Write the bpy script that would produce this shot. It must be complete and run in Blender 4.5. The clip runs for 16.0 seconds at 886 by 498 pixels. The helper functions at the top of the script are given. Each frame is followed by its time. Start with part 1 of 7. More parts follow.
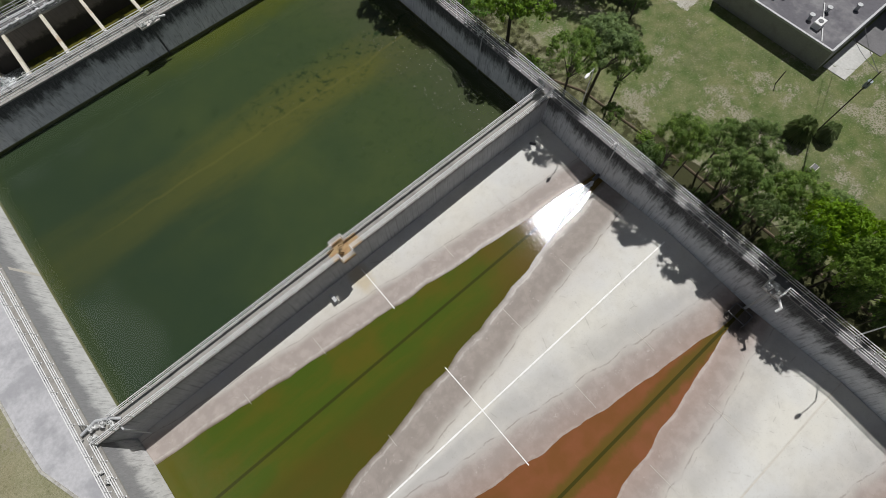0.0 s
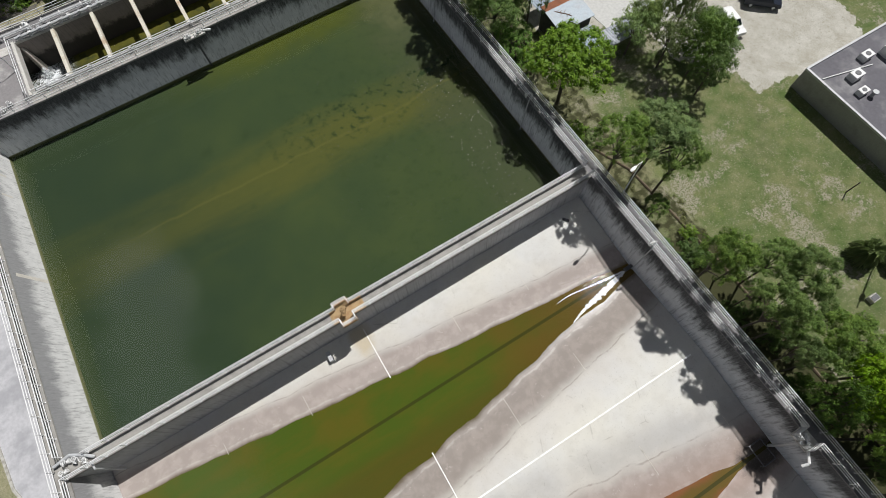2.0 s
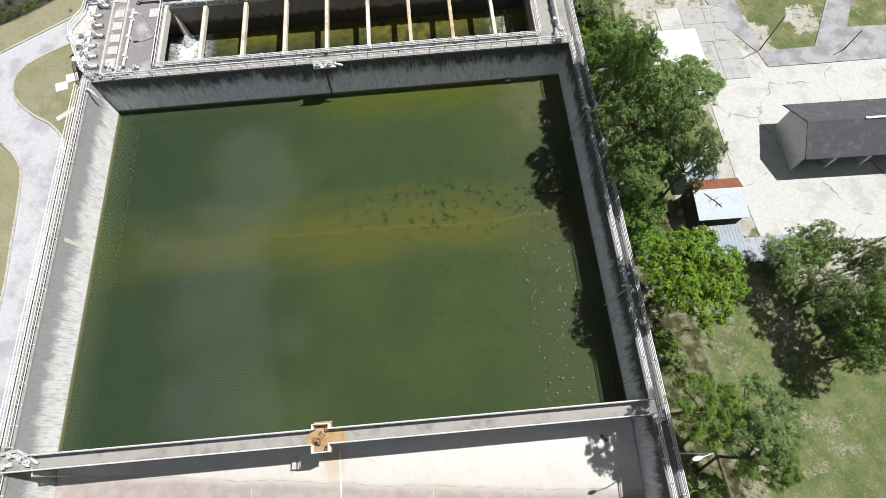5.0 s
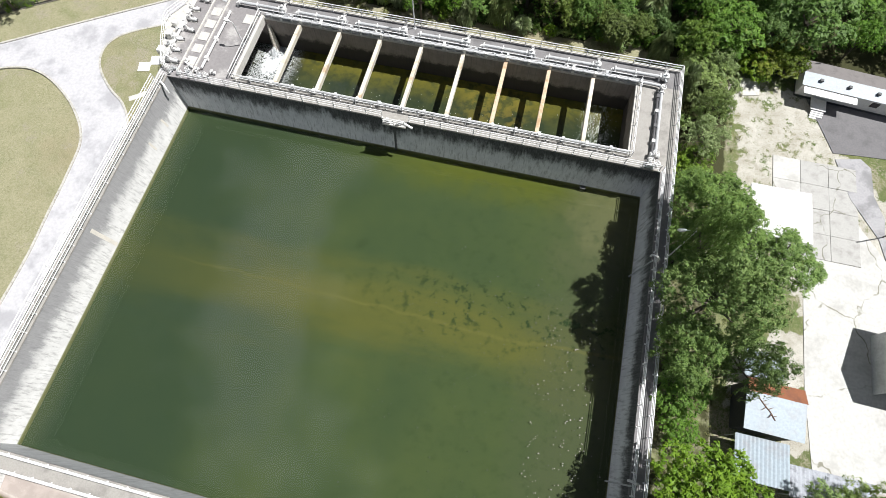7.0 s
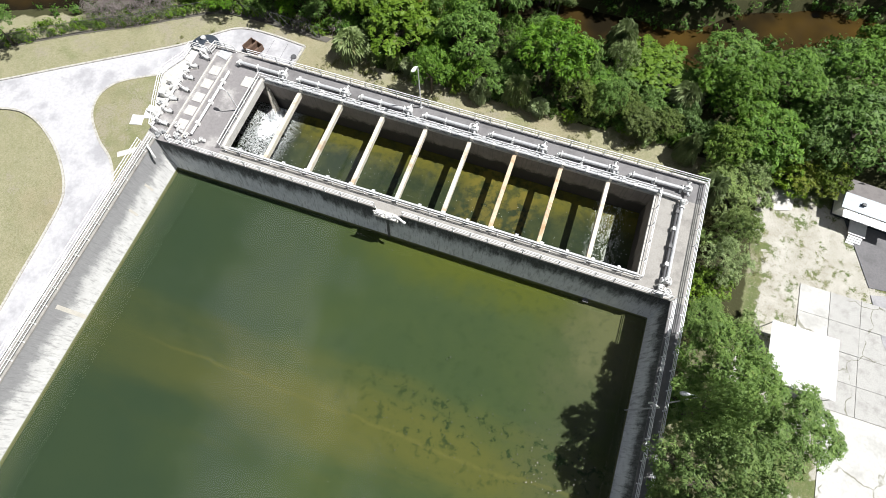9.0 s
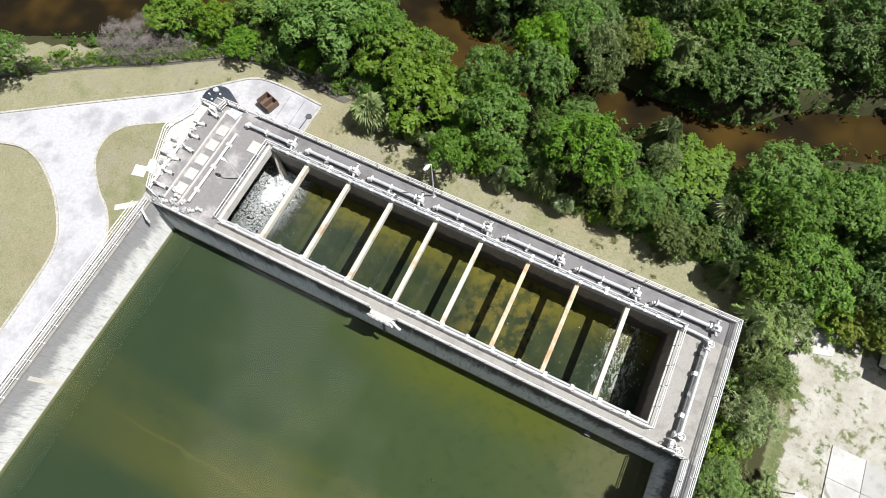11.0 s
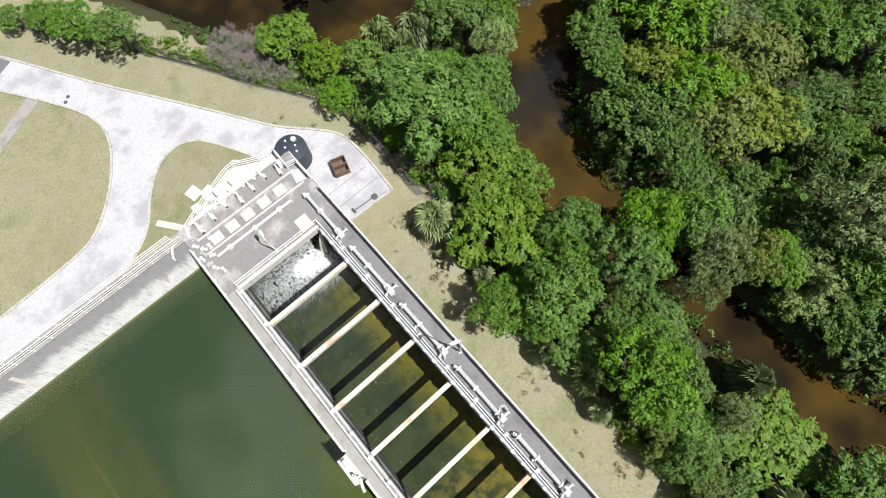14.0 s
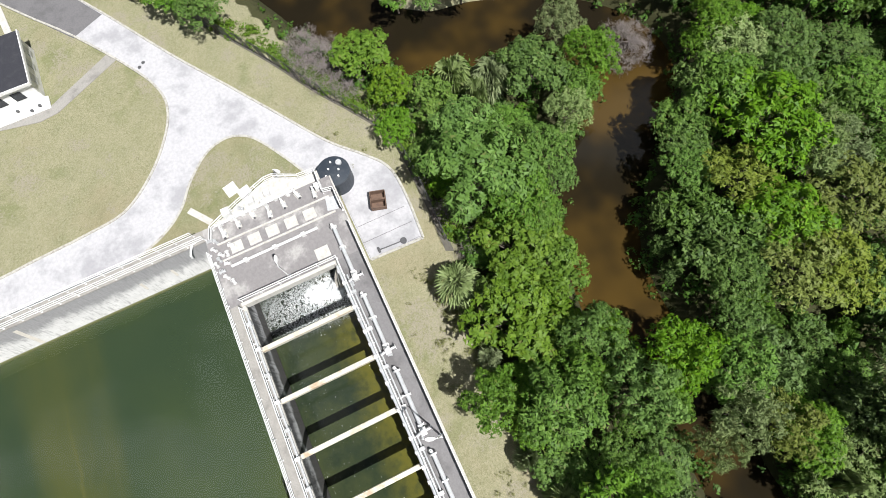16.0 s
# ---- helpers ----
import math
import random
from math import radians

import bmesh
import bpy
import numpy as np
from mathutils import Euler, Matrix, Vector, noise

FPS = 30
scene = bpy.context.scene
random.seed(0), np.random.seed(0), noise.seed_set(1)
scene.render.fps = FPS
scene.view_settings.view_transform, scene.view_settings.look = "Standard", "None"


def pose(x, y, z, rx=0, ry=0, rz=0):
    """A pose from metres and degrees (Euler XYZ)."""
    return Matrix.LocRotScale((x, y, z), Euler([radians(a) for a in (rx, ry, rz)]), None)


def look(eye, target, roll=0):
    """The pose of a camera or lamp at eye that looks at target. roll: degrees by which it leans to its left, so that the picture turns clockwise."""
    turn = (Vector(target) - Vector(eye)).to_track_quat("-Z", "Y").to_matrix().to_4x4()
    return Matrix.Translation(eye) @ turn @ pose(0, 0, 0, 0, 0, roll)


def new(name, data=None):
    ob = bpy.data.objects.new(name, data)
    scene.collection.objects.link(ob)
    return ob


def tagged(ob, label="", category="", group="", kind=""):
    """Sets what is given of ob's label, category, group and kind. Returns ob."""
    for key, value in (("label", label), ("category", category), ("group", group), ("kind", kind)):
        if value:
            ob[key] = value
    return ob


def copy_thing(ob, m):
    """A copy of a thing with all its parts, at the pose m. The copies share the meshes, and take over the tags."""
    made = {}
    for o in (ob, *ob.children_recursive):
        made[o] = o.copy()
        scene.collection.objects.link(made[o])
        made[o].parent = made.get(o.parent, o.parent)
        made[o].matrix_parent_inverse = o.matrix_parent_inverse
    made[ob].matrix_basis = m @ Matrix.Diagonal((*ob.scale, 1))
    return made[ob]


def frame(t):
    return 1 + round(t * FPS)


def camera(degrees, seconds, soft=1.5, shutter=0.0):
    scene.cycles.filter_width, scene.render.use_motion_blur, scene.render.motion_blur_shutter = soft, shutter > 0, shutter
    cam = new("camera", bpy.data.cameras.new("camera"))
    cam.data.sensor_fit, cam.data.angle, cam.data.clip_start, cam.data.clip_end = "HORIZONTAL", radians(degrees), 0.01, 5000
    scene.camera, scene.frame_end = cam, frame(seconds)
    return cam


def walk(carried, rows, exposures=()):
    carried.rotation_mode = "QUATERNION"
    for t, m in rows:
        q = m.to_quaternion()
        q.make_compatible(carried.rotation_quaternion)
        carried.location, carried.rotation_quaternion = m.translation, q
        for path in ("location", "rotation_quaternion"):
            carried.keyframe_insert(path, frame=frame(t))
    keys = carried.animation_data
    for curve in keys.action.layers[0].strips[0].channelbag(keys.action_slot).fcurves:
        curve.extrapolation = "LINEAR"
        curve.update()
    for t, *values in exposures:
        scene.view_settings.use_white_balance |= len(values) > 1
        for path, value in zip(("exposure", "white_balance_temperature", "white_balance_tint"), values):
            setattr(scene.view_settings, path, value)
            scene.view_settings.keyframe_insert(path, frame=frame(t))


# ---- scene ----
cam = camera(81.7, 16.0, soft=0.65)
PATH = [
    (0, (0.422, 0.55, 49.993), (0.877, 1.166, 48.145), -4.7),
    (0.5, (2.128, 1.829, 49.942), (2.557, 2.46, 48.093), -4.6),
    (1, (3.867, 3.19, 49.966), (4.268, 3.836, 48.116), -4.8),
    (1.5, (5.634, 4.723, 50.063), (6.0, 5.385, 48.211), -5.1),
    (2, (7.416, 6.564, 50.141), (7.75, 7.234, 48.286), -5.1),
    (2.5, (9.069, 8.729, 50.169), (9.371, 9.404, 48.311), -5.0),
    (3, (10.545, 11.071, 50.192), (10.813, 11.754, 48.331), -4.5),
    (3.5, (12.0, 13.474, 50.205), (12.21, 14.175, 48.344), -3.6),
    (4, (13.516, 15.917, 50.194), (13.658, 16.637, 48.333), -3.4),
    (4.5, (14.971, 18.507, 50.118), (15.05, 19.237, 48.258), -3.7),
    (5, (16.215, 21.265, 50.063), (16.234, 22.002, 48.204), -3.6),
    (5.2, (16.586, 22.434, 50.058), (16.58, 23.172, 48.199), -3.5),
    (7.3, (18.775, 35.372, 49.783), (18.551, 36.07, 47.922), -2.2),
    (7.5, (18.873, 36.634, 49.789), (18.632, 37.327, 47.928), -2.3),
    (8, (18.875, 39.908, 49.819), (18.615, 40.589, 47.957), -2.4),
    (8.5, (18.605, 43.121, 49.907), (18.34, 43.794, 48.042), -2.5),
    (9, (18.159, 46.307, 49.984), (17.897, 46.974, 48.117), -2.4),
    (9.2, (17.933, 47.54, 49.998), (17.674, 48.206, 48.131), -2.4),
    (11.3, (15.045, 60.418, 49.99), (14.686, 61.002, 48.111), -3.5),
    (11.5, (14.691, 61.582, 49.983), (14.318, 62.154, 48.103), -3.4),
    (12, (13.642, 64.339, 49.931), (13.236, 64.878, 48.049), -3.6),
    (12.5, (12.44, 67.047, 49.855), (12.009, 67.552, 47.968), -3.7),
    (13, (11.115, 69.712, 49.834), (10.653, 70.179, 47.945), -4.4),
    (13.5, (9.524, 72.258, 49.726), (9.034, 72.687, 47.835), -4.8),
    (14, (7.909, 74.55, 49.615), (7.393, 74.94, 47.723), -4.7),
    (14.5, (6.386, 76.525, 49.52), (5.845, 76.872, 47.626), -4.7),
    (15, (5.04, 78.285, 49.413), (4.479, 78.584, 47.517), -5.3),
    (15.5, (3.917, 79.845, 49.322), (3.338, 80.104, 47.425), -5.6),
    (16, (2.903, 81.295, 49.275), (2.309, 81.506, 47.377), -6.4),
]
walk(cam, [(t, look(eye, target, roll)) for t, eye, target, roll in PATH],
     exposures=[(0, -0.39), (1, -0.40), (2, -0.19), (3.5, 0.17), (5, 0.28), (7.3, 0.5), (9, 0.52), (11.3, 0.46), (16, 0.46)])

# ---- world, sun ----
SUN = Vector((0.52, 0.235, 1.0)).normalized()
sun = new("sun", bpy.data.lights.new("sun", "SUN"))
sun.data.energy, sun.data.angle, sun.data.color = 5.0, radians(0.55), (0.985, 0.975, 0.962)
sun.matrix_basis = look(SUN * 200, (0, 0, 0))
world = bpy.data.worlds.new("sky")
scene.world = world
world.use_nodes = True
wn = world.node_tree.nodes
sky = wn.new("ShaderNodeTexSky")
sky.sky_type, sky.sun_disc = "NISHITA", False
sky.sun_elevation, sky.sun_rotation = math.asin(SUN.z), math.atan2(SUN.x, SUN.y)
wn["Background"].inputs[1].default_value = 0.0160
wl = world.node_tree.links
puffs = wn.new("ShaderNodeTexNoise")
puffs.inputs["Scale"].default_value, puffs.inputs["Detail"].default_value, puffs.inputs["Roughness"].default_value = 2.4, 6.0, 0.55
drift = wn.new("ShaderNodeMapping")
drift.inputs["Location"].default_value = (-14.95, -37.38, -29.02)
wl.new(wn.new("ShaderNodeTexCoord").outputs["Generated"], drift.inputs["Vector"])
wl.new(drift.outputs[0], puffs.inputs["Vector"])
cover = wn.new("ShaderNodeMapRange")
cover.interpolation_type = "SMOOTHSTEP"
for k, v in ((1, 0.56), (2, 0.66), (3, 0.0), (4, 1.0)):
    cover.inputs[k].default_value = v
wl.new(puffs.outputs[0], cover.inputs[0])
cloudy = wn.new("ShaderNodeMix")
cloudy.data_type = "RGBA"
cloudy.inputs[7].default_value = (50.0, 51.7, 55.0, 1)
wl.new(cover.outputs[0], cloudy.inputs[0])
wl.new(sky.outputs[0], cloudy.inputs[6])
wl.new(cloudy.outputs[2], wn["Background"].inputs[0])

# ---- plan, in metres ----
RIM, GROUND, WATER = 1.7, -2.3, -2.9
X0, X1, XW, XE = -22.35, 33.4, -24.4, 35.15         # inner faces at the foot, outer faces of the long walls
RX0, RX1, RYN = -23.28, 34.0, 65.65                    # inner edges at the top: the walls lean back
YD0, YD1 = 22.9, 24.2                                # divider wall
YN0, YN1, YN2, YN3 = 64.7, 67.2, 76.45, 79.35         # basin's north wall, north tank, outer edge
TX0, TX1 = -15.2, 30.3                                # north tank
YS = -40.0
POOL = -3.36


# ---- materials ----
def nodes_of(name, rough=0.8, metal=0.0, spec=0.5):
    m = bpy.data.materials.new(name)
    m.use_nodes = True
    t = m.node_tree
    b = t.nodes["Principled BSDF"]
    b.inputs["Roughness"].default_value = rough
    b.inputs["Metallic"].default_value = metal
    b.inputs["Specular IOR Level"].default_value = spec
    return m, t, b


def node(t, kind, **kw):
    n = t.nodes.new(kind)
    for k, v in kw.items():
        if k == "op":
            n.operation = v
        elif k == "blend":
            n.blend_type = v
    return n


def put(t, sock, value):
    if isinstance(value, bpy.types.NodeSocket):
        t.links.new(value, sock)
    elif isinstance(value, tuple) and len(value) == 3 and sock.type == "RGBA":
        sock.default_value = (*value, 1)
    else:
        sock.default_value = value


def calc(t, op, a, b=0.0, c=None, clamp=False):
    n = node(t, "ShaderNodeMath", op=op)
    n.use_clamp = clamp
    put(t, n.inputs[0], a)
    put(t, n.inputs[1], b)
    if c is not None:
        put(t, n.inputs[2], c)
    return n.outputs[0]


def blend(t, fac, a, b, kind="MIX"):
    n = t.nodes.new("ShaderNodeMix")
    n.data_type, n.blend_type = "RGBA", kind
    put(t, n.inputs[0], fac)
    put(t, n.inputs[6], a)
    put(t, n.inputs[7], b)
    return n.outputs[2]


def place(t):
    return t.nodes.new("ShaderNodeNewGeometry").outputs["Position"]


def axes(t, vec):
    n = t.nodes.new("ShaderNodeSeparateXYZ")
    t.links.new(vec, n.inputs[0])
    return n.outputs


def grain(t, vec, scale, detail=4.0, rough=0.6, squash=None, warp=0.0):
    if squash:
        mp = t.nodes.new("ShaderNodeMapping")
        mp.inputs["Scale"].default_value = squash
        t.links.new(vec, mp.inputs[0])
        vec = mp.outputs[0]
    n = t.nodes.new("ShaderNodeTexNoise")
    t.links.new(vec, n.inputs["Vector"])
    n.inputs["Scale"].default_value, n.inputs["Detail"].default_value = scale, detail
    n.inputs["Roughness"].default_value, n.inputs["Distortion"].default_value = rough, warp
    return n.outputs[0]


def step(t, value, lo, hi, a=0.0, b=1.0):
    n = t.nodes.new("ShaderNodeMapRange")
    n.interpolation_type = "SMOOTHSTEP"
    put(t, n.inputs[0], value)
    for k, v in zip((1, 2, 3, 4), (lo, hi, a, b)):
        n.inputs[k].default_value = v
    return n.outputs[0]


def bump(t, b, height, strength=0.3, dist=0.02):
    n = t.nodes.new("ShaderNodeBump")
    n.inputs["Strength"].default_value, n.inputs["Distance"].default_value = strength, dist
    t.links.new(height, n.inputs["Height"])
    t.links.new(n.outputs[0], b.inputs["Normal"])


def worn(name, colour, dirt, rough=0.7, metal=0.0, scale=3.0, amount=0.5, lo=0.45, hi=0.75, spec=0.5):
    """A painted or bare surface with fine grain and patches of dirt."""
    m, t, b = nodes_of(name, rough, metal, spec)
    p = place(t)
    big, small = grain(t, p, scale), grain(t, p, scale * 9, 3)
    f = calc(t, "MULTIPLY", step(t, big, lo, hi), amount)
    c = blend(t, f, colour, dirt)
    c = blend(t, step(t, small, 0.3, 0.75, 0.0, 0.35), c, tuple(x * 0.55 for x in colour))
    t.links.new(c, b.inputs["Base Color"])
    bump(t, b, small, 0.25, 0.01)
    return m


def cracked(m, scale, colour, width=0.012):
    """Adds a wandering net of cracks with dirt and weeds to a slab material."""
    t = m.node_tree
    b = t.nodes["Principled BSDF"]
    p = place(t)
    old = b.inputs["Base Color"].links[0].from_socket
    wander = t.nodes.new("ShaderNodeTexNoise")
    wander.inputs["Scale"].default_value = 0.6
    t.links.new(p, wander.inputs["Vector"])
    warp = blend(t, 1.0, p, blend(t, 1.0, wander.outputs["Color"], (2.0, 2.0, 0.0), "MULTIPLY"), "ADD")
    v = t.nodes.new("ShaderNodeTexVoronoi")
    v.feature = "DISTANCE_TO_EDGE"
    v.inputs["Scale"].default_value = scale
    t.links.new(warp, v.inputs["Vector"])
    f = calc(t, "MULTIPLY", step(t, v.outputs["Distance"], width, width * 0.3), step(t, grain(t, p, 0.35, 4), 0.44, 0.56, 0.1, 0.8))
    t.links.new(blend(t, f, old, colour), b.inputs["Base Color"])


def stained_wall(name, pale, grey, reach, mould=(0.030, 0.031, 0.032), keep=0.95, ragged=1.0):
    """Tank concrete: pale below, mildew running down from the top in long uneven streaks."""
    m, t, b = nodes_of(name, 0.85)
    p = place(t)
    x, y, z = axes(t, p)
    streak = grain(t, p, 1.0, 6, 0.7, (0.9, 0.9, 0.13))
    thin = grain(t, p, 1.0, 4, 0.65, (4.5, 4.5, 0.16))
    fine = grain(t, p, 1.0, 4, 0.7, (11, 11, 0.35))
    broad, blot = grain(t, p, 0.12, 3), grain(t, p, 0.8, 6, 0.72)
    edge = calc(t, "ADD", calc(t, "MULTIPLY", streak, 3.2), calc(t, "MULTIPLY", broad, 2.2))
    edge = calc(t, "ADD", calc(t, "ADD", edge, calc(t, "MULTIPLY", thin, 1.1)), calc(t, "MULTIPLY", blot, 3.0))
    lev = calc(t, "ADD", calc(t, "SUBTRACT", z, 0.25 + 4.75 * ragged - reach), calc(t, "MULTIPLY", edge, ragged))
    black = step(t, lev, -0.9 * ragged, 1.0 * ragged)
    c = blend(t, step(t, blot, 0.3, 0.7), grey, pale)
    c = blend(t, calc(t, "MULTIPLY", step(t, thin, 0.48, 0.7), 0.45), c, (0.12, 0.12, 0.118))
    c = blend(t, calc(t, "MULTIPLY", calc(t, "MULTIPLY", black, calc(t, "ADD", calc(t, "MULTIPLY", fine, 0.5), 0.70), clamp=True), keep), c, mould)
    c = blend(t, calc(t, "MULTIPLY", step(t, fine, 0.68, 0.80), 0.4), c, (0.36, 0.36, 0.35))
    c = blend(t, calc(t, "MULTIPLY", step(t, z, -2.70, -2.88), step(t, y, 23.5, 24.0)), c, (0.165, 0.172, 0.072))
    wet = calc(t, "ADD", z, calc(t, "MULTIPLY", calc(t, "SUBTRACT", blot, 0.5), 2.0))
    c = blend(t, calc(t, "MULTIPLY", step(t, y, 66.9, 67.1, 0.0, 0.9), step(t, wet, -0.3, -1.1)), c, (0.040, 0.036, 0.031))
    t.links.new(c, b.inputs["Base Color"])
    bump(t, b, fine, 0.3, 0.02)
    return m


def basin_floor():
    """Bleached slabs, mauve sludge margins round the pools, faint tide lines."""
    m, t, b = nodes_of("basin_floor_concrete", 0.8)
    p = place(t)
    x, y, z = axes(t, p)
    wob = calc(t, "MULTIPLY", calc(t, "SUBTRACT", grain(t, p, 0.35, 5), 0.5), 0.06)
    h = calc(t, "ADD", calc(t, "SUBTRACT", z, POOL), wob)
    h = calc(t, "ADD", h, step(t, y, 2.9, 2.2, 0.0, 0.10))
    mott = grain(t, p, 0.9, 5)
    base = blend(t, step(t, grain(t, p, 0.12, 3), 0.35, 0.7), (0.63, 0.608, 0.545), (0.59, 0.585, 0.565))
    base = blend(t, step(t, mott, 0.40, 0.78, 0.0, 0.30), base, (0.44, 0.41, 0.36))
    pale = blend(t, step(t, mott, 0.4, 0.65), (0.27, 0.222, 0.202), (0.37, 0.308, 0.285))
    brown = blend(t, step(t, mott, 0.4, 0.65), (0.165, 0.135, 0.118), (0.245, 0.203, 0.180))
    sludge = blend(t, calc(t, "MULTIPLY", step(t, y, 2.0, 3.0), step(t, y, 14.0, 12.5)), pale, brown)
    c = blend(t, step(t, h, 0.335, 0.205, 0.0, 0.92), base, sludge)
    c = blend(t, step(t, h, 0.60, 0.30, 0.0, 0.30), c, (0.44, 0.39, 0.345))
    soot = calc(t, "MULTIPLY", calc(t, "MULTIPLY", step(t, h, 0.60, 0.38), step(t, h, 0.24, 0.36)), step(t, y, 2.4, 1.8))
    c = blend(t, calc(t, "MULTIPLY", soot, step(t, grain(t, p, 0.25, 4), 0.35, 0.6, 0.15, 0.42)), c, (0.30, 0.29, 0.28))
    spots = step(t, grain(t, p, 1.7, 5, 0.7), 0.62, 0.70, 0.0, 0.5)
    c = blend(t, calc(t, "MULTIPLY", spots, step(t, h, 0.32, 0.2)), c, (0.56, 0.50, 0.46))
    tide = calc(t, "MULTIPLY", step(t, calc(t, "ABSOLUTE", calc(t, "SUBTRACT", h, 0.285)), 0.008, 0.002), step(t, mott, 0.40, 0.58, 0.05, 0.35))
    c = blend(t, tide, c, (0.11, 0.085, 0.07))
    crust = calc(t, "MULTIPLY", step(t, calc(t, "ABSOLUTE", calc(t, "SUBTRACT", h, 0.045)), 0.012, 0.003), step(t, mott, 0.40, 0.55, 0.05, 0.4))
    c = blend(t, crust, c, (0.55, 0.52, 0.47))
    rusty = calc(t, "MULTIPLY", step(t, y, 2.6, 1.6), step(t, h, 0.26, 0.0))
    c = blend(t, calc(t, "MULTIPLY", rusty, 0.45), c, (0.24, 0.125, 0.08))
    wx, wy = calc(t, "MULTIPLY", calc(t, "SUBTRACT", x, 31.9), 0.55), calc(t, "ADD", y, 8.1)
    wet = calc(t, "ADD", calc(t, "SQRT", calc(t, "ADD", calc(t, "MULTIPLY", wx, wx), calc(t, "MULTIPLY", wy, wy))), calc(t, "MULTIPLY", grain(t, p, 1.4, 5), 1.2))
    c = blend(t, step(t, wet, 2.6, 1.4, 0.0, 0.9), c, (0.035, 0.028, 0.022))
    vx, vy = calc(t, "MULTIPLY", calc(t, "SUBTRACT", x, 33.2), 0.5), calc(t, "SUBTRACT", y, 13.0)
    damp = calc(t, "ADD", calc(t, "SQRT", calc(t, "ADD", calc(t, "MULTIPLY", vx, vx), calc(t, "MULTIPLY", vy, vy))), calc(t, "MULTIPLY", grain(t, p, 1.4, 5), 1.2))
    c = blend(t, step(t, damp, 2.2, 1.2, 0.0, 0.75), c, (0.10, 0.068, 0.042))
    sx, sy = calc(t, "SUBTRACT", x, 4.5), calc(t, "MULTIPLY", calc(t, "SUBTRACT", y, 21.6), 0.6)
    rust = calc(t, "ADD", calc(t, "SQRT", calc(t, "ADD", calc(t, "MULTIPLY", sx, sx), calc(t, "MULTIPLY", sy, sy))), calc(t, "MULTIPLY", grain(t, p, 0.9, 5), 1.4))
    c = blend(t, step(t, rust, 2.3, 1.2, 0.0, 0.6), c, (0.46, 0.36, 0.20))
    c = blend(t, step(t, h, 0.035, -0.01), c, (0.10, 0.075, 0.035))
    c = blend(t, step(t, grain(t, p, 6, 4), 0.55, 0.8, 0, 0.4), c, (0.30, 0.28, 0.24))
    c = blend(t, step(t, grain(t, p, 2.2, 7, 0.8), 0.58, 0.72, 0, 0.32), c, (0.30, 0.28, 0.25))
    crack = t.nodes.new("ShaderNodeTexVoronoi")
    crack.feature = "DISTANCE_TO_EDGE"
    crack.inputs["Scale"].default_value = 0.16
    warp = blend(t, 0.35, p, blend(t, 1.0, p, t.nodes.new("ShaderNodeTexNoise").outputs["Color"], "ADD"))
    t.links.new(warp, crack.inputs["Vector"])
    c = blend(t, calc(t, "MULTIPLY", step(t, crack.outputs["Distance"], 0.010, 0.003), step(t, mott, 0.50, 0.65, 0.0, 0.3)), c, (0.22, 0.20, 0.17))
    t.links.new(c, b.inputs["Base Color"])
    put(t, b.inputs["Roughness"], step(t, h, 0.0, 0.12, 0.35, 0.85))
    bump(t, b, grain(t, p, 9, 4), 0.2, 0.01)
    return m


def murky(name, colour_of, rough=0.06, wave=0.8, ripple=0.05, stirred=None):
    """Turbid water: the suspended matter gives the colour, the surface the gloss."""
    m, t, b = nodes_of(name, rough)
    b.inputs["IOR"].default_value = 1.33
    p = place(t)
    t.links.new(colour_of(t, p), b.inputs["Base Color"])
    h = grain(t, p, wave, 3)
    if stirred:
        h = calc(t, "MULTIPLY", h, stirred(t, p))
    bump(t, b, h, ripple, 0.05)
    return m


def clear(name, tint, rough, wave, ripple):
    """Still water that lets the bed show through, tinted by its depth."""
    m, t, b = nodes_of(name)
    t.nodes.remove(b)
    gloss, thru = t.nodes.new("ShaderNodeBsdfGlossy"), t.nodes.new("ShaderNodeBsdfTransparent")
    gloss.inputs["Roughness"].default_value = rough
    thru.inputs[0].default_value = (*tint, 1)
    skin = t.nodes.new("ShaderNodeBump")
    skin.inputs["Strength"].default_value, skin.inputs["Distance"].default_value = ripple, 0.05
    t.links.new(grain(t, place(t), wave, 3), skin.inputs["Height"])
    t.links.new(skin.outputs[0], gloss.inputs["Normal"])
    fr = t.nodes.new("ShaderNodeFresnel")
    fr.inputs[0].default_value = 1.47
    mx = t.nodes.new("ShaderNodeMixShader")
    for a, c in ((fr, 0), (thru, 1), (gloss, 2)):
        t.links.new(a.outputs[0], mx.inputs[c])
    t.links.new(mx.outputs[0], t.nodes["Material Output"].inputs[0])
    return m


def silt(name, colour_of, gain):
    """Algae and silt on the bed under the water."""
    m, t, b = nodes_of(name, 0.95, spec=0.1)
    p = place(t)
    t.links.new(blend(t, 1.0, colour_of(t, p), (gain, gain, gain), "MULTIPLY"), b.inputs["Base Color"])
    return m


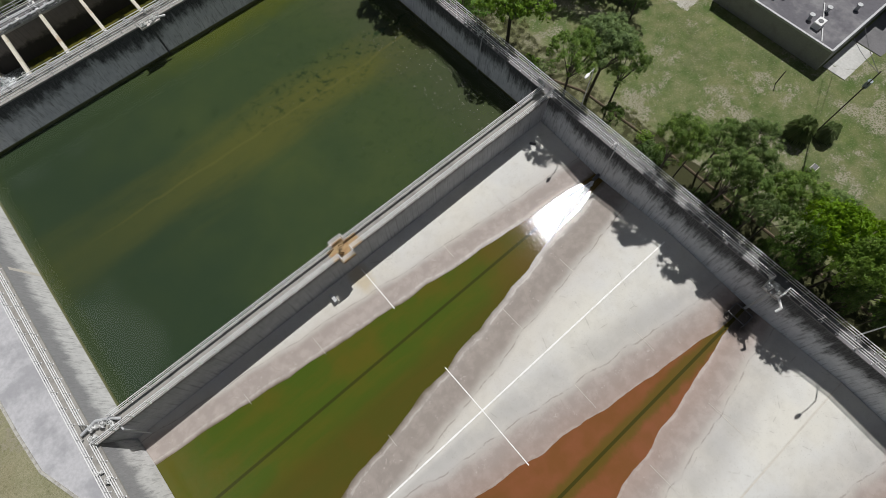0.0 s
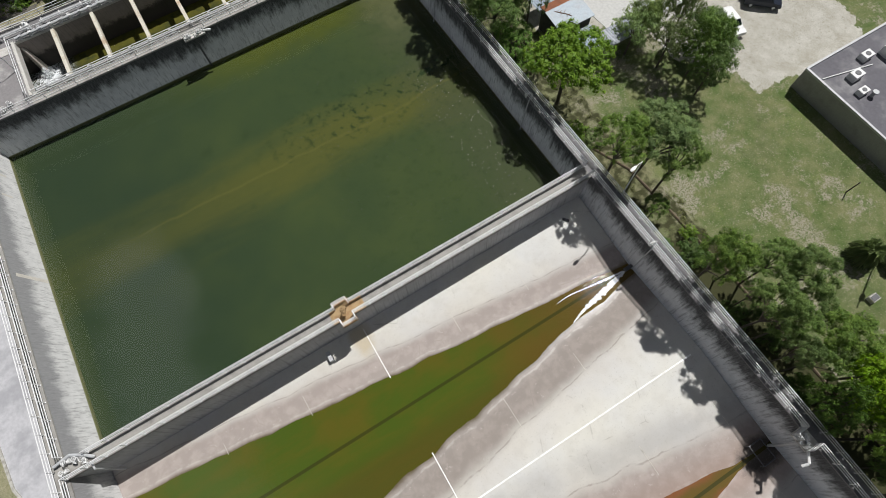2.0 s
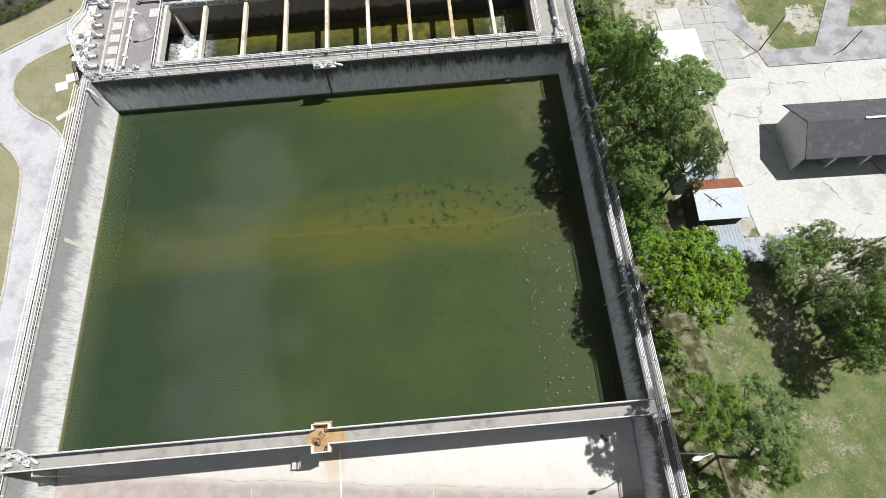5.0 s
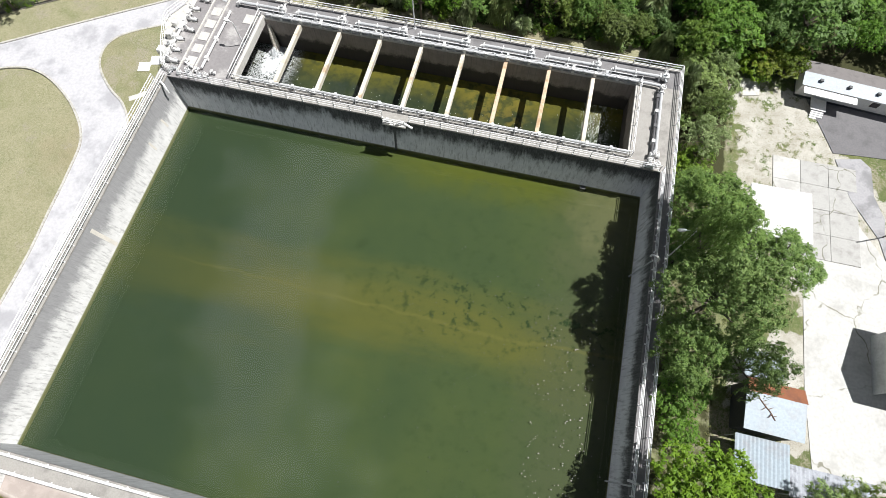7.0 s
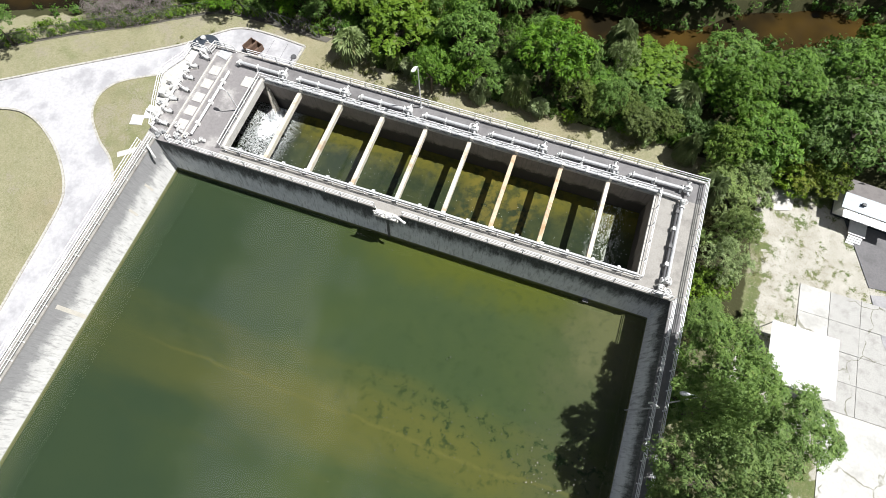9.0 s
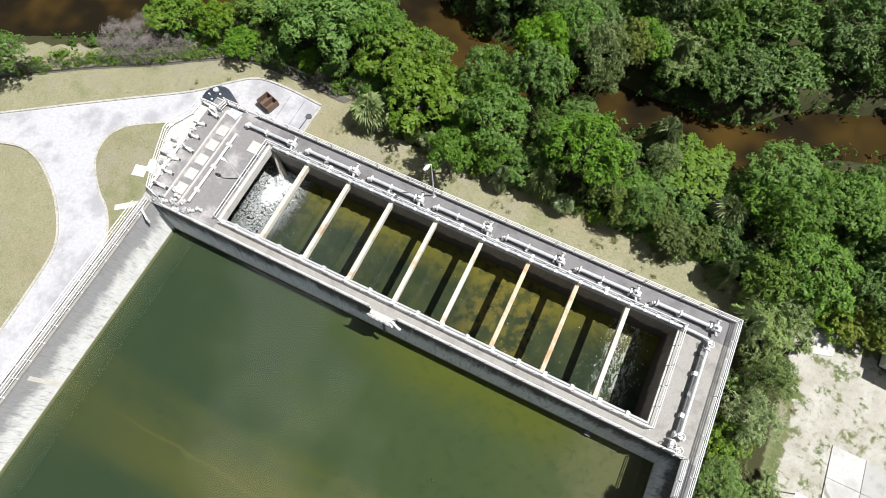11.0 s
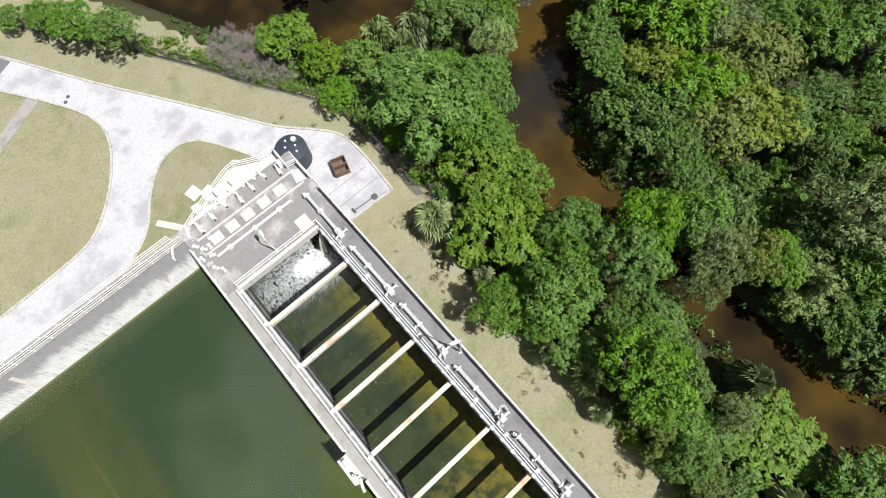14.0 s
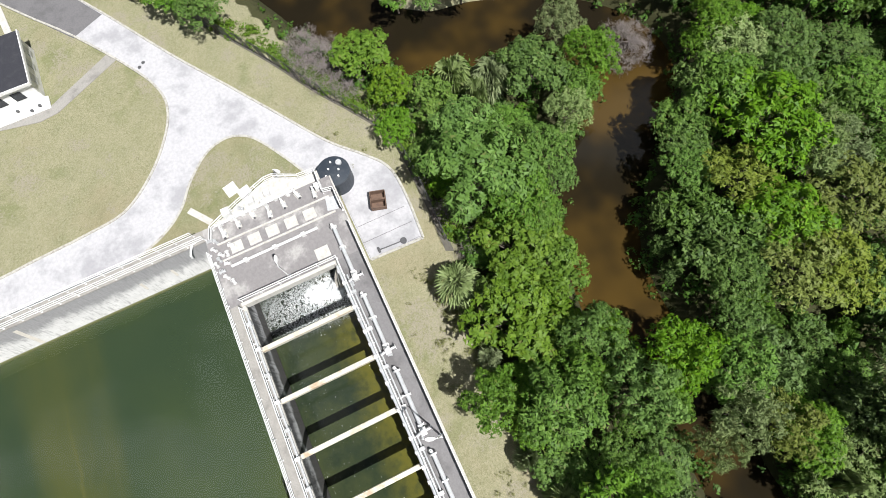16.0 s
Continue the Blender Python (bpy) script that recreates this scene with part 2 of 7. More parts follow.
def basin_water_colour(t, p):
    x, y, z = axes(t, p)
    n1, n2, n3 = grain(t, p, 0.07, 5), grain(t, p, 0.35, 6, 0.65), grain(t, p, 0.22, 4, 0.6, (0.35, 1.6, 1))
    c = blend(t, step(t, n1, 0.35, 0.68), (0.036, 0.053, 0.024), (0.047, 0.063, 0.025))
    c = blend(t, step(t, calc(t, "ADD", x, calc(t, "MULTIPLY", n1, 16.0)), 18, -6, 0.0, 0.72), c, (0.022, 0.036, 0.023))
    yy = calc(t, "ADD", calc(t, "SUBTRACT", y, 45.4), calc(t, "MULTIPLY", calc(t, "SUBTRACT", n3, 0.5), 9.0))
    d = calc(t, "ABSOLUTE", yy)
    c = blend(t, calc(t, "MULTIPLY", step(t, d, 6.5, 0.3), step(t, x, -22, 8, 0.30, 0.66)), c, (0.086, 0.082, 0.021))
    north = step(t, calc(t, "ADD", y, calc(t, "MULTIPLY", n2, 5.0)), 61.5, 66.5, 0.0, 0.75)
    c = blend(t, calc(t, "MULTIPLY", north, step(t, x, -6, 14, 0.08, 1.0)), c, (0.070, 0.077, 0.011))
    c = blend(t, step(t, calc(t, "SUBTRACT", x, calc(t, "MULTIPLY", n2, 3.0)), -21.6, -23.2, 0.0, 0.2), c, (0.05, 0.062, 0.014))
    east = calc(t, "MULTIPLY", step(t, calc(t, "ADD", x, calc(t, "MULTIPLY", n2, 9.0)), 26, 34), 0.75)
    c = blend(t, east, c, (0.055, 0.063, 0.034))
    corner = calc(t, "MULTIPLY", step(t, calc(t, "ADD", x, calc(t, "MULTIPLY", n2, 8.0)), 29, 33), step(t, calc(t, "ADD", y, calc(t, "MULTIPLY", n3, 10.0)), 58, 66))
    c = blend(t, calc(t, "MULTIPLY", corner, 0.4), c, (0.12, 0.115, 0.06))
    c = blend(t, step(t, n2, 0.60, 0.72, 0.0, 0.35), c, (0.022, 0.036, 0.016))
    weed = grain(t, p, 0.9, 8, 0.78)
    lee = step(t, calc(t, "ABSOLUTE", calc(t, "SUBTRACT", yy, 2.4)), 4.5, 0.6, 0.25, 1.0)
    c = blend(t, calc(t, "MULTIPLY", calc(t, "MULTIPLY", step(t, weed, 0.53, 0.60), lee), step(t, x, 0, 18, 0.15, 1.0)), c, (0.020, 0.034, 0.014))
    yl = calc(t, "ADD", calc(t, "SUBTRACT", y, 45.6), calc(t, "MULTIPLY", calc(t, "SUBTRACT", n1, 0.5), 3.0))
    c = blend(t, calc(t, "MULTIPLY", step(t, calc(t, "ABSOLUTE", yl), 0.26, 0.05), step(t, x, -21, -4, 0.0, 0.34)), c, (0.105, 0.098, 0.030))
    return c


def pool_colour(t, p):
    x, y, z = axes(t, p)
    n = grain(t, p, 0.12, 5)
    long = grain(t, p, 0.5, 5, 0.65, (0.25, 1.4, 1))
    g = blend(t, step(t, n, 0.4, 0.65), (0.058, 0.088, 0.011), (0.092, 0.084, 0.012))
    g = blend(t, step(t, long, 0.42, 0.66, 0.0, 0.6), g, (0.088, 0.086, 0.012))
    g = blend(t, calc(t, "MULTIPLY", step(t, y, 12.0, 9.2), 0.6), g, (0.080, 0.058, 0.012))
    rust = blend(t, step(t, grain(t, p, 0.3, 5), 0.35, 0.65), (0.215, 0.082, 0.036), (0.180, 0.075, 0.026))
    c = blend(t, step(t, calc(t, "ADD", x, calc(t, "MULTIPLY", n, 14.0)), 16, 34, 0.0, 0.85), g, (0.105, 0.062, 0.014))
    side = calc(t, "ABSOLUTE", calc(t, "ADD", calc(t, "ADD", y, 7.9), calc(t, "MULTIPLY", calc(t, "SUBTRACT", grain(t, p, 0.6, 4), 0.5), 1.3)))
    rg = blend(t, step(t, side, 1.25, 0.35, 0.0, 0.85), rust, (0.105, 0.078, 0.014))
    rg = blend(t, step(t, x, 4, -10), rg, (0.07, 0.06, 0.01))
    c = blend(t, step(t, y, 3.0, 2.0), c, rg)
    for yc in (13.2, -7.9):
        c = blend(t, step(t, calc(t, "ABSOLUTE", calc(t, "SUBTRACT", y, yc)), 0.20, 0.12, 0.0, 0.8), c, (0.036, 0.040, 0.009))
    return c


def tank_water_colour(t, p):
    x, y, z = axes(t, p)
    n, n2 = grain(t, p, 0.3, 6, 0.65), grain(t, p, 0.9, 5)
    c = blend(t, step(t, n, 0.35, 0.65), (0.022, 0.032, 0.018), (0.040, 0.050, 0.022))
    alg = calc(t, "MULTIPLY", step(t, calc(t, "ADD", y, calc(t, "MULTIPLY", n, 4.0)), 73.5, 77.5), step(t, n2, 0.3, 0.6, 0.3, 1.0))
    c = blend(t, alg, c, (0.098, 0.092, 0.018))
    mid = calc(t, "MULTIPLY", step(t, calc(t, "ABSOLUTE", calc(t, "SUBTRACT", x, 15.0)), 6.0, 2.0), step(t, n2, 0.42, 0.6))
    c = blend(t, calc(t, "MULTIPLY", mid, 0.55), c, (0.16, 0.13, 0.028))
    dx, dy = calc(t, "SUBTRACT", x, -14.7), calc(t, "SUBTRACT", y, 74.4)
    d = calc(t, "SQRT", calc(t, "ADD", calc(t, "MULTIPLY", dx, dx), calc(t, "MULTIPLY", calc(t, "MULTIPLY", dy, dy), 0.17)))
    froth = grain(t, p, 1.9, 8, 0.78, None, 1.4)
    near = calc(t, "MULTIPLY", step(t, calc(t, "ADD", d, calc(t, "MULTIPLY", froth, 3.4)), 3.3, 2.5), 0.95)
    lace = calc(t, "MULTIPLY", step(t, calc(t, "ABSOLUTE", calc(t, "SUBTRACT", froth, 0.5)), 0.038, 0.012), step(t, d, 4.2, 2.0, 0.0, 0.75))
    c = blend(t, step(t, d, 5.0, 2.5, 0.0, 0.75), c, (0.016, 0.020, 0.018))
    c = blend(t, calc(t, "MAXIMUM", near, lace), c, (0.72, 0.75, 0.76))
    # pale scum and sun sparkle on the lit east end, painted into the colour
    e = calc(t, "ABSOLUTE", calc(t, "SUBTRACT", x, 27.2))
    scum = calc(t, "MULTIPLY", step(t, e, 2.2, 0.6), step(t, grain(t, p, 1.7, 7, 0.75, (1.6, 0.6, 1), 1.0), 0.50, 0.60))
    return blend(t, calc(t, "MULTIPLY", scum, 0.8), c, (0.42, 0.45, 0.40))


def river_colour(t, p):
    n = grain(t, p, 0.07, 3)
    return blend(t, step(t, n, 0.40, 0.66), (0.014, 0.011, 0.006), (0.066, 0.040, 0.010))


def ground_material():
    m, t, b = nodes_of("ground_cover", 0.95, spec=0.2)
    p = place(t)

    def mask(name):
        n = t.nodes.new("ShaderNodeAttribute")
        n.attribute_name = name
        return n.outputs["Fac"]
    n0, n1, n2, n3 = grain(t, p, 0.06, 4), grain(t, p, 0.45, 5), grain(t, p, 5, 5, 0.7), grain(t, p, 22, 3, 0.7)
    green = blend(t, step(t, n1, 0.35, 0.68), (0.064, 0.122, 0.020), (0.140, 0.164, 0.052))
    green = blend(t, step(t, grain(t, p, 0.2, 6, 0.7), 0.50, 0.64, 0.0, 0.75), green, (0.055, 0.10, 0.020))
    green = blend(t, step(t, grain(t, p, 0.13, 6, 0.72), 0.46, 0.36, 0.0, 0.7), green, (0.155, 0.200, 0.050))
    dry = blend(t, step(t, n2, 0.35, 0.7), (0.305, 0.29, 0.175), (0.425, 0.395, 0.27))
    dry = blend(t, step(t, n0, 0.48, 0.66, 0.0, 0.7), dry, (0.36, 0.305, 0.20))
    dry = blend(t, step(t, grain(t, p, 0.17, 4), 0.52, 0.68, 0.0, 0.5), dry, (0.17, 0.20, 0.07))
    c = blend(t, calc(t, "ADD", mask("dry"), calc(t, "MULTIPLY", calc(t, "SUBTRACT", n1, 0.5), 0.6), clamp=True), green, dry)
    c = blend(t, step(t, n2, 0.54, 0.70, 0.0, 0.7), c, (0.36, 0.33, 0.23))
    c = blend(t, step(t, grain(t, p, 1.6, 5, 0.75), 0.56, 0.72, 0.0, 0.5), c, (0.085, 0.095, 0.03))
    c = blend(t, calc(t, "MULTIPLY", step(t, grain(t, p, 0.16, 7, 0.75), 0.52, 0.60), step(t, n2, 0.38, 0.56)), c, (0.36, 0.325, 0.25))
    sandy = blend(t, step(t, n1, 0.3, 0.7), (0.62, 0.595, 0.54), (0.46, 0.43, 0.37))
    sandy = blend(t, step(t, grain(t, p, 3.2, 6, 0.75), 0.54, 0.66, 0.0, 0.6), sandy, (0.24, 0.22, 0.16))
    edge = calc(t, "ADD", mask("sand"), calc(t, "MULTIPLY", calc(t, "SUBTRACT", grain(t, p, 0.7, 8, 0.78), 0.5), 2.6))
    c = blend(t, step(t, edge, 0.42, 0.6), c, sandy)
    litter = blend(t, n2, (0.030, 0.030, 0.014), (0.072, 0.070, 0.032))
    edge = calc(t, "ADD", mask("litter"), calc(t, "MULTIPLY", calc(t, "SUBTRACT", grain(t, p, 0.9, 5), 0.5), 1.0))
    c = blend(t, step(t, edge, 0.4, 0.65), c, litter)
    c = blend(t, step(t, n3, 0.35, 0.72, 0.0, 0.55), c, (0.05, 0.06, 0.02))
    t.links.new(c, b.inputs["Base Color"])
    bump(t, b, n3, 0.7, 0.06)
    return m


def leafy(name, a, bb, dead=(0.16, 0.13, 0.05), vary=1.0):
    m = bpy.data.materials.new(name)
    m.use_nodes = True
    t = m.node_tree
    b = t.nodes["Principled BSDF"]
    b.inputs["Roughness"].default_value = 0.55
    b.inputs["Specular IOR Level"].default_value = 0.25
    isl = t.nodes.new("ShaderNodeNewGeometry").outputs["Random Per Island"]
    rnd = t.nodes.new("ShaderNodeObjectInfo").outputs["Random"]
    clump = t.nodes.new("ShaderNodeAttribute")
    clump.attribute_name = "clump"
    k = calc(t, "ADD", calc(t, "MULTIPLY", isl, 0.24), calc(t, "MULTIPLY", clump.outputs["Fac"], 0.44))
    k = calc(t, "ADD", k, calc(t, "MULTIPLY", rnd, 0.36 * vary))
    c = blend(t, k, a, bb)
    c = blend(t, step(t, isl, 0.96, 0.99, 0.0, 0.5), c, dead)
    hs = t.nodes.new("ShaderNodeHueSaturation")
    put(t, hs.inputs["Hue"], calc(t, "ADD", calc(t, "MULTIPLY", rnd, 0.025 * vary), 0.495 - 0.013 * vary))
    put(t, hs.inputs["Value"], calc(t, "ADD", calc(t, "MULTIPLY", calc(t, "FRACT", calc(t, "MULTIPLY", rnd, 7.31)), 0.5 * vary), 1.03 - 0.25 * vary))
    put(t, hs.inputs["Saturation"], calc(t, "ADD", calc(t, "MULTIPLY", calc(t, "FRACT", calc(t, "MULTIPLY", rnd, 3.77)), 0.25), 0.92))
    t.links.new(c, hs.inputs["Color"])
    t.links.new(hs.outputs[0], b.inputs["Base Color"])
    tr = t.nodes.new("ShaderNodeBsdfTranslucent")
    t.links.new(hs.outputs[0], tr.inputs[0])
    mx = t.nodes.new("ShaderNodeMixShader")
    mx.inputs[0].default_value = 0.22
    t.links.new(b.outputs[0], mx.inputs[1])
    t.links.new(tr.outputs[0], mx.inputs[2])
    t.links.new(mx.outputs[0], t.nodes["Material Output"].inputs[0])
    return m


M_WALL = stained_wall("stained_concrete", (0.74, 0.75, 0.76), (0.60, 0.615, 0.63), 0.35)
M_WALLPALE = stained_wall("sunlit_pale_concrete", (0.64, 0.635, 0.62), (0.54, 0.535, 0.525), 0.75, (0.18, 0.18, 0.186), 0.82, 0.8)
M_DIVIDER = stained_wall("grey_divider_concrete", (0.50, 0.505, 0.52), (0.40, 0.408, 0.42), -1.2, (0.10, 0.10, 0.10), 0.6)
M_TANKWALL = stained_wall("brown_tank_concrete", (0.36, 0.31, 0.275), (0.27, 0.235, 0.21), -1.6, (0.10, 0.09, 0.08), 0.6)
M_FLOOR, M_GROUND = basin_floor(), ground_material()
M_DECK = worn("walkway_concrete", (0.34, 0.325, 0.30), (0.16, 0.15, 0.14), 0.85, scale=0.8, amount=0.7)
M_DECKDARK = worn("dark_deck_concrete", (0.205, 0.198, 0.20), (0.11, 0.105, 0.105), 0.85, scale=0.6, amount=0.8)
M_KERB = worn("pale_concrete", (0.58, 0.56, 0.52), (0.30, 0.28, 0.25), 0.8, scale=2.0, amount=0.5)
M_TAN = worn("rust_stained_concrete", (0.42, 0.29, 0.15), (0.25, 0.13, 0.05), 0.85, scale=1.6, amount=0.8)
M_WHITE = worn("white_paint", (0.78, 0.78, 0.77), (0.45, 0.42, 0.37), 0.45, scale=2.0, amount=0.35)
M_RAIL = worn("galvanised_rail", (0.80, 0.80, 0.80), (0.55, 0.55, 0.54), 0.45, 0.0, scale=2.0, amount=0.4)
M_PIPE = worn("grey_pipe_paint", (0.52, 0.53, 0.54), (0.30, 0.30, 0.29), 0.45, scale=2.5, amount=0.5)
M_DARKPIPE = worn("dark_pipe", (0.10, 0.10, 0.105), (0.05, 0.045, 0.04), 0.5, scale=2.5)
M_BEAM = worn("cream_beam_paint", (0.66, 0.62, 0.52), (0.40, 0.24, 0.11), 0.6, scale=0.7, amount=0.75, lo=0.5, hi=0.72)
M_RUSTBEAM = worn("rusty_beam_paint", (0.60, 0.50, 0.36), (0.40, 0.22, 0.09), 0.7, scale=0.9, amount=0.8, lo=0.42, hi=0.68)
M_ROAD = worn("bleached_asphalt", (0.50, 0.495, 0.512), (0.31, 0.308, 0.325), 0.9, scale=0.3, amount=0.75, lo=0.46, hi=0.66)
M_ASPHALT = worn("grey_asphalt", (0.17, 0.165, 0.17), (0.10, 0.10, 0.10), 0.9, scale=0.5, amount=0.7)
M_YARD = worn("stained_yard_concrete", (0.43, 0.425, 0.405), (0.27, 0.26, 0.245), 0.9, scale=0.9, amount=0.75)
M_ROADKERB = worn("weathered_kerb", (0.50, 0.485, 0.44), (0.22, 0.20, 0.17), 0.9, scale=3.0, amount=0.8, lo=0.4)
M_SLAB = worn("yard_concrete", (0.53, 0.525, 0.50), (0.38, 0.37, 0.35), 0.85, scale=0.35, amount=0.7, lo=0.48, hi=0.68)
cracked(M_SLAB, 0.12, (0.16, 0.155, 0.10))
cracked(M_YARD, 0.2, (0.13, 0.13, 0.08))
M_LANE = worn("patched_lane_asphalt", (0.37, 0.365, 0.375), (0.20, 0.20, 0.205), 0.9, scale=0.5, amount=0.8, lo=0.42, hi=0.62)
M_JOINT = worn("faint_joint_sealant", (0.62, 0.585, 0.52), (0.44, 0.41, 0.36), 0.8, scale=1.2, amount=0.6)
M_JOINTWHITE = worn("joint_sealant", (0.93, 0.92, 0.89), (0.62, 0.59, 0.53), 0.7, scale=1.2, amount=0.6)
M_BWATER = clear("basin_water", (0.80, 0.82, 0.78), 0.05, 0.5, 0.0003)
M_BED = silt("basin_silt", basin_water_colour, 1.75)
M_TWATER = murky("tank_water", tank_water_colour, 0.07, 2.5, 0.25)
M_POOL = murky("shallow_pool_water", pool_colour, 0.075, 3.4, 0.16, lambda t, p: step(t, axes(t, p)[0], 19, 27, 1.0, 2.2))
M_RIVER = murky("river_water", river_colour, 0.05, 0.8, 0.05)
M_RIVER.node_tree.nodes["Principled BSDF"].inputs["Specular IOR Level"].default_value = 0.3
M_JET = worn("falling_water", (0.52, 0.45, 0.37), (0.75, 0.72, 0.66), 0.3, scale=6.0, amount=0.8, lo=0.4, hi=0.6)
M_FOAM = worn("water_foam", (0.85, 0.87, 0.88), (0.6, 0.63, 0.65), 0.7)
M_SHINGLE = worn("dark_shingles", (0.075, 0.077, 0.085), (0.16, 0.16, 0.165), 0.85, scale=1.2, amount=0.6)
M_ROOFGREY = worn("grey_roof_membrane", (0.115, 0.11, 0.125), (0.24, 0.235, 0.24), 0.8, scale=0.25, amount=0.9, lo=0.42, hi=0.66)
M_STUCCO = worn("pale_grey_stucco", (0.36, 0.355, 0.35), (0.22, 0.21, 0.2), 0.85, scale=0.7, amount=0.5)
M_STUCCOPALE = worn("white_grey_render", (0.72, 0.73, 0.74), (0.36, 0.36, 0.36), 0.85, scale=0.7, amount=0.5)
M_DECKNW = worn("patchy_deck_concrete", (0.245, 0.232, 0.232), (0.44, 0.425, 0.41), 0.85, scale=0.33, amount=0.85, lo=0.52, hi=0.66)
M_METAL = worn("white_sheet_metal", (0.31, 0.37, 0.42), (0.24, 0.17, 0.12), 0.5, 0.0, scale=0.5, amount=0.4)
M_RUST = worn("rusted_sheet_metal", (0.24, 0.085, 0.035), (0.13, 0.05, 0.03), 0.8, scale=1.3, amount=0.8)
M_DARKWALL = worn("dark_timber_wall", (0.07, 0.072, 0.08), (0.035, 0.035, 0.035), 0.85, scale=1.3)
M_BLUEBLACK = worn("blue_black_tank_paint", (0.035, 0.045, 0.06), (0.08, 0.09, 0.10), 0.5, scale=1.6)
M_WOOD = worn("rusty_brown_steel", (0.16, 0.10, 0.07), (0.08, 0.05, 0.04), 0.8, scale=2.0, amount=0.7)
M_BARK = worn("bark", (0.12, 0.10, 0.08), (0.06, 0.05, 0.04), 0.95, scale=5)
M_PALEBARK = worn("bleached_twigs", (0.27, 0.235, 0.22), (0.15, 0.13, 0.12), 0.95, scale=5)
M_GLASS = nodes_of("dark_glass", 0.05)[0]
M_GLASS.node_tree.nodes["Principled BSDF"].inputs["Base Color"].default_value = (0.012, 0.015, 0.018, 1)
M_CARBLUE = nodes_of("dark_blue_car_paint", 0.25, 0.3)[0]
M_CARBLUE.node_tree.nodes["Principled BSDF"].inputs["Base Color"].default_value = (0.018, 0.024, 0.04, 1)
M_TYRE = worn("tyre_rubber", (0.02, 0.02, 0.02), (0.05, 0.05, 0.05), 0.9)
M_TEAL = worn("teal_paint", (0.03, 0.42, 0.34), (0.02, 0.25, 0.2), 0.5)
L_BROAD = leafy("broad_leaves", (0.042, 0.106, 0.015), (0.192, 0.345, 0.064), vary=0.42)
L_VIVID = leafy("vivid_leaves", (0.052, 0.112, 0.018), (0.195, 0.305, 0.062), vary=0.5)
L_YELLOW = leafy("yellow_green_leaves", (0.085, 0.130, 0.016), (0.250, 0.300, 0.060), vary=0.5)
L_OLIVE = leafy("olive_leaves", (0.060, 0.105, 0.016), (0.185, 0.255, 0.055), vary=0.5)
L_GLOSSY = leafy("glossy_dark_leaves", (0.030, 0.070, 0.014), (0.170, 0.280, 0.070), vary=0.6)
L_OAK = leafy("oak_leaves", (0.056, 0.112, 0.028), (0.275, 0.395, 0.125), vary=0.3)
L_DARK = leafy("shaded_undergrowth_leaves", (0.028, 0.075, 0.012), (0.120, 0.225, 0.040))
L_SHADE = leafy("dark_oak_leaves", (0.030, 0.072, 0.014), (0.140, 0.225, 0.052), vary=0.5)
L_TUFT = leafy("grass_blades", (0.16, 0.185, 0.06), (0.31, 0.31, 0.14), (0.34, 0.30, 0.17))
L_LIME = leafy("lime_leaves", (0.080, 0.175, 0.012), (0.220, 0.350, 0.030), vary=0.5)
L_PINE = leafy("pine_needles", (0.052, 0.105, 0.024), (0.250, 0.355, 0.105), vary=0.35)
L_PALM = leafy("palm_fronds", (0.19, 0.255, 0.105), (0.44, 0.50, 0.29), (0.26, 0.22, 0.12), vary=0.4)
L_GREY = leafy("greyish_leaves", (0.105, 0.165, 0.055), (0.29, 0.37, 0.15))


